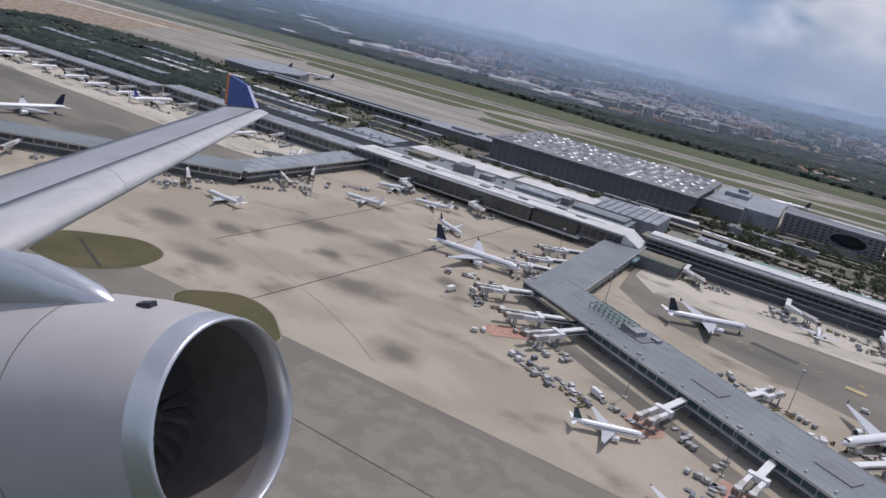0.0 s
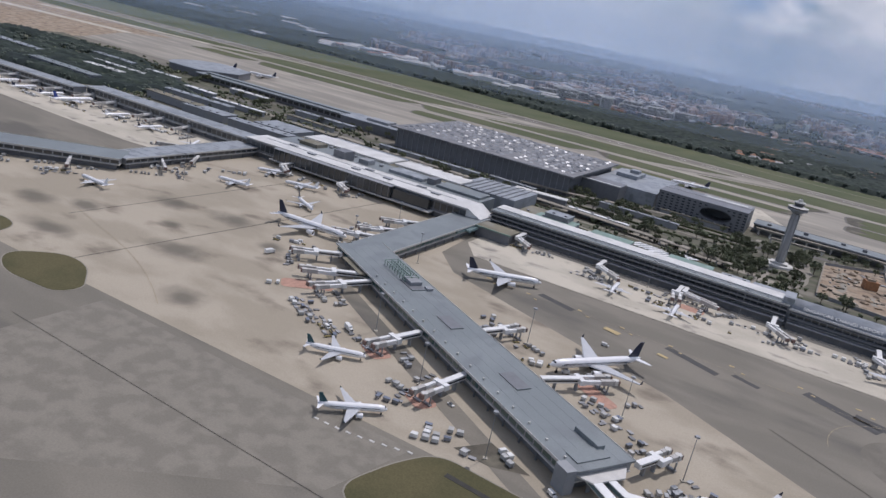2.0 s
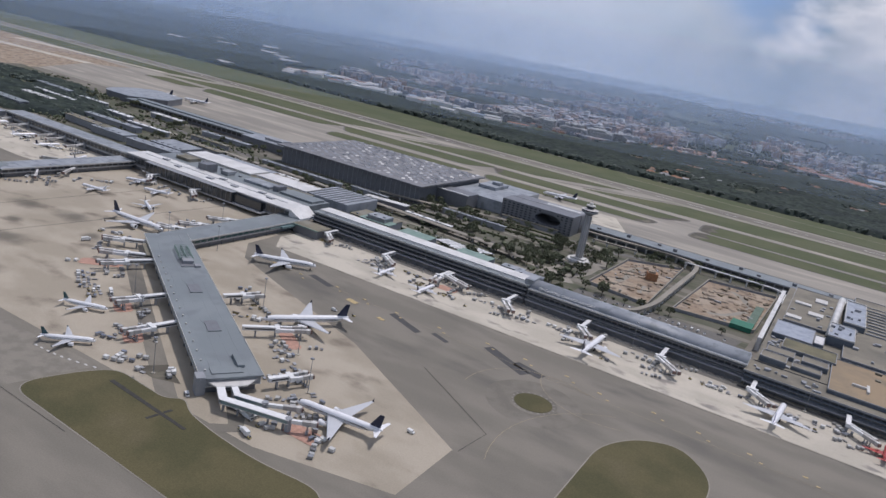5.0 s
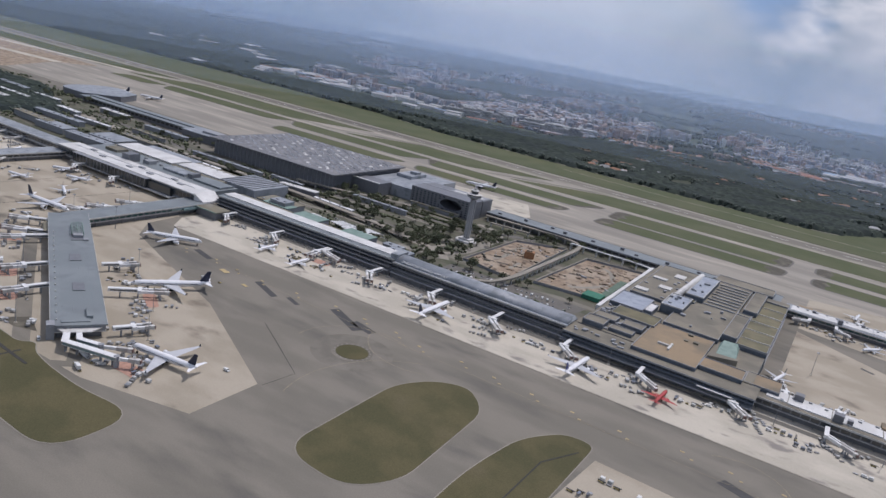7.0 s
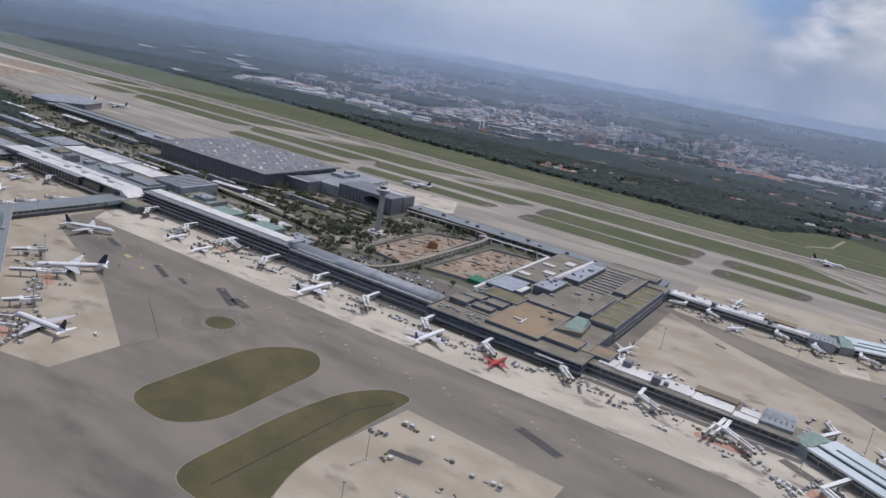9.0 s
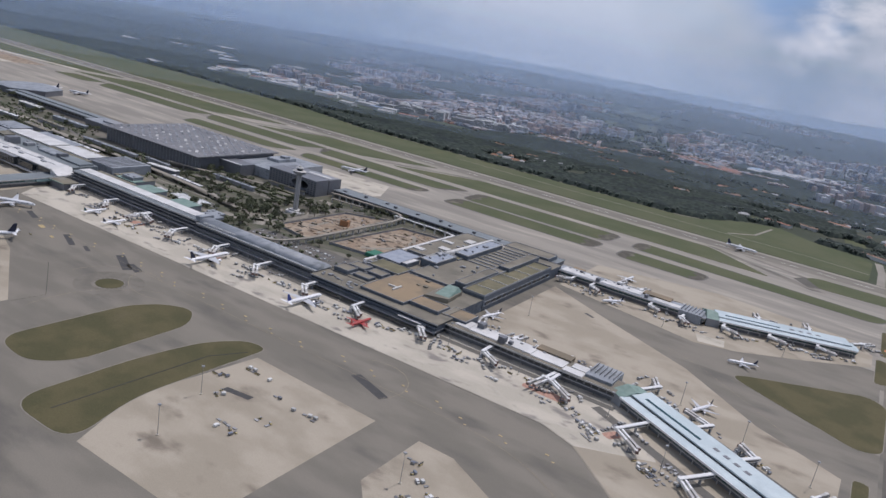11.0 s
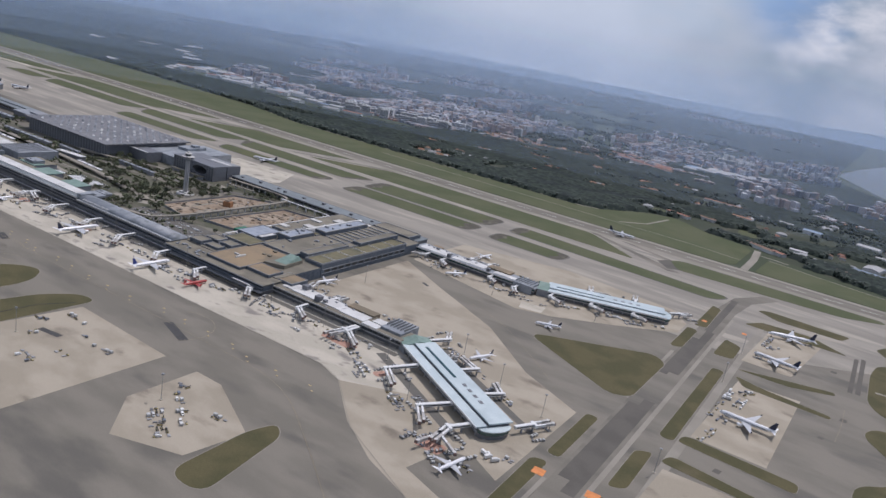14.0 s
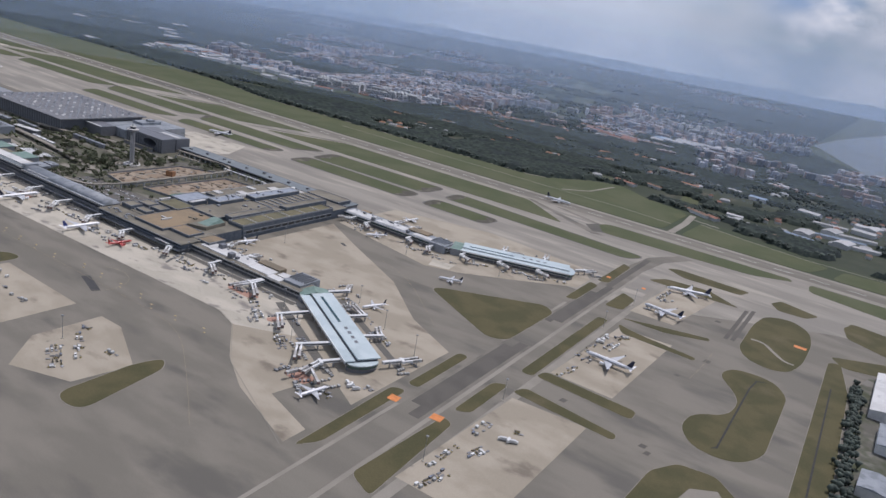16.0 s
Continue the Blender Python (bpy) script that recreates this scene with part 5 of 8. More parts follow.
def fin_panel(x, z, chord, height, sweep, tip_chord, th):
    bm = bmesh.new()
    rows = []
    for zz, xx, c, t in ((z, x, chord, th), (z + height, x - sweep, tip_chord, th * 0.6)):
        prof = ((0, 0), (0.12, 0.5), (0.5, 0.4), (1, 0.05), (0.5, -0.4), (0.12, -0.5))
        rows.append([bm.verts.new((xx - u * c, v * t, zz)) for u, v in prof])
    n = len(rows[0])
    for k in range(n):
        bm.faces.new((rows[0][k], rows[0][(k + 1) % n], rows[1][(k + 1) % n], rows[1][k]))
    bm.faces.new(rows[0])
    bm.faces.new(rows[1])
    bmesh.ops.recalc_face_normals(bm, faces=bm.faces[:])
    return bm


def nacelle(r, length):
    """A round engine pod with a hollow intake."""
    bm = bmesh.new()
    rings = ((0.62, 0.86), (0.98, 0.9), (1.0, 1.0), (0.86, 1.06), (0.4, 1.04), (-0.35, 0.86), (-0.9, 0.62))
    loops = []
    for x, k in rings:
        loops.append([bm.verts.new((x * length / 2, r * k * math.cos(2 * math.pi * i / 12), r * k * math.sin(2 * math.pi * i / 12))) for i in range(12)])
    for a, b in zip(loops, loops[1:]):
        for i in range(12):
            bm.faces.new((a[i], b[i], b[(i + 1) % 12], a[(i + 1) % 12]))
    bm.faces.new(loops[0])
    bm.faces.new(list(reversed(loops[-1])))
    bmesh.ops.recalc_face_normals(bm, faces=bm.faces[:])
    return bm


def airliner(L, R, span, fin_mat, body_mat, label, pod_mat=AC_WHITE, stripe=None, belly=None):
    """A twin-engined airliner on its wheels, nose towards +x, centred over its origin."""
    t = thing("airliner", label, "aircraft")
    h = 0.05 * L + R
    rings = [(0.5, -0.25, 0.02), (0.49, -0.2, 0.28), (0.47, -0.12, 0.55), (0.44, -0.04, 0.78), (0.40, 0, 0.94), (0.35, 0, 1), (0.1, 0, 1), (-0.2, 0, 1), (-0.3, 0.08, 0.93), (-0.38, 0.22, 0.74), (-0.45, 0.42, 0.46), (-0.49, 0.55, 0.22), (-0.5, 0.58, 0.08)]
    bm = bmesh.new()
    tube(bm, [(x * L, 0, h + dz * R, k * R, k * R) for x, dz, k in reversed(rings)], 14)
    body = part("fuselage", bm, body_mat, t, "", True)
    # cabin window lines and flight-deck glass sit just proud of the skin
    for s in (-1, 1):
        bm = boxes((-0.33 * L, 0.38 * L, s * R * 0.985 - 0.02, s * R * 0.985 + 0.02, h + 0.12 * R, h + 0.26 * R))
        part("window_line", bm, GLASS_DARK, body)
    if stripe:
        for s in (-1, 1):
            part("stripe", boxes((-0.36 * L, 0.4 * L, s * R * 0.98 - 0.02, s * R * 0.98 + 0.02, h - 0.1 * R, h + 0.02 * R)), stripe, body)
    part("flight_deck_glass", boxes((0.452 * L, 0.466 * L, -R * 0.5, R * 0.5, h + 0.36 * R, h + 0.6 * R)), GLASS_DARK, body)
    for s in (-1, 1):
        w = wing_panel((0.12 * L, s * R * 0.5, h - 0.45 * R), (-0.13 * L, s * span / 2, h + 0.35 * R), 0.2 * L, 0.032 * L, 0.022 * L, 0.006 * L)
        wing = part("wing", w, AC_GREY if body_mat is AC_WHITE else body_mat, t)
        tip = fin_panel(-0.135 * L, h + 0.35 * R, 0.026 * L, 0.035 * L, 0.02 * L, 0.008 * L, 0.004 * L)
        for v in tip.verts:
            v.co.y += s * span / 2
        part("winglet", tip, fin_mat, wing)
        pod = nacelle(0.036 * L if R / L > 0.05 else 0.03 * L, 0.1 * L)
        for v in pod.verts:
            v.co += Vector((0.085 * L, s * span * 0.165, h - 0.95 * R))
        eng = part("engine", pod, pod_mat, t, "", True)
        part("intake", pillar(0, 0, 0, 0.02, 0.026 * L if R / L > 0.05 else 0.022 * L), METAL_DARK, eng).matrix_basis = pose(0.12 * L, s * span * 0.165, h - 0.95 * R, 0, 90, 0)
        part("pylon", boxes((0.02 * L, 0.1 * L, s * span * 0.165 - 0.006 * L, s * span * 0.165 + 0.006 * L, h - 0.62 * R, h - 0.3 * R)), AC_GREY, eng)
        part("tailplane", wing_panel((-0.4 * L, s * R * 0.3, h + 0.42 * R), (-0.48 * L, s * span * 0.175, h + 0.62 * R), 0.085 * L, 0.03 * L, 0.01 * L, 0.004 * L), body_mat, t)
        part("main_gear", boxes((-0.03 * L, 0.02 * L, s * R * 0.9 - 0.01 * L, s * R * 0.9 + 0.01 * L, 0.08, 0.03 * L), (-0.006 * L, 0.006 * L, s * R * 0.9 - 0.004 * L, s * R * 0.9 + 0.004 * L, 0.02 * L, h - 0.4 * R)), TYRE, t)
    part("nose_gear", boxes((0.405 * L, 0.425 * L, -0.008 * L, 0.008 * L, 0.08, 0.022 * L), (0.411 * L, 0.418 * L, -0.004 * L, 0.004 * L, 0.02 * L, h - 0.6 * R)), TYRE, t)
    part("tail_fin", fin_panel(-0.345 * L, h + 0.75 * R, 0.125 * L, 0.15 * L, 0.1 * L, 0.05 * L, 0.012 * L), fin_mat, t, "coloured tail fin")
    return t


KIND = {
    "teal": airliner(15.8, 0.84, 14.6, AC_TEAL, AC_WHITE, "white narrow-body airliner with a dark teal tail fin"),
    "wide": airliner(27.5, 1.22, 25.8, AC_NAVY, AC_WHITE, "white wide-body airliner with a navy tail fin", stripe=AC_NAVY),
    "large": airliner(31.5, 1.32, 27.8, AC_NAVY, AC_WHITE, "large white airliner with a navy tail fin", stripe=AC_NAVY),
    "white": airliner(16.2, 0.84, 14.8, AC_WHITE, AC_WHITE, "plain white narrow-body airliner"),
    "pale": airliner(24.5, 1.15, 23.5, AC_BLUE, AC_WHITE, "white mid-size airliner with a blue tail fin"),
    "red": airliner(15.6, 0.84, 14.6, AC_RED, AC_RED, "red narrow-body airliner at the terminal", pod_mat=AC_RED),
    "navy": airliner(16.0, 0.84, 14.8, AC_NAVY, AC_WHITE, "white narrow-body airliner with a navy tail fin"),
}
PARKED = [
    ("teal", -20.5, 139.5, 26), ("teal", -1.5, 121, 40), ("large", -88, 211.5, 5), ("navy", -110, 234.5, -28), ("white", -146, 230, -170), ("navy", -152, 262, -150), ("wide", -15.5, 231.5, 31),
    ("large", 33, 190, -126), ("wide", 83, 146, -171), ("teal", 16.5, 264, 93), ("navy", 40, 261, 91), ("wide", 116.5, 266.5, 89), ("pale", 187, 266, 86), ("red", 221.5, 268.5, 86),
    ("navy", 375, 324, -112), ("white", 416, 227, 78), ("navy", 258, 337, -104), ("navy", 379, 401.5, -154), ("large", 502, 541, -158), ("wide", 500, 481, 172), ("wide", 501, 372, 178),
    ("white", 286, 490, 82), ("navy", 295, 430, -128), ("large", -286, 186, -98), ("wide", -12, 552, -165), ("large", -431, 500, -165), ("wide", -395, 515, -165), ("wide", 325, 703, 0),
    ("navy", -240, 264, 88), ("pale", -303, 264, 88), ("navy", -340, 259, 95), ("wide", -412, 255, 92), ("white", -167, 178, 178), ("navy", -321, 263, 92), ("white", -268, 266, 88), ("teal", -358, 260, 92), ("white", -382, 258, 92), ("navy", -205, 262, 120), ("white", -130, 256, -160),
]
used = set()
for kind, x, y, a in PARKED:
    ob = KIND[kind]
    if kind in used:
        ob = copy_thing(ob, at(x, y, ground_height(x, y) - 0.05, a))
    else:
        used.add(kind)
        ob.matrix_world = at(x, y, ground_height(x, y) - 0.05, a)

# ---------------------------------------------------------------- passenger bridges, masts, ground vehicles
BRIDGE_ROOF = material("bridge_tunnel_roof", (0.40, 0.385, 0.36), 0.6, var=0.15, scale=0.8)
CAB_RED = material("weathered_red_canopy", (0.19, 0.125, 0.105), 0.8, var=0.2)


def tunnel(t, x, y, ang, L, z, mat):
    """One telescopic tunnel of a bridge, from the node at x, y, with its cab and wheeled leg."""
    m = at(x, y, 0, ang)
    k = L * 0.5
    inner = part("inner_tunnel", boxes((0.0, k, -0.46, 0.46, z, z + 1.05), (0.2, k, -0.5, -0.46, z + 0.4, z + 0.75), (0.2, k, 0.46, 0.5, z + 0.4, z + 0.75)), mat, t)
    outer = part("outer_tunnel", boxes((k, L - 1.1, -0.58, 0.58, z - 0.1, z + 1.18)), BRIDGE_ROOF, t, "dull beige outer tunnel")
    bm = boxes((L - 1.2, L + 0.5, -0.76, 0.76, z - 0.12, z + 1.25))
    bmesh.ops.bevel(bm, geom=[e for e in bm.edges if abs(e.verts[0].co.z - e.verts[1].co.z) > 0.5], offset=0.35, segments=2, affect="EDGES")
    cab = part("cab", bm, WALL_PALE, t, "pale rounded cab")
    can = part("canopy", boxes((L + 0.45, L + 0.85, -0.66, 0.66, z - 0.08, z + 1.1)), CAB_RED, cab, "weathered red canopy")
    x1 = L * 0.72
    leg = part("leg", boxes((x1 - 0.18, x1 + 0.18, -1.0, -0.7, 0.3, z), (x1 - 0.18, x1 + 0.18, 0.7, 1.0, 0.3, z), (x1 - 0.4, x1 + 0.4, -1.2, 1.2, 0.06, 0.6)), STEEL, t)
    for ob in (inner, outer, cab, leg):
        ob.matrix_basis = m


def jet_bridge(ax, ay, ex, ey, z=2.6, twin=True, mat=None, bend=None):
    """A fixed white walkway from the building at a out to its head at bend, then one or two telescopic tunnels that end at e."""
    if bend is None:
        bend = (ax + (ex - ax) * 0.52, ay + (ey - ay) * 0.52)
    d, q = Vector((bend[0] - ax, bend[1] - ay)), Vector((ex - bend[0], ey - bend[1]))
    if not twin:
        d = q = Vector((ex - ax, ey - ay))
    ang = math.degrees(math.atan2(d.y, d.x))
    t = thing("boarding_bridge", "white boarding bridge with twin tunnels on wheeled legs" if twin else "white telescopic boarding bridge on a wheeled leg", "boarding bridge", at(ax, ay, 0, ang), "boarding bridges")
    mat = mat or WHITE_METAL
    if not twin:
        part("rotunda", pillar(0, 0, 0.05, z + 1.5, 0.95, 0.95, 12), WALL_GREY, t)
        tunnel(t, 0.3, 0, 0, d.length - 0.3, z, mat)
        return t
    k, lean = d.length, math.degrees(math.atan2(q.y, q.x)) - ang
    lean = (lean + 180) % 360 - 180
    walk_way = part("walkway", boxes((-0.6, k + 0.7, -0.75, 0.75, z, z + 1.3)), mat, t, "white fixed walkway")
    part("walkway_roof", boxes((-0.6, k + 0.8, -0.85, 0.85, z + 1.3, z + 1.4)), mat, walk_way)
    for s in (-1, 1):
        part("glass_strip", boxes((0.2, k - 0.4, s * 0.77 - 0.03, s * 0.77 + 0.03, z + 0.35, z + 0.85)), GLASS_DARK, walk_way)
    for u in (0.35, 0.95):
        part("column", boxes((k * u - 0.25, k * u + 0.25, -0.45, 0.45, 0.05, z)), WALL_GREY, t)
    gap = 2.1 if abs(lean) > 45 else 1.2
    side = 1 if lean > 0 else -1
    if abs(lean) <= 45:
        part("head", boxes((k - 0.75, k + 0.75, -2.1, 2.1, z - 0.05, z + 1.35)), mat, t, "white cross passage")
        starts = ((k + 0.6, -1.3), (k + 0.6, 1.3))
    else:
        starts = ((k, 0.6 * side), (k - gap, 0.6 * side))
    for (x, y), short in zip(starts, (1.0, 0.9)):
        tunnel(t, x, y, lean, max(q.length * short, 3.2), z, mat)
    return t


def gate_walkway(pts, w, z):
    """A fixed glazed gallery on columns along a bent line."""
    t = thing("gate_walkway", "white-roofed glazed walkway on columns at the pier end", "walkway", at(0, 0))
    for i, ((x0, y0), (x1, y1)) in enumerate(zip(pts, pts[1:])):
        L, m = math.hypot(x1 - x0, y1 - y0), at(x0, y0, 0.03 * i, math.degrees(math.atan2(y1 - y0, x1 - x0)))
        bits = [part("floor", boxes((-0.4, L + 0.4, -w / 2, w / 2, z, z + 0.2)), WALL_PALE, t),
                part("glass", boxes((0, L, -w / 2 + 0.05, w / 2 - 0.05, z + 0.2, z + 1.25)), GLASS_PALE, t, "pale green glazing"),
                part("roof", boxes((-0.5, L + 0.5, -w / 2 - 0.15, w / 2 + 0.15, z + 1.25, z + 1.45)), WHITE_METAL, t)]
        for k in range(int(L / 4.5) + 1):
            bits.append(part("column", boxes((4.5 * k + 0.2, 4.5 * k + 0.5, -0.5, 0.5, 0.05, z)), WALL_GREY, t))
        for ob in bits:
            ob.matrix_basis = m


gate_walkway([(50, 133), (57, 127.6), (76, 133)], 2.0, 2.5)
gate_walkway([(53.5, 135), (58, 132), (66, 134.5)], 1.6, 2.44)
BRIDGES = [
    ((-61, 194), (-73, 184)), ((-44, 186), (-60, 173)), ((-40, 182.5), (-49, 165)), ((-10, 163), (-15, 147)), ((10.5, 151), (7, 135)), ((2, 180), (8, 192)), ((26, 166), (40, 182)), ((57, 146), (62, 157)),
    ((76, 133), (82, 137)), ((66, 134.5), (74, 140)), ((-63, 256), (-77, 244)), ((-63, 238), (-76, 226)), ((-64, 222), (-78, 215)),
    ((-32, 288), (-24, 272)), ((5, 287), (15, 270)), ((39, 287), (52, 276)), ((37, 287), (38.5, 270)), ((72, 287), (79, 268)), ((107, 288), (113, 271)), ((141, 288), (150, 268)), ((176, 287), (184, 270)), ((209, 286), (218, 270)),
    ((246, 294), (253, 277)), ((280, 295), (290, 280)), ((314, 295), (311, 276)), ((316, 295), (327, 277)), ((361, 284), (353, 268)), ((392, 265), (384, 250)), ((407, 256), (402, 240)), ((402, 240), (414, 232)), ((402, 240), (399, 228)),
    ((348, 312), (353, 332)), ((378, 298), (370, 315)), ((398, 285), (400, 303)), ((422, 270), (431, 287)), ((282, 310), (285, 322)), ((264, 310), (260, 324)),
    ((276, 447), (283, 434)), ((315, 447), (322, 436)), ((336, 447), (341, 432)), ((359, 453), (368, 442)), ((384, 463), (394, 455)), ((410, 474), (420, 466)), ((376, 481), (370, 498)), ((405, 492), (399, 512)), ((428, 500), (438, 512)), ((262, 447), (254, 436)), ((286, 461), (288, 474)), ((300, 461), (304, 474)),
    ((-182, 244), (-172, 230)), ((-182, 222), (-168, 212)), ((-198, 190), (-184, 178)), ((-220, 172), (-208, 158)), ((-240, 156), (-230, 142)), ((-193, 250), (-206, 240)), ((-232, 283), (-228, 268)), ((-262, 283), (-258, 268)), ((-292, 283), (-288, 266)), ((-330, 276), (-327, 262)), ((-351, 275), (-347, 261)), ((-370, 274), (-367, 259)), ((-394, 273), (-391, 257)), ((-424, 271), (-420, 256)), ((-312, 283), (-309, 268)), ((-252, 283), (-248, 268)),
    ((-154, 277), (-146, 262)), ((-120, 277), (-112, 264)),
]
SINGLE = ((76, 133), (66, 134.5), (402, 240))
# where the fixed part of a bridge ends
BENDS = {(361, 284): (353, 268.5), (392, 265): (383, 251.5), (407, 256): (402, 247), (348, 312): (355, 325), (378, 298): (383, 306), (398, 285): (404, 293), (314, 295): (313, 287), (316, 295): (315.5, 286)}
ENDS = {(361, 284): (364, 258), (392, 265): (391, 241), (407, 256): (403, 234), (348, 312): (351, 333), (378, 298): (371, 312), (398, 285): (397, 300), (316, 295): (328, 276)}


def bend_of(ax, ay, ex, ey):
    """Bridges along the long fronts run straight out from the wall before they turn."""
    if (ax, ay) in BENDS:
        return BENDS[ax, ay]
    if 276 < ay < 300 and ay - ey > 10 or 440 < ay < 480 and ay - ey > 7:
        return (ax, ay - 0.5 * (ay - ey) - 0.5)
    return None

for a, e in BRIDGES:
    e = ENDS.get(a, e)
    jet_bridge(*a, *e, twin=a not in SINGLE and (Vector(e) - Vector(a)).length > 11 and a[0] > -180, bend=bend_of(*a, *e))


def mast(x, y, h=11.5):
    t = thing("light_mast", "tall grey floodlight mast with a ring of lamps", "light mast", at(x, y), "floodlight masts")
    part("pole", pillar(0, 0, 0, h, 0.13, 0.07, 8), STEEL, t)
    part("ring", pillar(0, 0, h, h + 0.18, 0.55, 0.55, 10), STEEL, t)
    for k in range(6):
        a = k * math.pi / 3
        part("lamp", boxes((0.5 * math.cos(a) - 0.14, 0.5 * math.cos(a) + 0.14, 0.5 * math.sin(a) - 0.14, 0.5 * math.sin(a) + 0.14, h - 0.25, h)), WALL_GREY, t)
    part("foot", boxes((-0.5, 0.5, -0.5, 0.5, 0, 0.35)), CONCRETE_LIGHT, t)
    return t


first = mast(2.5, 143.5)
for x, y in ((29, 127.5), (-22, 160), (-70, 214), (12, 190), (47, 170), (66, 153), (-45, 220), (-72, 248), (25, 283), (60, 283), (128, 284), (195, 284), (262, 286), (300, 286), (226, 168), (238, 140), (345, 282), (375, 256), (424, 294), (396, 306), (366, 322),
             (310, 178), (478, 290), (478, 222), (480, 420), (480, 480), (330, 420), (395, 440), (-160, 215), (-230, 130), (-210, 262), (-310, 255), (270, 360)):
    copy_thing(first, at(x, y, 0, (x * 7) % 60))

# small vehicles, one of each kind, then copies
VEH = {}


def vehicle(kind, name, label, category, pieces):
    bm = boxes(*pieces[0][1])
    for b in pieces[-1][1]:
        box(bm, *b, 1)
    t = tagged(mesh_object(name, bm, [pieces[0][2], pieces[-1][2]]), label, category)
    for pname, b, mat in pieces[1:-1]:
        part(pname, boxes(*b), mat, t)
    VEH[kind] = t


PAINT_Y = material("yellow_vehicle_paint", (0.40, 0.33, 0.15), 0.45, var=0.1, rand=0.2)
PAINT_B = material("blue_vehicle_paint", (0.14, 0.16, 0.2), 0.45, var=0.1, rand=0.3)
PAINT_W = material("white_vehicle_paint", (0.66, 0.66, 0.64), 0.45, var=0.1, rand=0.15)
PAINT_G = material("grey_vehicle_paint", (0.22, 0.22, 0.22), 0.5, var=0.1, rand=0.5)
CAN = material("container_metal", (0.50, 0.50, 0.48), 0.45, var=0.15, rand=0.35)


def wheels(x, y, r):
    return [(s * x - r, s * x + r, u * y - 0.07, u * y + 0.07, 0, 2 * r) for s in (-1, 1) for u in (-1, 1)]


def wheels_of(x, y, r):
    """The running gear, a few centimetres across from this height."""
    return [("running_gear", wheels(x, y, r), TYRE)]


vehicle("van", "service_van", "white airport service van on the apron", "van", [("body", [(-1.1, 0.55, -0.45, 0.45, 0.2, 1.05), (0.55, 1.1, -0.45, 0.45, 0.2, 0.62)], PAINT_W), ("windscreen", [(0.5, 0.62, -0.4, 0.4, 0.62, 1.0)], GLASS_DARK), *wheels_of(0.7, 0.42, 0.17)])
vehicle("truck", "catering_truck", "white box truck on the apron", "truck", [("box_body", [(-2.0, 0.9, -0.55, 0.55, 0.45, 1.75)], PAINT_W), ("cab", [(0.95, 1.8, -0.5, 0.5, 0.3, 1.25)], PAINT_W), ("windscreen", [(1.8, 1.83, -0.42, 0.42, 0.75, 1.15)], GLASS_DARK), ("chassis", [(-2.0, 1.7, -0.35, 0.35, 0.25, 0.45)], METAL_DARK), *wheels_of(1.25, 0.45, 0.22)])
vehicle("tug", "baggage_tug", "small yellow and dark baggage tug", "tug", [("body", [(-0.6, 0.6, -0.32, 0.32, 0.15, 0.5)], PAINT_Y), ("canopy", [(-0.5, 0.15, -0.32, 0.32, 0.85, 0.92)], PAINT_G), ("post", [(-0.5, -0.44, -0.3, 0.3, 0.5, 0.85)], METAL_DARK), *wheels_of(0.36, 0.28, 0.13)])
vehicle("dolly", "container_dolly", "flat grey container dolly", "dolly", [("deck", [(-0.85, 0.85, -0.5, 0.5, 0.22, 0.34), (0.85, 1.3, -0.04, 0.04, 0.22, 0.28)], PAINT_G), *wheels_of(0.55, 0.38, 0.1)])
vehicle("can", "cargo_container", "pale metal cargo container on a dolly", "container", [("container", [(-0.75, 0.75, -0.6, 0.6, 0.34, 1.15)], CAN), ("running_gear", [(-0.85, 0.85, -0.6, 0.6, 0.2, 0.32), *wheels(0.55, 0.42, 0.1)], PAINT_G)])
vehicle("cart", "baggage_cart", "dark covered baggage cart", "cart", [("body", [(-0.8, 0.8, -0.42, 0.42, 0.24, 0.95)], PAINT_G), ("roof", [(-0.85, 0.85, -0.46, 0.46, 0.95, 1.02)], PAINT_B), *wheels_of(0.5, 0.36, 0.12)])
vehicle("loader", "belt_loader", "yellow belt loader beside the stands", "loader", [("body", [(-1.2, 0.6, -0.35, 0.35, 0.2, 0.6)], PAINT_Y), ("belt", [(-1.3, 1.4, -0.2, 0.2, 0.62, 0.78)], METAL_DARK), *wheels_of(0.7, 0.3, 0.15)])
vehicle("car", "car", "small parked saloon car", "car", [("body", [(-0.95, 0.95, -0.4, 0.4, 0.15, 0.4)], PAINT_W), ("cabin", [(-0.5, 0.4, -0.36, 0.36, 0.4, 0.62)], GLASS_DARK), *wheels_of(0.58, 0.36, 0.14)])
vehicle("stairs", "boarding_stairs", "white mobile boarding stairs", "stairs", [("flight", [(-1.6 + 0.3 * i, -1.3 + 0.3 * i, -0.4, 0.4, 0.3 + 0.19 * i, 0.42 + 0.19 * i) for i in range(10)], PAINT_W), ("frame", [(-1.7, 1.6, -0.44, -0.38, 0.25, 0.6), (-1.7, 1.6, 0.38, 0.44, 0.25, 0.6), (1.2, 1.4, -0.4, 0.4, 0.3, 2.1)], STEEL), *wheels_of(1.0, 0.4, 0.17)])
VUSED = set()


def park(kind, x, y, a):
    z = ground_height(x, y)
    ob = VEH[kind]
    if kind in VUSED:
        copy_thing(ob, at(x, y, z, a))
    else:
        VUSED.add(kind)
        ob.matrix_world = at(x, y, z, a)


rng = random.Random(21)


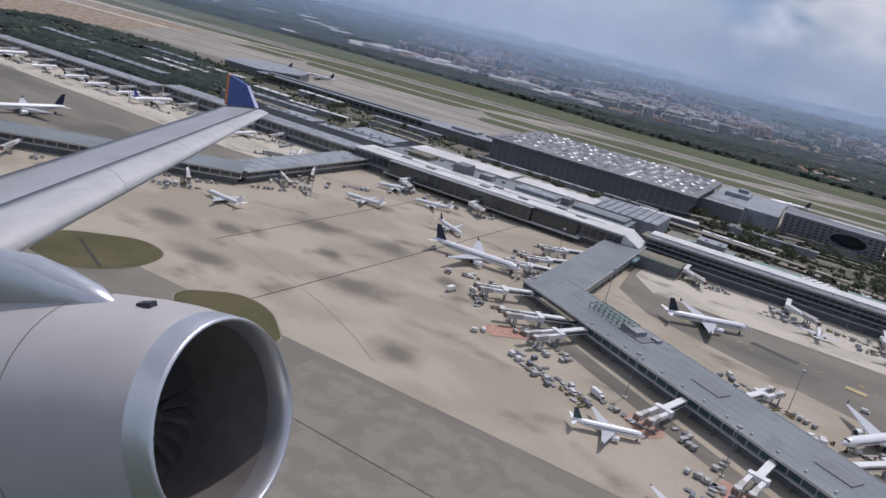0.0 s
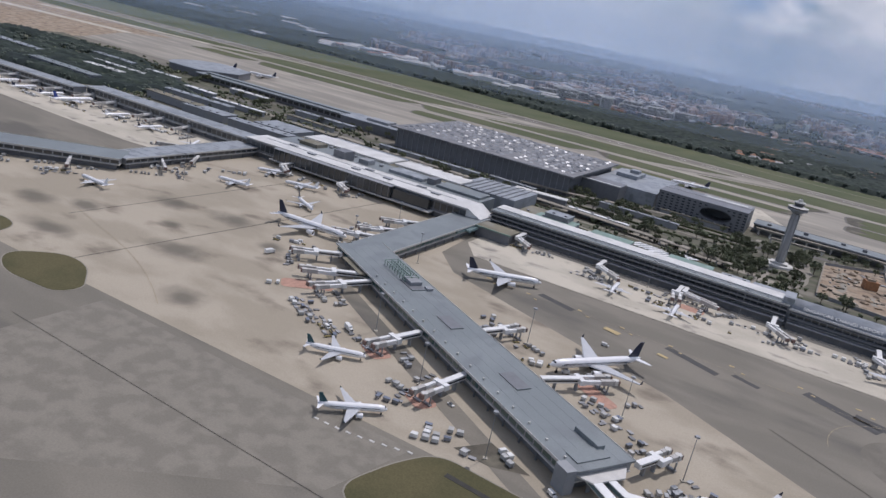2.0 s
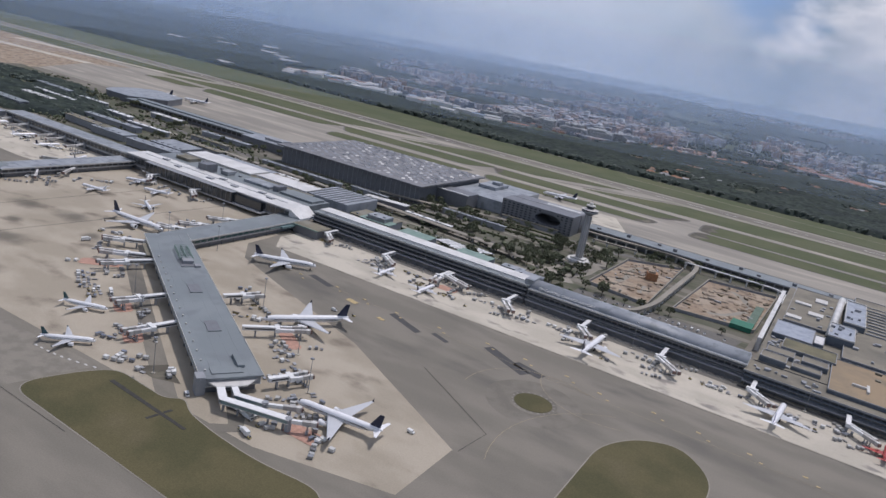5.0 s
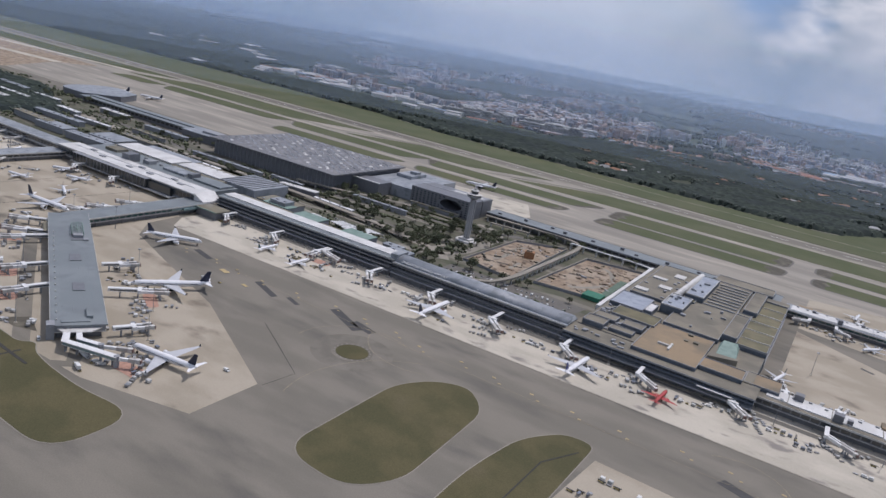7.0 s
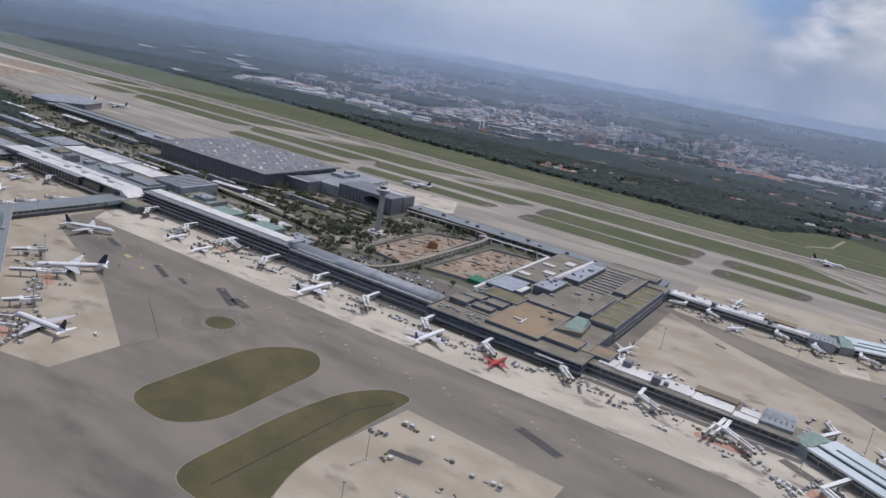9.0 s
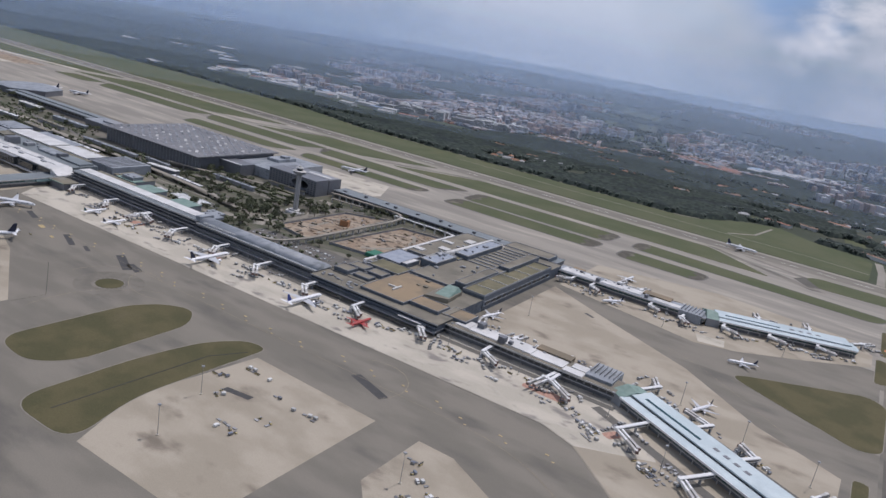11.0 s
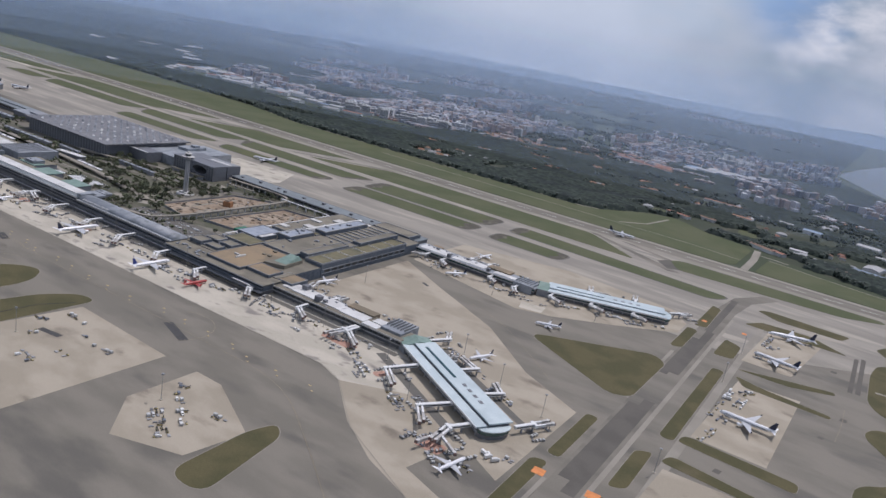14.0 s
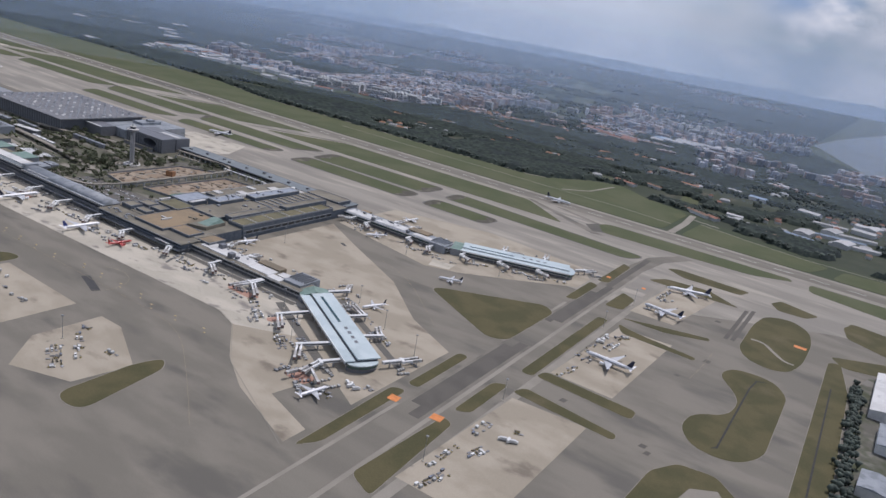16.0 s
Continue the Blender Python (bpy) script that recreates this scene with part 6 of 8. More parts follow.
def cluster(x, y, a, cols, rows, kinds, gap=(2.4, 1.7), fill=0.6, jitter=0.25):
    c, s = math.cos(radians(a)), math.sin(radians(a))
    for i in range(cols):
        for j in range(rows):
            if rng.random() < fill:
                u, v = (i - cols / 2) * gap[0] + rng.uniform(-jitter, jitter), (j - rows / 2) * gap[1] + rng.uniform(-jitter, jitter)
                park(rng.choice(kinds), x + c * u - s * v, y + s * u + c * v, a + rng.choice((0, 0, 90, 180)) + rng.uniform(-8, 8))


DOL = ("dolly", "dolly", "dolly", "can", "cart")
MIX = ("dolly", "can", "tug", "van", "cart", "loader", "dolly")
CLUSTERS = [
    (-41, 155, -32, 7, 4, DOL), (-29, 150, -32, 4, 3, MIX), (-66, 180, 40, 4, 2, MIX), (-83, 197, 20, 5, 3, MIX), (-60, 164, 30, 3, 2, MIX), (2, 133, 10, 3, 2, ("can", "cart", "dolly")), (18, 128.5, 20, 5, 4, ("can", "can", "can", "cart")), (27, 127, 0, 2, 2, DOL),
    (33, 131.5, -27, 6, 2, ("can", "can", "van"), (2.2, 1.6)), (0, 195, -35, 4, 3, DOL), (12, 187, -35, 2, 3, MIX), (20, 180.5, 20, 8, 2, MIX), (45, 167, -32, 3, 4, DOL), (51, 162, -30, 5, 4, DOL), (40, 172, 0, 3, 2, MIX), (66, 131, -12, 7, 2, ("truck", "van", "can", "tug")), (72, 124, -14, 6, 1, ("truck", "van", "tug")), (74, 152, 0, 3, 1, DOL), (88, 136, 0, 4, 2, MIX),
    (-28, 278, 0, 4, 2, MIX), (4, 273, 10, 6, 4, ("car", "dolly", "can")), (26, 276, 0, 5, 2, MIX), (34, 268, 0, 4, 3, MIX), (50, 266, 0, 4, 2, MIX), (66, 275, 0, 6, 3, ("car", "can", "dolly")), (86, 272, 0, 4, 2, MIX), (100, 276, 0, 7, 3, DOL), (122, 262, 0, 4, 1, MIX), (135, 278, 0, 6, 3, ("can", "can", "dolly")), (152, 274, 0, 4, 2, MIX),
    (165, 276, 0, 5, 3, MIX), (178, 276, 0, 4, 2, MIX), (196, 270, 0, 5, 2, MIX), (205, 277, 0, 7, 3, DOL), (232, 276, 0, 5, 3, MIX), (242, 282, 0, 5, 2, ("car", "van", "can")), (266, 282, 0, 6, 3, MIX), (276, 276, 0, 4, 2, DOL), (294, 272, 0, 4, 1, MIX), (303, 285, 0, 5, 2, MIX), (332, 274, -30, 5, 3, MIX), (343, 265, -30, 5, 4, MIX), (348, 258, -30, 4, 3, DOL),
    (371, 254, -32, 5, 4, MIX), (377, 249, -32, 3, 3, DOL), (425, 245, -30, 3, 2, ("truck", "van")), (420, 232, 0, 4, 3, MIX), (432, 250, 0, 3, 2, DOL), (386, 308, -32, 4, 2, MIX), (408, 294, -32, 4, 2, MIX), (362, 318, -32, 4, 3, MIX), (366, 308, -32, 3, 2, DOL), (300, 322, 0, 6, 3, MIX), (318, 326, -20, 6, 3, DOL), (290, 330, 0, 3, 2, MIX),
    (268, 440, 0, 7, 3, MIX), (292, 440, 0, 6, 3, DOL), (326, 432, 0, 5, 2, MIX), (350, 434, 20, 4, 2, MIX), (376, 450, 22, 5, 2, MIX), (402, 462, 22, 5, 2, MIX), (428, 474, 22, 4, 3, MIX), (330, 476, 0, 5, 2, MIX), (296, 476, 0, 5, 2, MIX), (400, 506, 22, 4, 2, MIX),
    (222, 184, 0, 4, 2, MIX), (230, 176, 60, 3, 3, MIX), (246, 188, 0, 3, 1, DOL), (256, 172, 0, 3, 2, MIX), (318, 182, -30, 7, 2, MIX), (326, 176, -30, 6, 2, ("can", "van", "tug")), (308, 192, 0, 3, 2, MIX), (336, 186, 0, 3, 2, MIX),
    (487, 216, 80, 7, 3, MIX), (490, 244, 80, 5, 3, MIX), (498, 262, 20, 4, 1, ("truck", "truck")), (500, 272, 20, 4, 2, MIX), (487, 346, 85, 8, 3, MIX), (490, 372, 85, 6, 3, DOL), (493, 398, 85, 6, 3, MIX), (494, 416, 60, 4, 3, MIX), (489, 486, 85, 5, 3, MIX), (494, 512, 60, 5, 3, MIX), (490, 528, 85, 4, 2, DOL),
    (484, 380, 86, 10, 2, MIX), (489, 520, 85, 9, 2, MIX), (481, 232, 86, 9, 2, MIX), (482, 262, 86, 6, 3, DOL), (486, 404, 86, 6, 2, ("truck", "van", "can")), (324, 167, -30, 9, 4, MIX), (250, 160, 0, 5, 3, MIX), (262, 186, 10, 5, 2, DOL), (230, 196, 0, 6, 2, MIX), (-236, 268, 0, 6, 2, MIX), (-262, 262, 0, 6, 2, MIX), (-290, 258, 0, 8, 2, MIX), (-328, 254, 0, 8, 2, MIX), (-364, 252, 0, 8, 2, MIX), (-398, 252, 0, 6, 2, MIX), (-200, 268, 0, 6, 2, MIX), (-176, 220, 40, 5, 3, MIX), (-160, 246, 40, 5, 2, DOL), (-186, 178, 40, 6, 3, MIX), (-210, 158, 40, 6, 2, MIX), (-150, 268, 0, 7, 2, MIX), (-130, 270, 0, 5, 1, MIX), (-82, 240, 60, 3, 3, MIX), (-84, 222, 20, 5, 3, MIX),
]
for row in CLUSTERS:
    cluster(*row)
for k, x, y, a in (("truck", -80, 180.5, 80), ("van", -76, 187, 10), ("truck", -27, 154, -30), ("car", 13, 141, -20), ("van", 45, 126, -30), ("stairs", 26, 184, -40), ("stairs", 30, 180, -40), ("van", 100, 158, 0), ("van", 30, 210, 0), ("tug", 38, 212, 0), ("tug", 60, 262, 0), ("van", 330, 288, 0), ("van", 360, 276, -30)):
    park(k, x, y, a)

# the many dollies, containers and carts in rows round the stands
def equipment(name, spots, seed):
    """Small ramp gear in short rows: flat dollies, boxed containers and covered carts, one mesh."""
    r = random.Random(seed)
    bm = bmesh.new()

    def unit(m, bits):
        for x0, x1, y0, y1, z0, z1, mi in bits:
            for v in box(bm, x0, x1, y0, y1, z0, z1, mi):
                v.co = m @ v.co

    for x, y, a, n in spots:
        kind = r.random()
        for k in range(n):
            u = (k - n / 2) * r.uniform(1.5, 2.0)
            px, py = x + math.cos(a) * u + r.uniform(-0.3, 0.3), y + math.sin(a) * u + r.uniform(-0.3, 0.3)
            m = at(px, py, ground_height(px, py), math.degrees(a) + 90 + r.uniform(-14, 14))
            gear = (-0.6, 0.6, -0.38, 0.38, 0.05, 0.24, 2)
            pick = r.random() * 0.5 + kind * 0.5
            if pick < 0.45:
                unit(m, (gear, (-0.8, 0.8, -0.48, 0.48, 0.24, 0.36, 2 if r.random() < 0.6 else 1), (0.8, 1.2, -0.04, 0.04, 0.2, 0.26, 2)))
            elif pick < 0.72:
                unit(m, (gear, (-0.7, 0.7, -0.52, 0.52, 0.3, r.uniform(0.9, 1.15), r.choice((0, 0, 1)))))
            else:
                unit(m, (gear, (-0.75, 0.75, -0.4, 0.4, 0.24, 0.8, 1), (-0.8, 0.8, -0.44, 0.44, 0.82, 0.9, r.choice((0, 2)))))
    tagged(mesh_object(name, bm, [CAN, STEEL, PAINT_G]), "rows of grey dollies, pale containers and baggage carts on the stands", "ramp equipment", "", "stuff")


rng = random.Random(55)
gear_spots = []
for (ax, ay), (ex, ey) in BRIDGES:
    d = math.atan2(ey - ay, ex - ax)
    for k in range(4):
        w, along = rng.choice((-1, 1)) * rng.uniform(3.5, 9.5), rng.uniform(0.35, 1.15)
        x, y = ax + (ex - ax) * along - math.sin(d) * w, ay + (ey - ay) * along + math.cos(d) * w
        if ground_height(x, y) > 0.03:
            gear_spots.append((x, y, rng.choice((d, d + 1.57)) + rng.uniform(-0.2, 0.2), rng.randrange(2, 7)))
equipment("ramp_equipment", gear_spots, 6)

# ---------------------------------------------------------------- between the terminals: roofs, roads, building site, trees
BARK = material("tree_bark", (0.09, 0.07, 0.05), 0.9, var=0.2)
LEAF = material("tree_leaves", (0.125, 0.138, 0.08), 0.8, var=0.3, scale=0.4, fine=1.5, rand=0.3)
LEAF_FAR = material("wood_leaves", (0.062, 0.078, 0.062), 0.9, var=0.25, scale=0.02, fine=0.5, rand=0.35, island=True)
setting("landside", sheet([(-180, 336), (165, 304), (172, 460), (-54, 460), (-54, 398), (-177, 398), (-300, 420), (-600, 460), (-600, 300), (-190, 300)], 0.2), mixed("landside_ground", (0.125, 0.118, 0.09), (0.082, 0.088, 0.055), 0.1, lo=0.42, hi=0.58, c=(0.20, 0.185, 0.15), cscale=0.05, clo=0.54, chi=0.64, stretch=(0.4, 1.6, 1)), "landside ground of planting beds and paving", "ground")
for pts, w in (([(-560, 392), (-300, 384), (-180, 372), (-60, 372), (70, 352), (84, 330)], 7), ([(-560, 410), (-300, 396), (-180, 386), (-60, 390), (40, 414), (62, 420), (80, 436), (160, 448)], 6), ([(-40, 350), (60, 338), (78, 360), (76, 420), (60, 436), (-10, 430)], 5), ([(-180, 348), (-40, 344), (60, 328), (76, 316)], 5), ([(76, 312), (165, 316)], 6), ([(-400, 430), (-300, 425), (-190, 415)], 6)):
    setting("road", strip(rounded(pts, 18, 5)[6:-6], w, 0.26), SHOULDER if w != 6 else ROAD, "worn access road between the terminals", "road")
rw = thing("elevated_road", "elevated concrete road with parapets on columns", "road", at(0, 0), "", "structure")
for k, (pts, w, z) in enumerate((([(-300, 378), (-180, 366), (-60, 364), (30, 356), (66, 344)], 4.5, 3.0), ([(-178, 392), (-60, 394), (-10, 416), (40, 424)], 4.0, 3.4))):
    pl = rounded(pts, 20, 5)[6:-6]
    bm = strip(pl, w, z)
    strip(pl, w + 0.5, z - 0.45, bm)
    part("deck", bm, SHOULDER, rw)
    for i in range(0, len(pl), 2):
        x, y = pl[i]
        part("column", boxes((x - 0.4, x + 0.4, y - 0.4, y + 0.4, 0.2, z - 0.4)), WALL_PALE, rw)

fl = [("flat_roof", "olive flat-roofed annex behind the concourse", ROOF_OLIVE, b) for b in ((-56, -14, 305, 316, 0, 5.6), (8, 23, 305, 316, 0, 5.4), (44, 72, 305, 312, 0, 5.8), (-50, -24, 322, 338, 0, 4.6), (76, 165, 305.5, 311, 0, 4.2))]
fl += [("green_roofed_annex", "green flat-roofed annex behind the concourse", ROOF_GREEN, b) for b in ((-12, 7, 306, 324, 0, 6.0), (24, 43, 307, 323, 0, 6.0), (-40, -20, 317, 326, 0, 5.8))]
fl += [("low_building", "low grey building beside the access road", ROOF_MID, b) for b in ((-36, -24, 319, 328, 5.6, 8), (46, 58, 324, 330, 0, 3.4), (-90, -58, 328, 360, 0, 6), (60, 74, 306, 314, 5.8, 7.6), (-230, -200, 330, 350, 0, 5), (-280, -245, 320, 332, 0, 5))]
for name, label, mat, b in fl:
    x0, x1, y0, y1, z0, z1 = b
    t = thing(name, label, "building", at(0, 0))
    part("wall", boxes((x0 + 0.2, x1 - 0.2, y0 + 0.2, y1 - 0.2, z0, z1 - 0.4)), WALL_GREY, t)
    part("roof", boxes((x0, x1, y0, y1, z1 - 0.4, z1)), mat, t)
    for k in range(int((x1 - x0) / 6)):
        part("roof_vent", boxes((x0 + 3 + 6 * k, x0 + 4.3 + 6 * k, y0 + 2, y0 + 3.2, z1, z1 + 0.6)), STEEL, t)
lw = thing("long_wall_building", "long dark building with a white roof edge", "building", at(-72, 366, 0, 8))
part("wall", boxes((0, 29, 0, 5, 0, 4.4)), WALL_DARK, lw)
part("roof", boxes((-0.3, 29.3, -0.3, 5.3, 4.4, 4.8)), ROOF_WHITE, lw)
for x0, y0, n, a in ((-16, 326, 4, 60), (3, 330, 5, 60), (14, 327, 6, 50), (20, 333, 4, 50)):
    for k in range(n):
        t = thing("canopy", "white slatted car canopy in the forecourt", "canopy", at(x0 + 2.6 * k, y0 - 0.4 * k, 0, a), "white canopies")
        part("roof", boxes((0, 9, -0.8, 0.8, 3.0, 3.25)), WHITE_METAL, t)
        part("post", boxes((1, 1.2, -0.1, 0.1, 0.2, 3.0)), STEEL, t)
        part("post", boxes((7.8, 8.0, -0.1, 0.1, 0.2, 3.0)), STEEL, t)

# long lanes, hedge beds and car rows that run with the access roads
HEDGE = mixed("hedge_bed", (0.06, 0.07, 0.036), (0.09, 0.095, 0.05), 0.25, rough=0.95, grain=0.3)
rng = random.Random(19)
for k in range(30):
    y = 338 + 3.2 * k
    x0 = rng.uniform(-176, -40) if y < 398 else rng.uniform(-40, 20)
    L = rng.uniform(40, 110)
    x1 = min(x0 + L, 50)
    if x1 - x0 < 14 or (x0 < -54 and y > 392):
        continue
    run = [(x, y + 5.0 * math.sin(x * 0.012 + 0.6) - 0.05 * (x + 60)) for x in np.linspace(x0, x1, 9).tolist()]
    if k % 3:
        setting("lane", strip(run, rng.uniform(1.2, 2.6), 0.24 + 0.004 * (k % 4)), (SHOULDER, ROAD, RING_WORN)[rng.randrange(3)], "narrow paved lane between planting beds", "road")
    else:
        bm = bmesh.new()
        rows = []
        for x, y2 in run:
            rows.append([bm.verts.new((x + rng.uniform(-0.6, 0.6), y2 + v * 0.9, z + rng.uniform(-0.1, 0.1))) for v, z in ((-1, 0.1), (-0.8, 1.1), (0.8, 1.1), (1, 0.1))])
        for p, q in zip(rows, rows[1:]):
            for i in range(3):
                bm.faces.new((p[i], q[i], q[i + 1], p[i + 1]))
        bm.faces.new(rows[0])
        bm.faces.new(list(reversed(rows[-1])))
        tagged(mesh_object("hedge", bm, HEDGE), "long clipped green hedge beside the access lanes", "hedge")

# building site: two earth pits inside hoardings
PITS = ([(84, 352), (85, 422), (114, 440), (117, 346)], [(128, 354), (131, 432), (168, 440), (166, 360)])
for pts in PITS:
    setting("site_earth", sheet(pts, 0.4), EARTH, "bare orange earth of a building site", "earth")
    for a, b in zip(pts, (*pts[1:], pts[0])):
        a, b = Vector(a), Vector(b)
        d = b - a
        t = thing("hoarding", "grey retaining wall round the building site", "wall", at(a.x, a.y, 0.2, math.degrees(math.atan2(d.y, d.x))))
        part("panel", boxes((0, d.length, -0.22, 0.22, 0, 1.5)), WALL_GREY, t)
        part("coping", boxes((0, d.length, -0.32, 0.32, 1.5, 1.65)), SHOULDER, t)
rng = random.Random(8)
for k in range(150):
    pts = PITS[k % 2]
    u, v = rng.random(), rng.random()
    a, b, c, d = (Vector(p) for p in pts)
    p = (a * (1 - u) + d * u) * (1 - v) + (b * (1 - u) + c * u) * v
    p = p * 0.9 + Vector((sum(q[0] for q in pts) / 4, sum(q[1] for q in pts) / 4)) * 0.1
    s = rng.uniform(0.4, 2.2)
    bm = bmesh.new()
    kind = rng.random()
    if kind < 0.5:
        bmesh.ops.create_icosphere(bm, subdivisions=2, radius=s)
        for w in bm.verts:
            w.co.z = max(w.co.z * 0.45, -0.05)
            w.co += Vector((rng.uniform(-0.12, 0.12), rng.uniform(-0.12, 0.12), rng.uniform(0, 0.15))) * s
        ob = mesh_object("earth_heap", bm, EARTH)
        tagged(ob, "heap of orange earth on the site", "earth heap")
    else:
        box(bm, -s, s, -s * 0.35, s * 0.35, 0, rng.uniform(0.3, 1.0))
        ob = mesh_object("material_stack", bm, rng.choice((SHOULDER, STEEL, ROOF_BROWN, EARTH, EARTH_DARK)))
        tagged(ob, "stack of building material on bare earth", "material stack")
    ob.matrix_world = at(p.x, p.y, 0.4, rng.uniform(0, 180))
for pts, w, mat in (([(88, 356), (96, 380), (92, 408), (104, 432)], 3.0, SHOULDER), ([(112, 352), (106, 372), (110, 392)], 2.4, SHOULDER), ([(134, 364), (150, 372), (160, 396), (152, 420), (138, 430)], 3.2, SHOULDER), ([(90, 366), (112, 372)], 1.6, DRAIN), ([(90, 398), (100, 402)], 2.2, DRAIN), ([(134, 392), (148, 398)], 1.8, DRAIN), ([(136, 412), (146, 416)], 1.6, DRAIN)):
    setting("site_track", strip(rounded(pts, 8, 4)[5:-5] if len(pts) > 2 else pts, w, 0.46), mat, "worn track across the building site", "earth")
st = thing("site_shed", "orange scaffold tower on the building site", "scaffold", at(106, 396, 0.4, 20))
part("frame", boxes((-3, 3, -2.4, 2.4, 0, 4.2)), material("rusty_scaffold", (0.30, 0.15, 0.07), 0.8, var=0.3, scale=0.9), st)
part("top", boxes((-2.2, 1.4, -1.6, 1.6, 4.2, 5.2)), EARTH, st)
NET = material("green_netting", (0.03, 0.16, 0.10), 0.8, var=0.2)
gs = thing("site_cover", "green sheeted shed on the building site", "shed", at(160, 362, 0.4, 0))
part("cover", boxes((-5, 5, -5, 5, 0, 2.2)), NET, gs)
part("strip", boxes((1, 5, 6, 46, 0, 0.8)), material("dull_green_sheet", (0.10, 0.15, 0.11), 0.85, var=0.2), gs)


def viaduct(pts, w, z, label, mat, every=2, deck=0.8):
    pl = rounded(pts, 14, 7)[8:-8]
    t = thing("viaduct", label, "viaduct", at(0, 0))
    bm = bmesh.new()
    lo, hi = [], []
    for i, p in enumerate(pl):
        p = Vector(p)
        d = (Vector(pl[min(i + 1, len(pl) - 1)]) - Vector(pl[max(i - 1, 0)])).normalized()
        q = Vector((-d.y, d.x)) * w / 2
        lo.append([bm.verts.new((*(p + q), z - deck)), bm.verts.new((*(p + q), z)), bm.verts.new((*(p - q), z)), bm.verts.new((*(p - q), z - deck))])
    for a, b in zip(lo, lo[1:]):
        for k in range(4):
            bm.faces.new((a[k], b[k], b[(k + 1) % 4], a[(k + 1) % 4]))
    bmesh.ops.recalc_face_normals(bm, faces=bm.faces[:])
    part("deck", bm, mat, t)
    run = 0.0
    for a, b in zip(pl, pl[1:]):
        d = (Vector(b) - Vector(a)).length
        while run < d:
            p = Vector(a).lerp(Vector(b), run / d)
            part("pier", boxes((p.x - 0.45, p.x + 0.45, p.y - 0.45, p.y + 0.45, 0.2, z - deck), (p.x - 1.1, p.x + 1.1, p.y - 0.5, p.y + 0.5, z - deck - 0.5, z - deck)), WALL_PALE, t)
            run += every
        run -= d
    return t


viaduct([(70, 312), (100, 313), (116, 318), (121.5, 340), (122.5, 432), (120, 450), (104, 456), (60, 452), (20, 450)], 2.6, 4.4, "curved concrete train viaduct on piers", SHOULDER, 6.5)
viaduct([(92, 446), (128, 446), (160, 447), (171, 444), (172.5, 425), (171, 335)], 1.3, 4.6, "slim white guideway on piers", WHITE_METAL, 9, 0.5)
viaduct([(40, 440), (70, 442), (100, 448)], 2.0, 3.0, "low concrete ramp on piers", SHOULDER, 9)

TREE_KIND = []
rng = random.Random(5)


def tree(seed, h):
    """A small broad tree: tapered trunk, a few limbs and a crown of leafy clumps with gaps."""
    r = random.Random(seed)
    bm = pillar(0, 0, 0, h * 0.5, h * 0.035, h * 0.02, 6)
    for k in range(5):
        a = r.uniform(0, 6.28)
        d = Vector((math.cos(a), math.sin(a), 1.1)).normalized()
        p0, p1 = Vector((0, 0, h * 0.3)), Vector((0, 0, h * 0.3)) + d * h * 0.42
        for s in (Vector((0.02, 0, 0)), Vector((0, 0.02, 0))):
            bm.faces.new([bm.verts.new(c) for c in (p0 - s * h, p0 + s * h, p1 + s * h * 0.4, p1 - s * h * 0.4)])
    t = tagged(mesh_object("tree", bm, BARK), "small broad-leaved tree with a dense green crown", "tree")
    verts, faces = [], []
    for k in range(150):
        a, el = r.uniform(0, 6.28), r.uniform(-0.45, 1.0)
        rad = h * r.uniform(0.2, 0.44)
        c = Vector((math.cos(a) * math.cos(el) * rad, math.sin(a) * math.cos(el) * rad, h * 0.62 + math.sin(el) * rad * 0.8))
        for j in range(2):
            n = Vector((r.gauss(0, 1), r.gauss(0, 1), r.gauss(0.6, 0.8))).normalized()
            u = n.orthogonal().normalized() * h * r.uniform(0.05, 0.1)
            v = n.cross(u)
            b = len(verts)
            verts += [c + u, c + v * 0.7, c - u, c - v * 0.7]
            faces.append((b, b + 1, b + 2, b + 3))
    me = bpy.data.meshes.new("crown")
    me.from_pydata(verts, [], faces)
    me.materials.append(LEAF)
    ob = new("crown", me)
    ob.parent = t
    return t


def scatter_trees(spots):
    first = {}
    for x, y, s in spots:
        k = rng.randrange(4)
        if k not in first:
            first[k] = tree(k, 4.2 + 0.5 * k)
            first[k].matrix_world = at(x, y, 0.15, rng.uniform(0, 360)) @ Matrix.Scale(s, 4)
        else:
            o = copy_thing(first[k], at(x, y, 0.15, rng.uniform(0, 360)))
            o.scale = (s, s, s)


spots = []
ZONES = ((60, 80, 392, 432, 10), (-16, 60, 352, 372, 20), (84, 160, 338, 344, 8), (20, 44, 322, 338, 6), (-180, -60, 362, 371, 24), (-60, 40, 374, 388, 26), (-50, 60, 394, 412, 26), (0, 62, 416, 428, 14), (42, 60, 346, 392, 36), (62, 80, 318, 346, 20), (68, 82, 360, 420, 20), (44, 58, 396, 410, 10), (-60, -8, 398, 420, 20), (90, 160, 446, 454, 16), (-300, -180, 392, 415, 26), (-420, -300, 400, 426, 20), (-300, -190, 352, 370, 18), (85, 110, 424, 445, 8))
for x0, x1, y0, y1, n in ZONES:
    for k in range(n):
        x, y = rng.uniform(x0, x1), rng.uniform(y0, y1)
        if abs(x - 65) < 8 and abs(y - 389) < 8:
            continue
        spots.append((x, y, rng.uniform(0.6, 1.25)))
scatter_trees(spots)


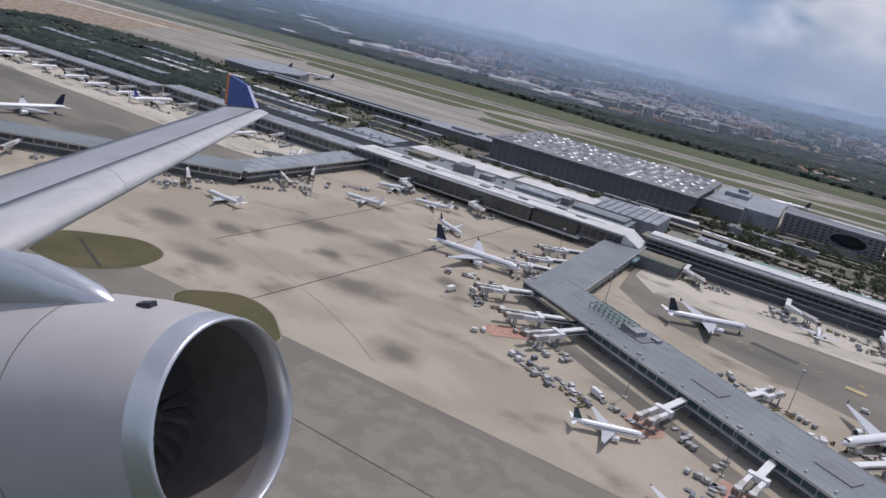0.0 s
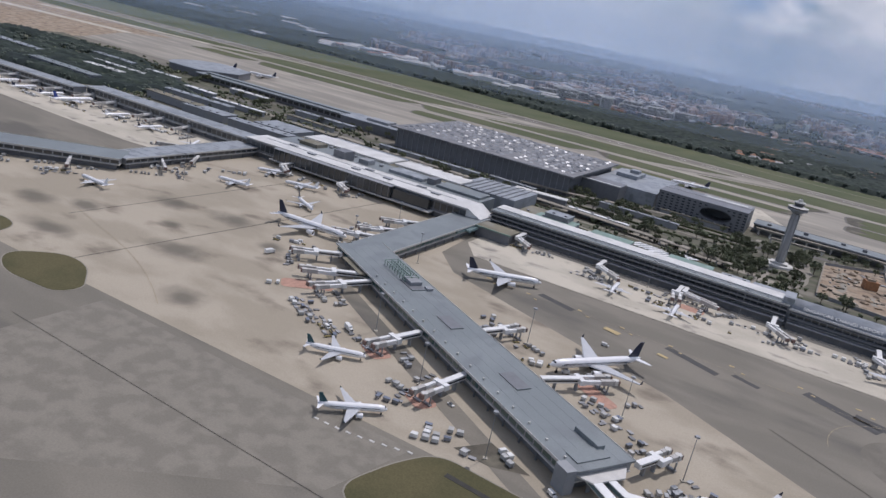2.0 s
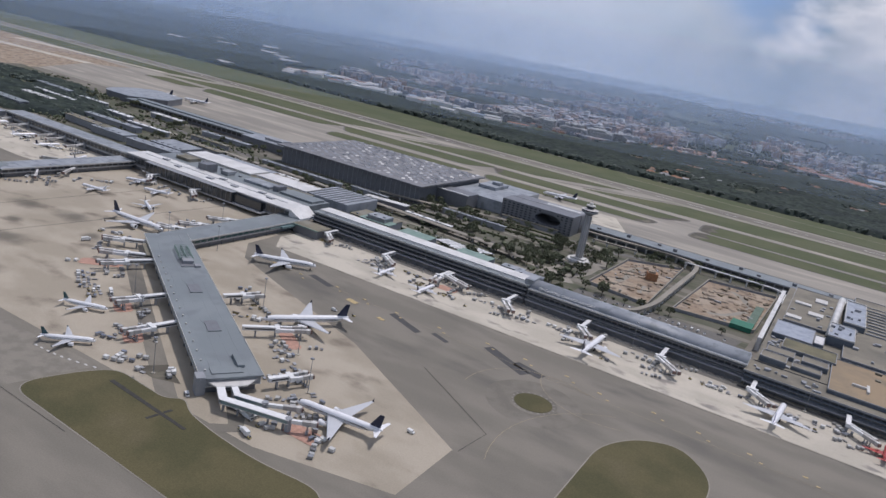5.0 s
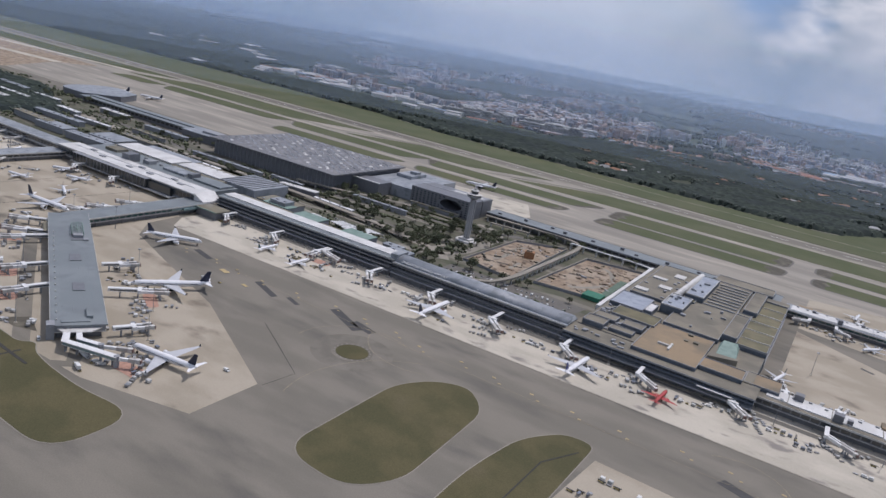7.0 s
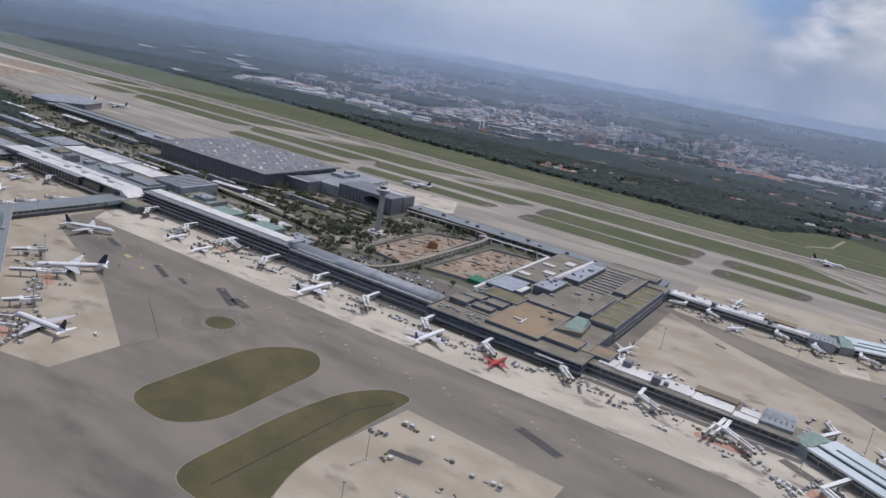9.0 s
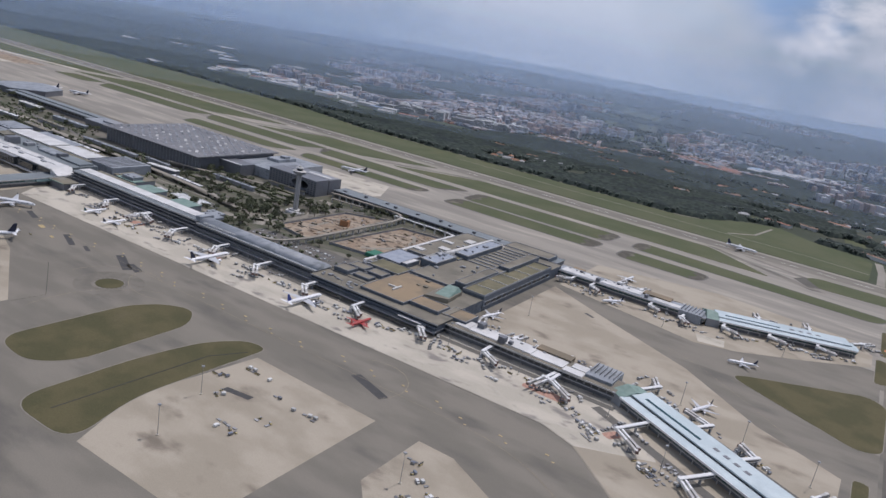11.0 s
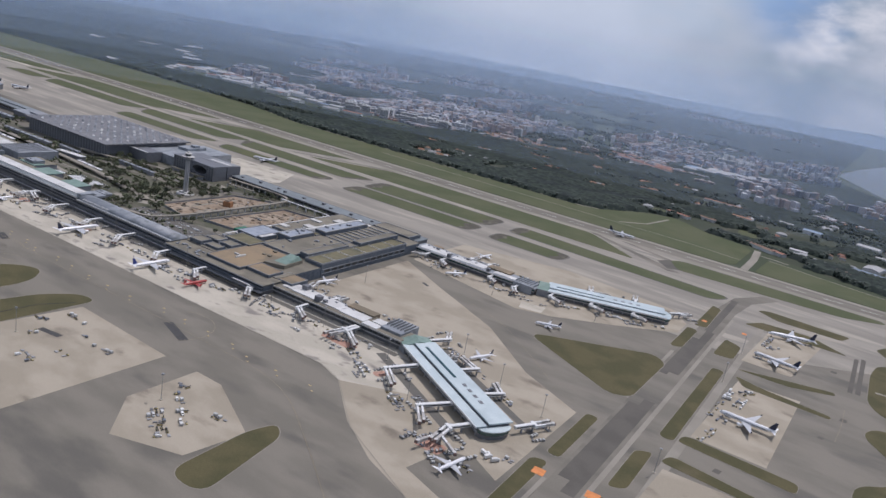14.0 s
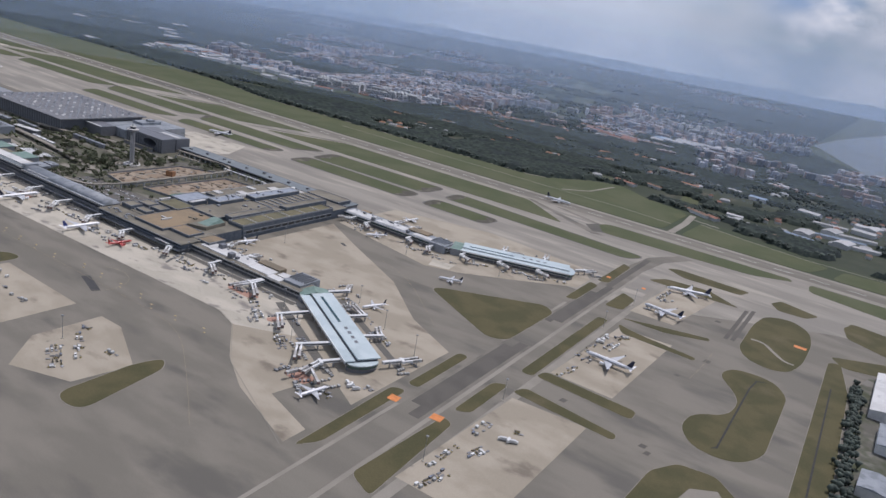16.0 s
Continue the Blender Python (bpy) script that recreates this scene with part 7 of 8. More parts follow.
# round plaza of pale rings at the foot of the control tower
for r in (9.5, 12.5, 15.5):
    n = 30
    arc = [(65 + r * math.cos(radians(-150 + 210 * k / n)), 389 + r * math.sin(radians(-150 + 210 * k / n))) for k in range(n + 1)]
    setting("plaza_ring", strip(arc, 1.3, 0.32), SHOULDER, "pale curved paving ring at the tower foot", "paving")
setting("plaza_path", strip([(58, 330), (60, 352), (64, 378)], 2.4, 0.33), SHOULDER, "pale footpath to the tower", "path")
setting("parking_deck", sheet([(84, 316), (160, 318), (164, 342), (84, 338)], 0.3), ROAD, "asphalt parking rows beside the building site", "road")
rng = random.Random(31)
for j in range(3):
    for k in range(24):
        if rng.random() < 0.75:
            park(rng.choice(("car", "car", "van")), 88 + k * 3.0, 320 + j * 7 + rng.uniform(-0.3, 0.3), 90 + rng.uniform(-4, 4))
for j in range(2):
    for k in range(16):
        if rng.random() < 0.7:
            park("car", -8 + k * 3.0, 341 + j * 4.5, 80 + rng.uniform(-4, 4))

# long pale-roofed canopies and low buildings along the access roads
ROWS = ((-178, 356, 60, 3.2, 3.4, WHITE_METAL), (-170, 377, 70, 3.6, 3.6, ROOF_MID), (-96, 384, 30, 3, 3.2, ROOF_MID), (-40, 366, 34, 3, 3.2, WHITE_METAL), (-34, 400, 46, 3.0, 3.4, ROOF_MID), (-6, 432, 40, 2.6, 3, ROOF_OLIVE),
        (-330, 352, 60, 6, 4, ROOF_MID), (-300, 366, 44, 3.5, 3.6, WHITE_METAL), (-340, 378, 30, 5, 3.8, WHITE_METAL), (-260, 404, 50, 5, 3.6, ROOF_MID), (-330, 412, 36, 6, 4, ROOF_WHITE), (-250, 384, 40, 4, 3.4, ROOF_OLIVE),
        (-420, 356, 40, 6, 4, ROOF_WHITE), (-440, 376, 60, 4, 3.6, WHITE_METAL), (-470, 400, 50, 6, 4, ROOF_MID), (-520, 350, 60, 7, 4, ROOF_MID), (-230, 360, 40, 6, 4.4, ROOF_OLIVE), (-400, 394, 34, 4, 3.6, WHITE_METAL), (-240, 322, 46, 8, 5, ROOF_MID), (-430, 322, 70, 8, 5, ROOF_GREY), (-320, 330, 50, 7, 5, ROOF_OLIVE))
for x, y, L, w, h, mat in ROWS:
    t = thing("roadside_canopy", "long low pale roof beside the access road", "canopy", at(x, y, 0.2, rng.uniform(-4, 2)), "long roadside roofs")
    part("roof", boxes((0, L, -w / 2, w / 2, h - 0.35, h)), mat, t)
    part("wall", boxes((0.6, L - 0.6, -w / 2 + 0.5, w / 2 - 0.5, 0, h - 0.35)), WALL_GREY, t)
    for k in range(int(L / 9)):
        part("roof_vent", boxes((4 + 9 * k, 5.4 + 9 * k, -0.6, 0.6, h, h + 0.5)), STEEL, t)

# ---------------------------------------------------------------- woods, town, lake and hills beyond the runway
ICO = ((0, 0, -1), (0.72, -0.53, -0.45), (-0.28, -0.85, -0.45), (-0.89, 0, -0.45), (-0.28, 0.85, -0.45), (0.72, 0.53, -0.45), (0.28, -0.85, 0.45), (-0.72, -0.53, 0.45), (-0.72, 0.53, 0.45), (0.28, 0.85, 0.45), (0.89, 0, 0.45), (0, 0, 1))
ICOF = ((0, 1, 2), (1, 0, 5), (0, 2, 3), (0, 3, 4), (0, 4, 5), (1, 5, 10), (2, 1, 6), (3, 2, 7), (4, 3, 8), (5, 4, 9), (1, 10, 6), (2, 6, 7), (3, 7, 8), (4, 8, 9), (5, 9, 10), (6, 10, 11), (7, 6, 11), (8, 7, 11), (9, 8, 11), (10, 9, 11))


def woods(name, spots, seed, size=(2.2, 4.2), leaf=None):
    """A wood as one mesh of ragged leafy clumps: spots are (x, y, scale)."""
    r = np.random.default_rng(seed)
    ico, icof = np.array(ICO), np.array(ICOF)
    pts = []
    for x, y, s in spots:
        h = r.uniform(*size) * s
        for k in range(3):
            pts.append((x + r.normal(0, 0.35) * h, y + r.normal(0, 0.35) * h, h * (0.75 + 0.45 * r.random()), h * r.uniform(0.38, 0.66)))
    pts = np.array(pts)
    n = len(pts)
    v = ico[None] * (1 + r.normal(0, 0.18, (n, 12, 1))) * pts[:, None, 3:4] * np.array((1, 1, 0.85)) + pts[:, None, :3]
    v[:, 0, 2] = 0.0
    f = icof[None] + 12 * np.arange(n)[:, None, None]
    me = bpy.data.meshes.new(name)
    me.from_pydata(v.reshape(-1, 3).tolist(), [], f.reshape(-1, 3).tolist())
    me.shade_smooth()
    me.materials.append(leaf or LEAF_FAR)
    return tagged(new(name, me), "dense dark green wood of broad-leaved trees", "wood", "", "stuff")


def lattice(x, y, step, seed):
    """Smooth value noise from 0 to 1 at arrays of places."""
    u, v = np.asarray(x, float) / step, np.asarray(y, float) / step
    i, j = np.floor(u), np.floor(v)
    f, g = u - i, v - j
    f, g = f * f * (3 - 2 * f), g * g * (3 - 2 * g)

    def corner(p, q):
        h = np.sin(p * 127.1 + q * 311.7 + seed * 74.7) * 43758.5453
        return h - np.floor(h)

    low = corner(i, j) * (1 - f) + corner(i + 1, j) * f
    high = corner(i, j + 1) * (1 - f) + corner(i + 1, j + 1) * f
    return low * (1 - g) + high * g


def inside(pts, x, y):
    """Which of the places lie inside a plan outline."""
    odd = np.zeros(np.shape(x), bool)
    for (x1, y1), (x2, y2) in zip(pts, (*pts[1:], pts[0])):
        if y1 != y2:
            odd ^= ((y1 > y) != (y2 > y)) & (x < (x2 - x1) * (y - y1) / (y2 - y1) + x1)
    return odd


def lake_side(x, y):
    return (x > 425 + np.maximum(0, 1900 - y) * 0.55) & (y > 1350)


BELT = [(-2400, 852), (-640, 853), (-326, 835), (-196, 803), (240, 801), (262, 812), (300, 872), (334, 890), (381, 852), (428, 842), (470, 812), (560, 786), (660, 780), (900, 790), (900, 1240), (700, 1420), (520, 1400), (310, 1365), (220, 1330), (140, 1262), (55, 1225), (-20, 1172), (-84, 1160), (-128, 1095), (-150, 1015), (-220, 985), (-283, 962), (-336, 940), (-450, 972), (-640, 962), (-720, 1000), (-800, 1400), (-1200, 1900), (-2400, 2300)]
CLEAR = [(-2, 862, 34, 26), (84, 896, 16, 34), (300, 905, 34, 22), (360, 905, 30, 26), (404, 900, 26, 30), (470, 872, 42, 22), (560, 900, 60, 46), (610, 1010, 70, 90), (430, 1010, 50, 34), (500, 1120, 60, 44), (330, 1090, 44, 26), (380, 1210, 50, 30), (232, 1190, 30, 20), (180, 1060, 16, 12), (300, 985, 20, 14), (-300, 870, 50, 18), (620, 860, 44, 30), (700, 930, 60, 60), (120, 1000, 16, 9), (200, 960, 14, 9), (60, 1080, 24, 11), (250, 1040, 18, 10), (0, 1000, 14, 8), (-60, 950, 15, 9), (150, 1120, 24, 9), (280, 1150, 28, 13), (20, 1140, 26, 10), (220, 1100, 20, 10), (110, 940, 10, 7)]


def leafy(x, y):
    """Where trees stand: the belt beyond the runway, and patches between the quarters of the town."""
    belt = inside(BELT, x, y)
    for cx, cy, rx, ry in CLEAR:
        belt &= ((x - cx) / rx) ** 2 + ((y - cy) / ry) ** 2 > 0.6 + 0.8 * lattice(x, y, 14, 5)
    belt &= (x < 320) | (lattice(x, y, 46, 9) + 0.4 * lattice(x, y, 17, 4) > 0.52)
    parks = (y > 1080) & (lattice(x * 0.6, y * 0.45, 150, 2) + 0.45 * lattice(x, y, 45, 3) > 0.97)
    parks |= (x < -420) & (y > 1190) & (lattice(x, y, 160, 6) > 0.5)
    parks |= (y > 1900) & (lattice(x * 0.5, y * 0.4, 170, 14) + 0.25 * lattice(x, y, 60, 3) > 0.56)
    parks |= (x > 180) & (y > 1300) & (lattice(x, y, 70, 15) + 0.3 * lattice(x, y, 25, 16) > 0.6)
    return (belt | parks) & ~lake_side(x, y)


def canopy(name, x0, x1, y0, y1, cell, seed, low=2.2, high=4.2, where=leafy):
    """The closed leaf roof of a wood: an uneven sheet of crowns that comes down to the ground at its edges."""
    r = np.random.default_rng(seed)
    nx, ny = int((x1 - x0) / cell), int((y1 - y0) / cell)
    gx, gy = np.meshgrid(x0 + cell * np.arange(nx + 1), y0 + cell * np.arange(ny + 1), indexing="ij")
    gx, gy = gx + r.uniform(-0.3, 0.3, gx.shape) * cell, gy + r.uniform(-0.3, 0.3, gx.shape) * cell
    on = where(gx, gy)
    z = np.where(on, low + 1.25 * (high - low) * r.random(gx.shape) + 1.4 * lattice(gx, gy, 30, seed), 0.0)
    quad = on[:-1, :-1] | on[1:, :-1] | on[1:, 1:] | on[:-1, 1:]
    idx = np.arange(gx.size).reshape(gx.shape)
    f = np.stack([idx[:-1, :-1], idx[1:, :-1], idx[1:, 1:], idx[:-1, 1:]], -1)[quad]
    keep, back = np.unique(f, return_inverse=True)
    v = np.stack([gx, gy, z + 0.05], -1).reshape(-1, 3)[keep]
    me = bpy.data.meshes.new(name)
    me.from_pydata(v.tolist(), [], back.reshape(-1, 4).tolist())
    me.shade_smooth()
    me.materials.append(LEAF_CANOPY)
    return tagged(new(name, me), "dense dark green wood of broad-leaved trees", "wood", "", "stuff")


LEAF_CANOPY = mixed("canopy_leaves", (0.020, 0.030, 0.026), (0.040, 0.053, 0.041), 0.16, lo=0.42, hi=0.6, c=(0.021, 0.030, 0.029), cscale=0.02, rough=0.95, grain=0.3)
canopy("wood", -760, 800, 780, 1500, 3.6, 21)
canopy("wood", -2400, -760, 840, 2300, 9.0, 22, 3, 6)
canopy("wood", -760, 900, 1500, 2500, 7.0, 23, 3, 5.5)
canopy("wood", -2600, 1200, 2500, 4300, 15.0, 24, 4, 9)
r77 = np.random.default_rng(77)


def crowns(count, x0, x1, y0, y1, near_edge, scale):
    """Single crowns: those on the outskirts of the woods, or loose among the houses."""
    out = []
    while len(out) < count:
        x, y = r77.uniform(x0, x1, 4000), r77.uniform(y0, y1, 4000)
        on = leafy(x, y)
        rim = ~(leafy(x - 6, y - 7) & leafy(x + 6, y - 7) & leafy(x, y + 6))
        pick = on & rim if near_edge else ~on & ~lake_side(x, y) & (lattice(x, y, 60, 8) > 0.45)
        out += [(p, q, scale) for p, q in zip(x[pick].tolist(), y[pick].tolist())]
    return out[:count]


woods("wood", crowns(3600, -640, 760, 790, 1420, True, 1.0), 1)
woods("wood", [p for p in crowns(2600, -640, 760, 1020, 1500, False, 0.8) if p[1] > 1180 - 0.6 * abs(p[0] + 80)], 2)
woods("wood", crowns(3000, -1000, 700, 1350, 2300, False, 1.1), 3)
rng = random.Random(77)
WEST = [(-620, 330), (-470, 300), (-362, 306), (-326, 330), (-300, 352), (-345, 385), (-392, 402), (-440, 432), (-500, 440), (-600, 420)]
canopy("wood", -640, -280, 296, 446, 3.2, 25, 1.6, 3.4, lambda x, y: inside(WEST, x, y) & (lattice(x, y, 26, 11) + 0.4 * lattice(x, y, 9, 12) > 0.5))
left = []
while len(left) < 420:
    x, y = rng.uniform(-640, -300), rng.uniform(300, 446)
    if inside(WEST, np.array([x]), np.array([y]))[0]:
        left.append((x, y, 0.75))
woods("wood", left, 4)
shrubs = []
while len(shrubs) < 160:
    x, y = rng.uniform(617, 624), rng.uniform(250, 480)
    if rng.random() < 0.7 or y > 400:
        shrubs.append((x, y, 0.75))
woods("wood", shrubs, 5)

setting("water", sheet([(431, 2120), (455, 2460), (570, 3300), (2100, 3300), (1300, 1300), (820, 1380), (611, 1572), (570, 1684)], 0.5), material("lake_water", (0.075, 0.095, 0.105), 0.4, var=0.05), "pale grey-blue lake", "water")
setting("bare_ground", sheet([(-1200, 330), (-560, 345), (-585, 470), (-640, 560), (-620, 610), (-1200, 640)], 0.12), EARTH, "bare sandy earthworks", "earth")
for pts in ([(-900, 520), (-640, 560), (-640, 575), (-900, 540)], [(-860, 600), (-600, 640), (-600, 650), (-860, 615)]):
    setting("pale_strip", sheet(pts, 0.2), CONCRETE_LIGHT, "pale new pavement strip", "apron")
for pts in ([(-26, 846), (24, 850), (30, 880), (-30, 876)], [(-340, 852), (-260, 842), (-250, 884), (-330, 892)], [(404, 880), (425, 878), (420, 930), (398, 930)], [(300, 872), (334, 892), (330, 920), (296, 914)]):
    setting("meadow", sheet(pts, 0.15), GRASS_GREEN, "open meadow among trees", "grass")
# dark sheet below the trees, their shade put into its colour
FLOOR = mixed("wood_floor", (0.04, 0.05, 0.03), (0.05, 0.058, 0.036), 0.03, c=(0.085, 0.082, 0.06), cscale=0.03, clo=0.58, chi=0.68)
setting("wood_floor", sheet([(x, y - 3) for x, y in BELT], 0.08), FLOOR, "dark green ground below the wood, tree shade put into its colour", "ground")

ROOFS = [material(n, c, 0.85, var=0.2, scale=0.3, rand=0.25) for n, c in (("red_tile_roof", (0.25, 0.125, 0.085)), ("orange_tile_roof", (0.31, 0.17, 0.105)), ("brown_tile_roof", (0.2, 0.13, 0.09)), ("pale_sheet_roof", (0.38, 0.38, 0.375)), ("blue_sheet_roof", (0.22, 0.28, 0.36)))]
TOWN_WALL = material("town_wall", (0.56, 0.56, 0.54), 0.8, var=0.12, rand=0.2)
TOWN_GREY = material("town_grey", (0.22, 0.24, 0.27), 0.8, var=0.12, rand=0.3, island=True)
# far copies of both town walls, darkened to lower contrast with distance
TOWN_FAR = material("far_town_wall", (0.38, 0.38, 0.39), 0.8, var=0.15, rand=0.4, island=True)
TOWN_WARM_FAR = material("far_warm_wall", (0.36, 0.29, 0.26), 0.8, var=0.15, rand=0.35, island=True)
TOWN_WARM = material("town_wall_warm", (0.58, 0.48, 0.42), 0.8, var=0.12, rand=0.25)


def walled(name, label, category, m, group, kind, bm, mat=None):
    """A far building whose walls are its root mesh."""
    return tagged(mesh_object(name, bm, mat or TOWN_WALL), label, category, group, kind)


def house_mesh(w, d, h):
    body = boxes((-w / 2, w / 2, -d / 2, d / 2, 0, h))
    roof = bmesh.new()
    e = 0.35
    a = [roof.verts.new(c) for c in ((-w / 2 - e, -d / 2 - e, h), (w / 2 + e, -d / 2 - e, h), (w / 2 + e, d / 2 + e, h), (-w / 2 - e, d / 2 + e, h), (-w * 0.28, 0, h + d * 0.32), (w * 0.28, 0, h + d * 0.32))]
    for f in ((0, 1, 5, 4), (1, 2, 5), (2, 3, 4, 5), (3, 0, 4), (3, 2, 1, 0)):
        roof.faces.new([a[i] for i in f])
    return body, roof


protos = []
for k, (w, d, h) in enumerate(((7, 5, 2.6), (9, 5.5, 2.8), (6, 6, 3.2), (12, 6, 2.6))):
    body, roof = house_mesh(w, d, h)
    t = walled("house", ("small house with a red tiled hip roof", "house with an orange tiled hip roof", "house with a brown tiled hip roof", "long low building with a pale sheet roof")[k], "house", None, "houses beyond the runway", "", body)
    part("roof", roof, ROOFS[k], t)
    protos.append(t)
made = [False] * 4


def put(plist, flags, k, x, y, a):
    if flags[k]:
        copy_thing(plist[k], at(x, y, 0, a))
    else:
        flags[k] = True
        plist[k].matrix_world = at(x, y, 0, a)


n = 0
while n < 220:
    zone = rng.random()
    if zone < 0.5:
        x = rng.uniform(-95, 110)
        y = 1205 + 0.25 * x + rng.gauss(0, 22)
    elif zone < 0.66:
        x, y = rng.uniform(90, 300), rng.uniform(1200, 1400)
    elif zone < 0.92:
        x, y = rng.uniform(290, 700), rng.uniform(850, 1160)
    else:
        x, y = rng.uniform(-30, 28), rng.uniform(846, 884)
    if n % 4 == 0:
        cx, cy, rx, ry = CLEAR[18 + (n // 4) % 11]
        x, y, zone = cx + rng.uniform(-0.7, 0.7) * rx, cy + rng.uniform(-0.7, 0.7) * ry, 0.0
    if lake_side(x, y) or (zone > 0.5 and leafy(np.array([x]), np.array([y]))[0]) or (y < 890 and 262 < x < 440):
        continue
    put(protos, made, rng.choice((0, 1, 1, 1, 2, 3)) if zone < 0.5 else rng.choice((0, 1, 2, 3, 3)), x, y, rng.choice((0, 30, 90, 15)) + rng.uniform(-8, 8))
    n += 1


def block(L, D, H, label, wall):
    """An apartment slab with floor bands, balconies and a roof house."""
    t = walled("apartment_block", label, "building", None, "apartment blocks beyond the runway", "", boxes((-L / 2, L / 2, -D / 2, D / 2, 0, H)), wall)
    n = int(H / 1.3)
    bm = bmesh.new()
    for k in range(n):
        box(bm, -L / 2 + 0.5, L / 2 - 0.5, -D / 2 - 0.06, D / 2 + 0.06, 0.55 + k * 1.3, 1.2 + k * 1.3)
    tagged(part("window_band", bm, GLASS_DARK, t), "", "", "", "stuff")
    part("roof_house", boxes((-L * 0.18, -L * 0.06, -D / 3, D / 3, H, H + 1.4), (L * 0.2, L * 0.3, -D / 3, D / 3, H, H + 1.4)), wall, t)
    return t


bl = [block(26, 6, 11, "white apartment slab with dark window bands", TOWN_WALL), block(16, 8, 15, "pale apartment tower with dark window bands", TOWN_WALL), block(32, 6, 8, "pinkish apartment slab with dark window bands", TOWN_WARM), block(10, 9, 19, "slim pale apartment tower", TOWN_WALL)]
bmade = [False] * 4
n = 0
while n < 170:
    z = rng.random()
    if z < 0.34:  # rows of white slabs behind the belt
        x = rng.uniform(-340, -135)
        y, k, turn = 1035 + 0.42 * (x + 340) + rng.choice((-16, 4, 26, 48)) + rng.uniform(-4, 4), rng.choice((0, 0, 0, 1)), 24
    elif z < 0.62:
        x, y, k, turn = rng.gauss(-150, 200), rng.gauss(1430, 130), rng.choice((0, 1, 2, 2, 3)), rng.choice((0, 20, 110))
    elif z < 0.9:  # tall pale slabs farther off
        x = rng.uniform(70, 390)
        y, k, turn = 1640 + 0.25 * (x - 70) + rng.choice((-40, 0, 40, 90)) + rng.uniform(-14, 14), rng.choice((0, 1, 1, 3)), rng.choice((20, 35, 110))
    else:
        x, y, k, turn = rng.uniform(-60, 200), rng.gauss(1950, 60), rng.choice((0, 1, 3)), 20
    if y < 1000 or lake_side(x, y) or x < -800:
        continue
    put(bl, bmade, k, x, y, turn + rng.uniform(-6, 6))
    n += 1


def shed(L, D, H, roof):
    t = walled("warehouse", "low warehouse with a pale sheet roof", "warehouse", None, "warehouses beyond the runway", "", boxes((-L / 2, L / 2, -D / 2, D / 2, 0, H)))
    bm = bmesh.new()
    a = [bm.verts.new(c) for c in ((-L / 2 - 0.3, -D / 2 - 0.3, H), (L / 2 + 0.3, -D / 2 - 0.3, H), (L / 2 + 0.3, 0, H + D * 0.09), (-L / 2 - 0.3, 0, H + D * 0.09), (L / 2 + 0.3, D / 2 + 0.3, H), (-L / 2 - 0.3, D / 2 + 0.3, H))]
    for f in ((0, 1, 2, 3), (3, 2, 4, 5), (0, 3, 5), (1, 4, 2)):
        bm.faces.new([a[i] for i in f])
    part("roof", bm, roof, t)
    return t


sh = [shed(26, 16, 5, ROOFS[3]), shed(40, 20, 6, ROOFS[3]), shed(22, 14, 4.5, ROOFS[4]), shed(32, 12, 5, ROOFS[0])]
smade = [False] * 4
n = 0
while n < 120:
    z = rng.random()
    if z < 0.5:
        x = rng.uniform(-730, -250)
        y, k, turn = 1040 + rng.gauss(0, 32), rng.choice((0, 0, 1, 2, 3)), rng.choice((0, 25, 90))
    elif z < 0.62:
        x, y, k, turn = rng.uniform(-1300, -700), rng.gauss(1250, 100), rng.choice((0, 1)), rng.choice((0, 25))
    elif z < 0.74:  # long red-roofed sheds
        x = rng.uniform(80, 225)
        y, k, turn = 1380 - 0.5 * (x - 80) + rng.uniform(-30, 40), 3, -14
    elif z < 0.88:
        x = rng.uniform(205, 350)
        y, k, turn = 1430 + 0.6 * (x - 205) + rng.uniform(-30, 30), rng.choice((0, 1, 2)), -12
    else:
        x, y, k, turn = rng.uniform(470, 720), rng.uniform(860, 1080), rng.choice((0, 2, 0)), rng.choice((-14, 76))
    if y < 868 or lake_side(x, y):
        continue
    put(sh, smade, k, x, y, turn + rng.uniform(-5, 5))
    n += 1
for x, y, a, L, D in ((645, 466, 88, 64, 34), (652, 406, 88, 28, 40), (632, 350, 86, 18, 12), (634, 320, 86, 22, 14)):
    t = shed(L, D, 5, ROOF_WHITE if y > 440 or y < 330 else ROOF_MID)
    t.matrix_world = at(x, y, 0, a)

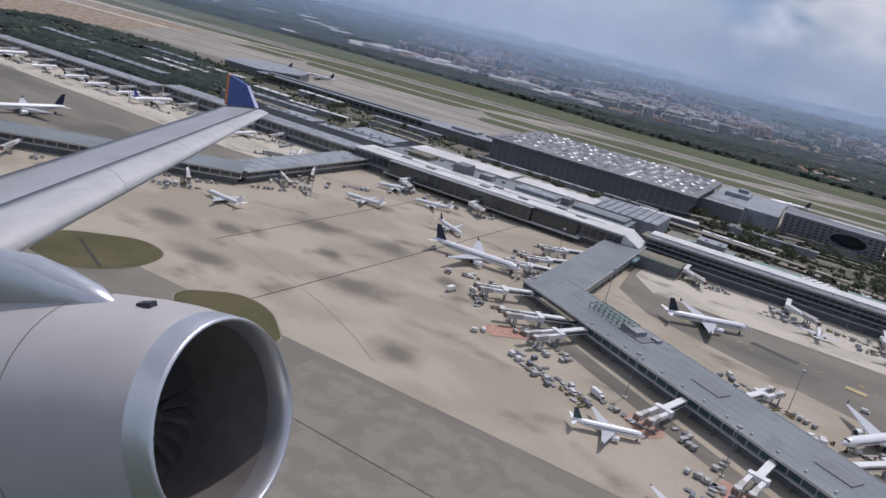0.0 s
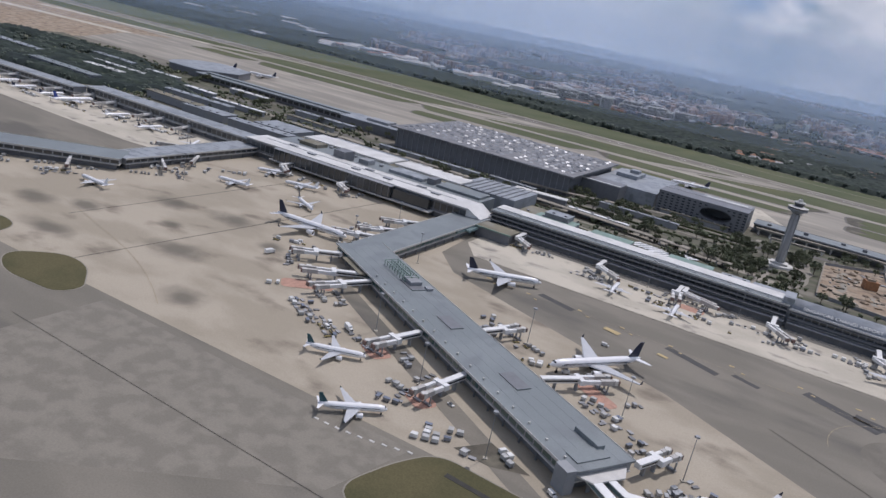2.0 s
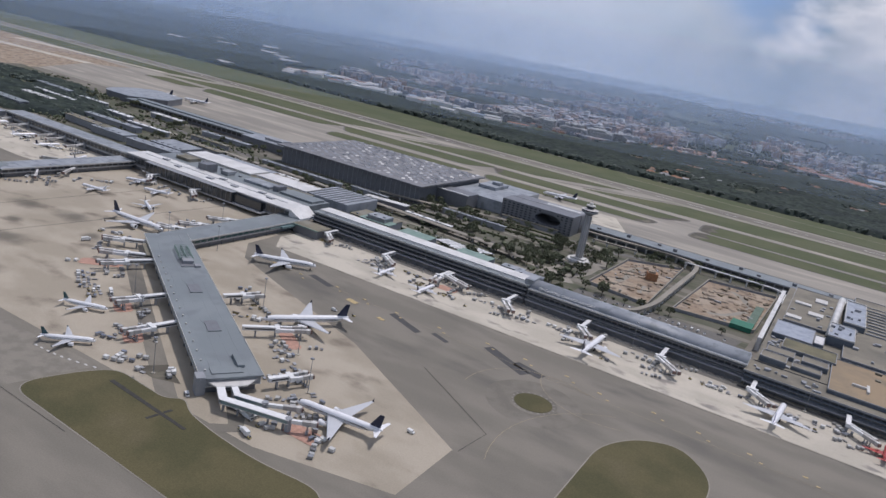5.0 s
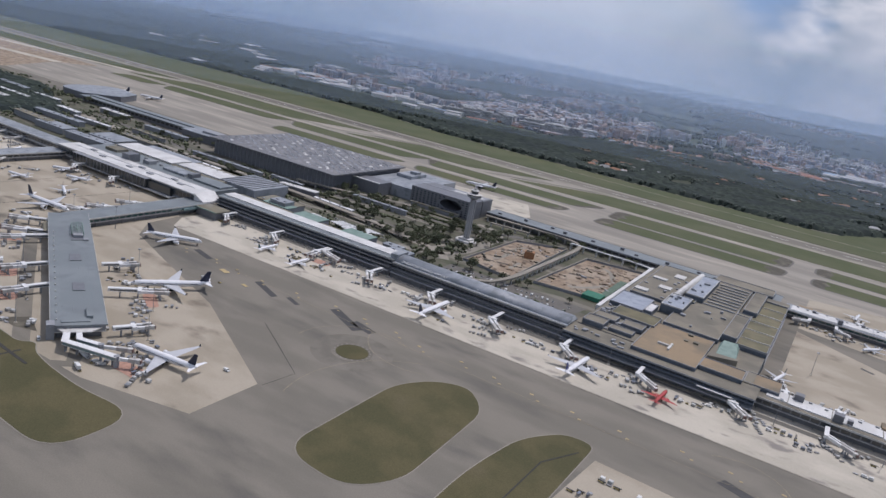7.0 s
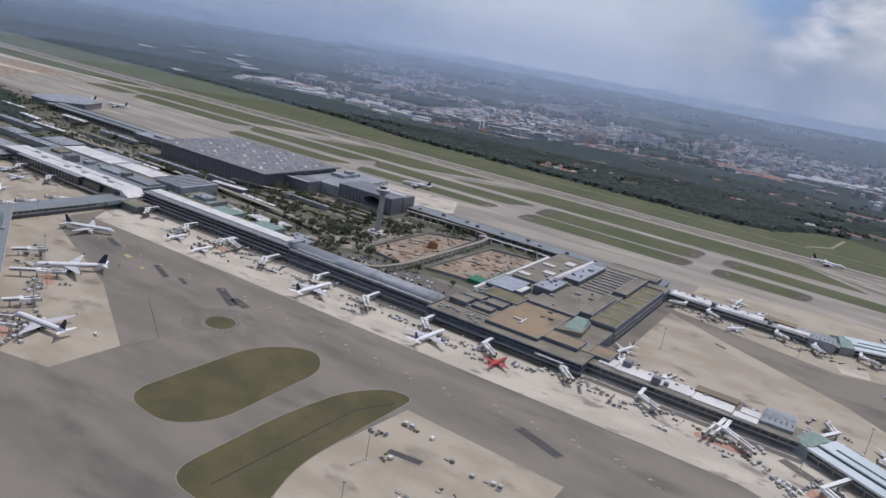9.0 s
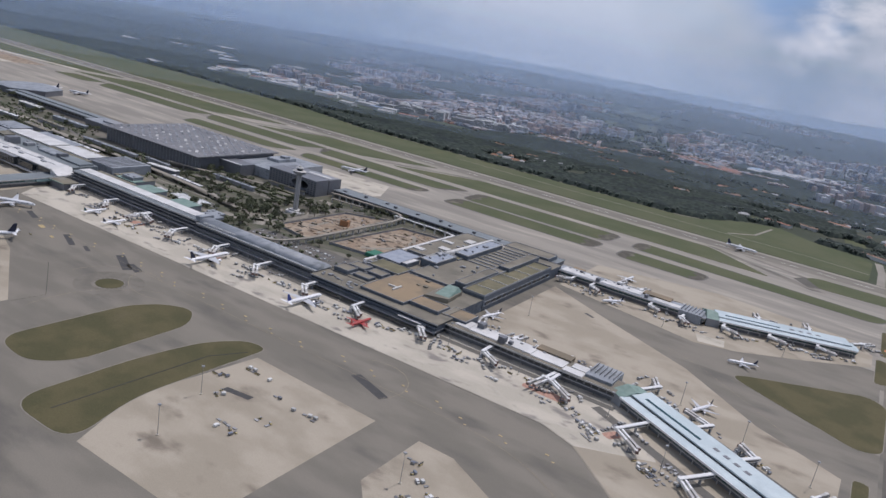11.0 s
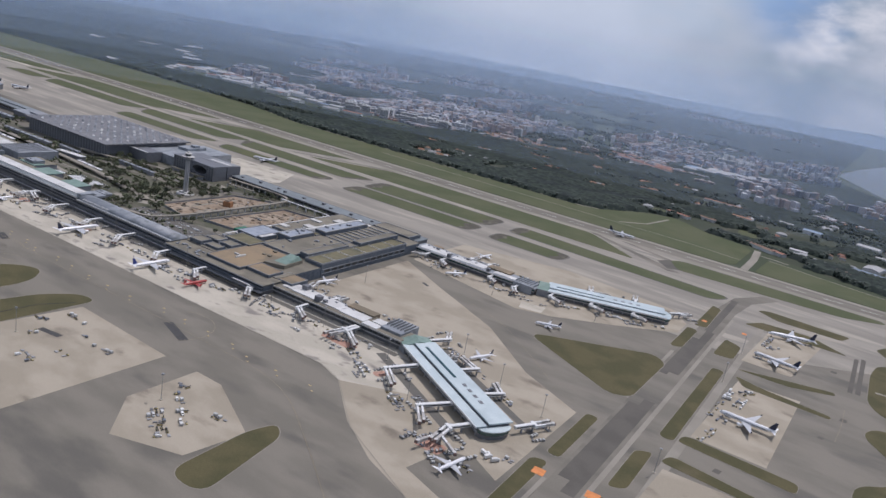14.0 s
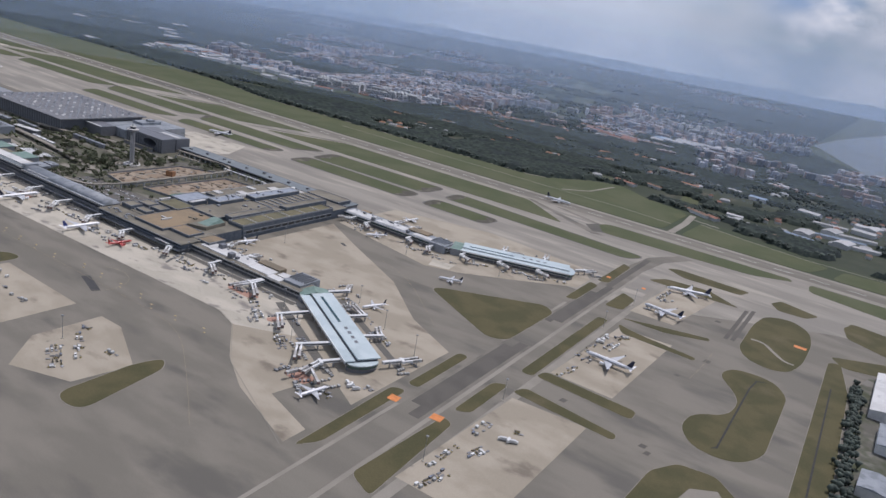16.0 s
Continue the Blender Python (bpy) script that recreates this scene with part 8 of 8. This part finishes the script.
# the far town: thousands of small blocks in quarters, one mesh a tone
for tone, (mat, count) in enumerate(((TOWN_FAR, 2900), (TOWN_WARM_FAR, 3000), (ROOFS[1], 2200), (TOWN_GREY, 2400))):
    r = np.random.default_rng(40 + tone)
    base = np.array(((-1, -1, 0), (1, -1, 0), (1, 1, 0), (-1, 1, 0), (-1, -1, 1), (1, -1, 1), (1, 1, 1), (-1, 1, 1)), float)
    bf = np.array(((4, 5, 6, 7), (0, 1, 5, 4), (1, 2, 6, 5), (2, 3, 7, 6), (3, 0, 4, 7)))
    y = 1060 + np.abs(r.normal(0, 1, 60000)) * 1250
    x = r.uniform(-0.75, 0.45, 60000) * y + 150
    quarter = lattice(x, y * 0.7, 210, 31) + 0.5 * lattice(x, y * 0.7, 60, 32 + tone)
    ok = (y < 4300) & ~lake_side(x, y) & ~leafy(x, y) & (quarter > (0.7, 0.68, 0.74, 0.66)[tone]) & ~((x > -130) & (y < 1200))
    if tone == 2:
        ok &= y < 2100
    x, y = x[ok][:count], y[ok][:count]
    a = 0.35 + 0.8 * np.round(2 * lattice(x, y, 200, 33)) + r.normal(0, 0.06, x.size)
    tall = lattice(x, y, 130, 34) > 0.55
    sx, sy = r.uniform(3, 9, x.size), r.uniform(2.2, 4.5, x.size)
    sz = r.uniform(1.8, 3, x.size) if tone == 2 else np.where(tall, r.choice((6, 9, 12, 15), x.size), r.uniform(2.5, 5, x.size)) * np.where(y < 1800, 1, 1.25)
    p = base[None] * np.stack([sx, sy, sz], -1)[:, None]
    c, q = np.cos(a)[:, None], np.sin(a)[:, None]
    v = np.stack([c * p[..., 0] - q * p[..., 1] + x[:, None], q * p[..., 0] + c * p[..., 1] + y[:, None], p[..., 2]], -1)
    f = bf[None] + 8 * np.arange(x.size)[:, None, None]
    me = bpy.data.meshes.new("far_town")
    me.from_pydata(v.reshape(-1, 3).tolist(), [], f.reshape(-1, 4).tolist())
    me.materials.append(mat)
    tagged(new("far_town", me), "far town of small pale blocks and roofs", "town", "", "stuff")

# low hills on the skyline, a plain backdrop glowing blue in place of haze
HAZE_GLOW = bpy.data.materials.new("haze_glow")
HAZE_GLOW.use_nodes = True
hn, hl = HAZE_GLOW.node_tree.nodes, HAZE_GLOW.node_tree.links
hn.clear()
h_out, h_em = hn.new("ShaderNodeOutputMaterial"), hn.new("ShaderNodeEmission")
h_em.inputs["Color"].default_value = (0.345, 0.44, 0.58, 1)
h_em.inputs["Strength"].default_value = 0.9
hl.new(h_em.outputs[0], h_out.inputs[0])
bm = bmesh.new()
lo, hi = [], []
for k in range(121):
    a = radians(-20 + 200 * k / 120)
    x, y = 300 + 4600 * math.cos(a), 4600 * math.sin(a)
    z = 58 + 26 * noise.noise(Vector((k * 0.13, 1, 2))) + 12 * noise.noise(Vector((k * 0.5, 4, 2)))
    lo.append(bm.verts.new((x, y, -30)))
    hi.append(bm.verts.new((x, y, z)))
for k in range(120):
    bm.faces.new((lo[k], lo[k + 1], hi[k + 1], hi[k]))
setting("backdrop", bm, HAZE_GLOW, "skyline of low hills with haze painted as blue glow", "backdrop")

# added sheets imitate haze between near and far town, lit by sun and sky
def haze_sheet(radius, top, amount):
    m = bpy.data.materials.new("thin_haze")
    m.use_nodes = True
    n, l = m.node_tree.nodes, m.node_tree.links
    n.clear()
    out = n.new("ShaderNodeOutputMaterial")
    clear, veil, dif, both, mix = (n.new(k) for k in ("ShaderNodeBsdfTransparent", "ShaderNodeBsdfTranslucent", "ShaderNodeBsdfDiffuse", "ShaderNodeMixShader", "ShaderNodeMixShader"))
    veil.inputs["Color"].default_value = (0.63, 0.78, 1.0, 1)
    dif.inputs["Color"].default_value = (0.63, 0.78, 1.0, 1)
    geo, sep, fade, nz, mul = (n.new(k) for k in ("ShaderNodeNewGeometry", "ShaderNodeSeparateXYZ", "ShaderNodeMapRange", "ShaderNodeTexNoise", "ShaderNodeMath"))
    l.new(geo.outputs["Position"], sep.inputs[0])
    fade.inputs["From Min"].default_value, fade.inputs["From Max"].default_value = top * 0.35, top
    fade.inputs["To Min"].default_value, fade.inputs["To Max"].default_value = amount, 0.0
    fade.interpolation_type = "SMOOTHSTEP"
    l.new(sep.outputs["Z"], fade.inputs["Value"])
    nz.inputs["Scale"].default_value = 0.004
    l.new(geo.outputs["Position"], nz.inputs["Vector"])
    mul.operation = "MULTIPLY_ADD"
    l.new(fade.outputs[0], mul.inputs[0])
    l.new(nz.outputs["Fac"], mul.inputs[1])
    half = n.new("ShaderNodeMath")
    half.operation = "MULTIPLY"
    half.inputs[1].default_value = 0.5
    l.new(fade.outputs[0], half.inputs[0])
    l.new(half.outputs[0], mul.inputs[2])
    # the sheets veil more towards the west, to lighten the far left
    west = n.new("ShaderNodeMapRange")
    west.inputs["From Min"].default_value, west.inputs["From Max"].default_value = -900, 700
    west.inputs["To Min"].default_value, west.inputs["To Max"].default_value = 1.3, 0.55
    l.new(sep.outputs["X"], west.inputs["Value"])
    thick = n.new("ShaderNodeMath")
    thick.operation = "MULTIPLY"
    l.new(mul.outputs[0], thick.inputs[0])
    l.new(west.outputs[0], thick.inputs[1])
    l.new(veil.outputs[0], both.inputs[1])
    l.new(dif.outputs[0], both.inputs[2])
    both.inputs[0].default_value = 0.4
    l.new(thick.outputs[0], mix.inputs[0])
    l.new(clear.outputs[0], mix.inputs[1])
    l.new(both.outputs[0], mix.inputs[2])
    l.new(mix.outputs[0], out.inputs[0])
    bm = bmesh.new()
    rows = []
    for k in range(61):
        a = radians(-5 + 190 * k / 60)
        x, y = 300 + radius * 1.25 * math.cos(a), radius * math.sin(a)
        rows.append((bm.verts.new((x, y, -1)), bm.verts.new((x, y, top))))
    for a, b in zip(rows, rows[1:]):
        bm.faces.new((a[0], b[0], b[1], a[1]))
    setting("haze_sheet", bm, m, "thin bluish see-through sheet added to imitate haze over the town", "haze")


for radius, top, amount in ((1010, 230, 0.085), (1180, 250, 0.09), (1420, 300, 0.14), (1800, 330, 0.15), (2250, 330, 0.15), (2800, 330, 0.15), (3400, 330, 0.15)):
    haze_sheet(radius, top, amount)


LEAF_BED = material("shrub_leaves", (0.105, 0.12, 0.068), 0.85, var=0.3, scale=0.1, fine=0.8, rand=0.4, island=True)
# planting beds and shrubs between the terminals
beds = []
rng = random.Random(9)
while len(beds) < 2200:
    x, y = rng.uniform(-540, 160), rng.uniform(318, 456)
    if x > -56 and y > 420 or (x > 80 and 340 < y) or (-60 > x > -190 and y < 352) or (-190 < x < -50 and y > 394) or (x > 40 and y < 316) or (x - 65) ** 2 + (y - 389) ** 2 < 200 or (-390 < x < -180 and y > 414):
        continue
    if noise.noise(Vector((x * 0.045, y * 0.07, 5.0))) > -0.02:
        beds.append((x, y, rng.uniform(0.18, 0.5)))
woods("shrubbery", beds, 12, leaf=LEAF_BED)


# long low roofs among the trees beyond the runway
for x, y, a, L, mat in ((436, 842, -32, 36, ROOFS[2]), (455, 835, -30, 14, ROOFS[0]), (330, 905, -20, 30, ROOFS[0]), (360, 930, -15, 22, ROOFS[2]), (300, 960, 5, 24, ROOFS[3]), (500, 850, -20, 26, ROOFS[3]), (540, 862, -15, 34, ROOFS[4]), (575, 910, 12, 60, ROOFS[4]), (590, 940, 12, 50, ROOFS[3]), (560, 980, 10, 44, ROOFS[3]), (610, 890, 12, 40, ROOFS[3]), (640, 930, 14, 44, ROOFS[4]), (470, 880, 0, 18, ROOFS[3]), (380, 1010, -10, 40, ROOFS[1]), (420, 1060, -8, 50, ROOFS[3]), (350, 1090, -5, 60, ROOFS[1]), (520, 830, -18, 20, ROOFS[2]), (20, 905, 10, 30, ROOFS[3]), (44, 915, 30, 18, ROOFS[3]), (8, 925, 0, 22, ROOFS[1])):
    t = shed(L, 9, 3.4, mat)
    t.matrix_world = at(x, y, 0, a)

# ---------------------------------------------------------------- wing and engine of the climbing airliner
def airliner_wing():
    """The outer wing of the airliner that takes off along the line of flight, as it hangs over the apron at the start."""
    WING = mixed("wing_skin", (0.40, 0.40, 0.405), (0.35, 0.35, 0.355), 0.9, rough=0.38, c=(0.30, 0.30, 0.30), cscale=1.4, clo=0.6, chi=0.8, grain=0.04)
    SLAT = material("slat_skin", (0.46, 0.46, 0.455), 0.6, var=0.08, scale=1.5)
    NAC = mixed("nacelle_paint", (0.50, 0.48, 0.46), (0.45, 0.43, 0.415), 1.2, rough=0.42, grain=0.03)
    LIP = material("polished_lip", (0.66, 0.66, 0.67), 0.32, 0.75, var=0.05)
    DUCT = material("intake_duct", (0.17, 0.15, 0.14), 0.6, var=0.2)
    le0, le1 = Vector((-5.1, 2.33, 70.5)), Vector((-8.2, 9.52, 71.12))
    te0, te1 = Vector((-8.35, 3.7, 70.0)), Vector((-9.33, 9.75, 71.0))
    # the wing root hangs on the empty that stands for the whole airliner
    t = thing("airliner_wing", "grey wing and engine of a climbing airliner with a blue winglet", "aircraft wing", at(0, 0))
    up = Vector((-0.1, -0.12, 0.99))
    stations = 12

    def section(k):
        f = k / stations
        a, b = le0.lerp(le1, f), te0.lerp(te1, f)
        th = 0.42 * (1 - f) + 0.07 * f
        return a, b, th

    prof = ((0.12, 0.46), (0.3, 0.55), (0.55, 0.44), (0.8, 0.22), (1.0, 0.02), (0.8, -0.12), (0.5, -0.3), (0.12, -0.34))
    bm = bmesh.new()
    rows = []
    for k in range(stations + 1):
        a, b, th = section(k)
        rows.append([bm.verts.new(a.lerp(b, u) + up * v * th) for u, v in prof])
    for r0, r1 in zip(rows, rows[1:]):
        for i in range(len(prof)):
            bm.faces.new((r0[i], r0[(i + 1) % len(prof)], r1[(i + 1) % len(prof)], r1[i]))
    bm.faces.new(rows[0])
    bm.faces.new(list(reversed(rows[-1])))
    bmesh.ops.recalc_face_normals(bm, faces=bm.faces[:])
    part("wing_box", bm, WING, t, "dull grey wing skin with faint streaks", True)
    sp = ((0.30, 0.57), (0.2, 0.56), (0.1, 0.46), (0.03, 0.28), (0.0, 0.02), (0.03, -0.2), (0.1, -0.34), (0.12, 0.3))
    for k0, k1 in ((1.52, 4.995), (5.005, 7.495), (7.505, 9.795), (9.805, 12.0)):
        bm = bmesh.new()
        rows = []
        for j in range(4):
            a, b, th = section(k0 + (k1 - k0) * j / 3)
            rows.append([bm.verts.new(a.lerp(b, u) + up * v * th) for u, v in sp])
        for r0, r1 in zip(rows, rows[1:]):
            for i in range(len(sp)):
                bm.faces.new((r0[i], r0[(i + 1) % len(sp)], r1[(i + 1) % len(sp)], r1[i]))
        bm.faces.new([bm.verts.new(v.co) for v in rows[0]])
        bm.faces.new([bm.verts.new(v.co) for v in reversed(rows[-1])])
        bmesh.ops.recalc_face_normals(bm, faces=bm.faces[:])
        for i, f in enumerate(bm.faces):
            f.smooth = i < 3 * len(sp) and i % len(sp) < 6
        part("slat", bm, SLAT, t, "paler leading-edge slat")
    bm = bmesh.new()
    wl = [Vector(c) for c in ((-8.52, 9.58, 71.14), (-9.33, 9.75, 70.99), (-9.53, 9.95, 71.48), (-8.94, 9.76, 71.42))]
    s = Vector((0.01, 0.03, 0))
    a = [bm.verts.new(p + s) for p in wl] + [bm.verts.new(p - s) for p in wl]
    for f in ((0, 1, 2, 3), (7, 6, 5, 4), (0, 4, 5, 1), (1, 5, 6, 2), (2, 6, 7, 3), (3, 7, 4, 0)):
        bm.faces.new([a[i] for i in f])
    wg = part("winglet", bm, AC_BLUE, t, "blue winglet with an orange trailing edge")
    bm = bmesh.new()
    e0, e1 = Vector((-9.34, 9.75, 70.99)), Vector((-9.54, 9.95, 71.48))
    q = Vector((-0.07, 0.02, 0.0))
    a = [bm.verts.new(p) for p in (e0 + s, e1 + s, e1 + q + s, e0 + q + s, e0 - s, e1 - s, e1 + q - s, e0 + q - s)]
    for f in ((0, 1, 2, 3), (7, 6, 5, 4), (0, 4, 5, 1), (1, 5, 6, 2), (2, 6, 7, 3), (3, 7, 4, 0)):
        bm.faces.new([a[i] for i in f])
    part("edge", bm, ORANGE, wg)
    # engine: axis along the line of flight, a little nose-up
    n = Vector((0.933, 0.093, 0.348)).normalized()
    base = Matrix.Translation((-2.822, 3.341, 70.441)) @ n.to_track_quat("X", "Z").to_matrix().to_4x4()

    def turned(rings, seg=48):
        bm = bmesh.new()
        loops = [[bm.verts.new((x, r * math.cos(2 * math.pi * k / seg), r * math.sin(2 * math.pi * k / seg))) for k in range(seg)] for x, r in rings]
        for p0, p1 in zip(loops, loops[1:]):
            for k in range(seg):
                bm.faces.new((p0[k], p0[(k + 1) % seg], p1[(k + 1) % seg], p1[k]))
        return bm

    eng = part("nacelle", turned([(-0.2, 0.73), (-0.4, 0.775), (-0.7, 0.82), (-1.1, 0.86), (-1.6, 0.885), (-2.2, 0.88), (-2.8, 0.83), (-3.4, 0.72), (-3.4, 0.4)]), NAC, t, "pale grey engine nacelle", True)
    eng.matrix_basis = base
    part("lip", turned([(-0.2, 0.73), (-0.1, 0.712), (-0.03, 0.697), (0.0, 0.68), (-0.02, 0.665), (-0.1, 0.65), (-0.2, 0.645)]), LIP, eng, "polished metal intake lip", True)
    part("duct", turned([(-0.2, 0.645), (-0.5, 0.642), (-0.95, 0.64)]), DUCT, eng, "dark intake duct", True)
    part("fan_disc", turned([(-0.95, 0.64), (-0.96, 0.05)]), DUCT, eng)
    FAN = material("fan_titanium", (0.11, 0.10, 0.098), 0.55, 0.2, var=0.15)
    bm = bmesh.new()
    c2, s2 = math.cos(0.17), math.sin(0.17)
    bm.faces.new([bm.verts.new(v) for v in ((-0.86, 0.17, 0), (-0.84, 0.6, 0), (-0.94, 0.6 * c2, 0.6 * s2), (-0.94, 0.17 * c2, 0.17 * s2))])
    blade = part("fan_blade", bm, FAN, eng)
    for k in range(1, 26):
        piece("fan_blade", blade.data, eng, pose(0, 0, 0, 360 * k / 26, 0, 0))
    part("spinner", turned([(-0.6, 0.005), (-0.66, 0.07), (-0.76, 0.13), (-0.9, 0.17)], 24), METAL_DARK, eng, "", True)
    part("vent", boxes((-0.62, -0.5, -0.035, 0.035, 0.79, 0.825)), METAL_DARK, eng)
    part("panel_line", turned([(-1.17, 0.866), (-1.175, 0.868), (-1.18, 0.866)]), DUCT, eng)
    bm = bmesh.new()
    rows = []
    for x, z, w, h in ((-0.86, 0.80, 0.03, 0.04), (-1.05, 0.82, 0.10, 0.14), (-1.3, 0.83, 0.14, 0.24), (-1.6, 0.84, 0.16, 0.34), (-2.1, 0.83, 0.17, 0.44), (-2.8, 0.75, 0.17, 0.58), (-3.5, 0.6, 0.17, 0.74)):
        rows.append([bm.verts.new((x, y * w, z + h * v)) for y, v in ((-1, 0), (-1, 0.7), (-0.5, 0.96), (0, 1), (0.5, 0.96), (1, 0.7), (1, 0))])
    for r0, r1 in zip(rows, rows[1:]):
        for i in range(6):
            bm.faces.new((r0[i], r0[i + 1], r1[i + 1], r1[i]))
    bm.faces.new(rows[0])
    bm.faces.new(list(reversed(rows[-1])))
    bmesh.ops.recalc_face_normals(bm, faces=bm.faces[:])
    py = part("pylon", bm, LIP, t, "bright metal engine pylon", True)
    py.matrix_basis = base


airliner_wing()
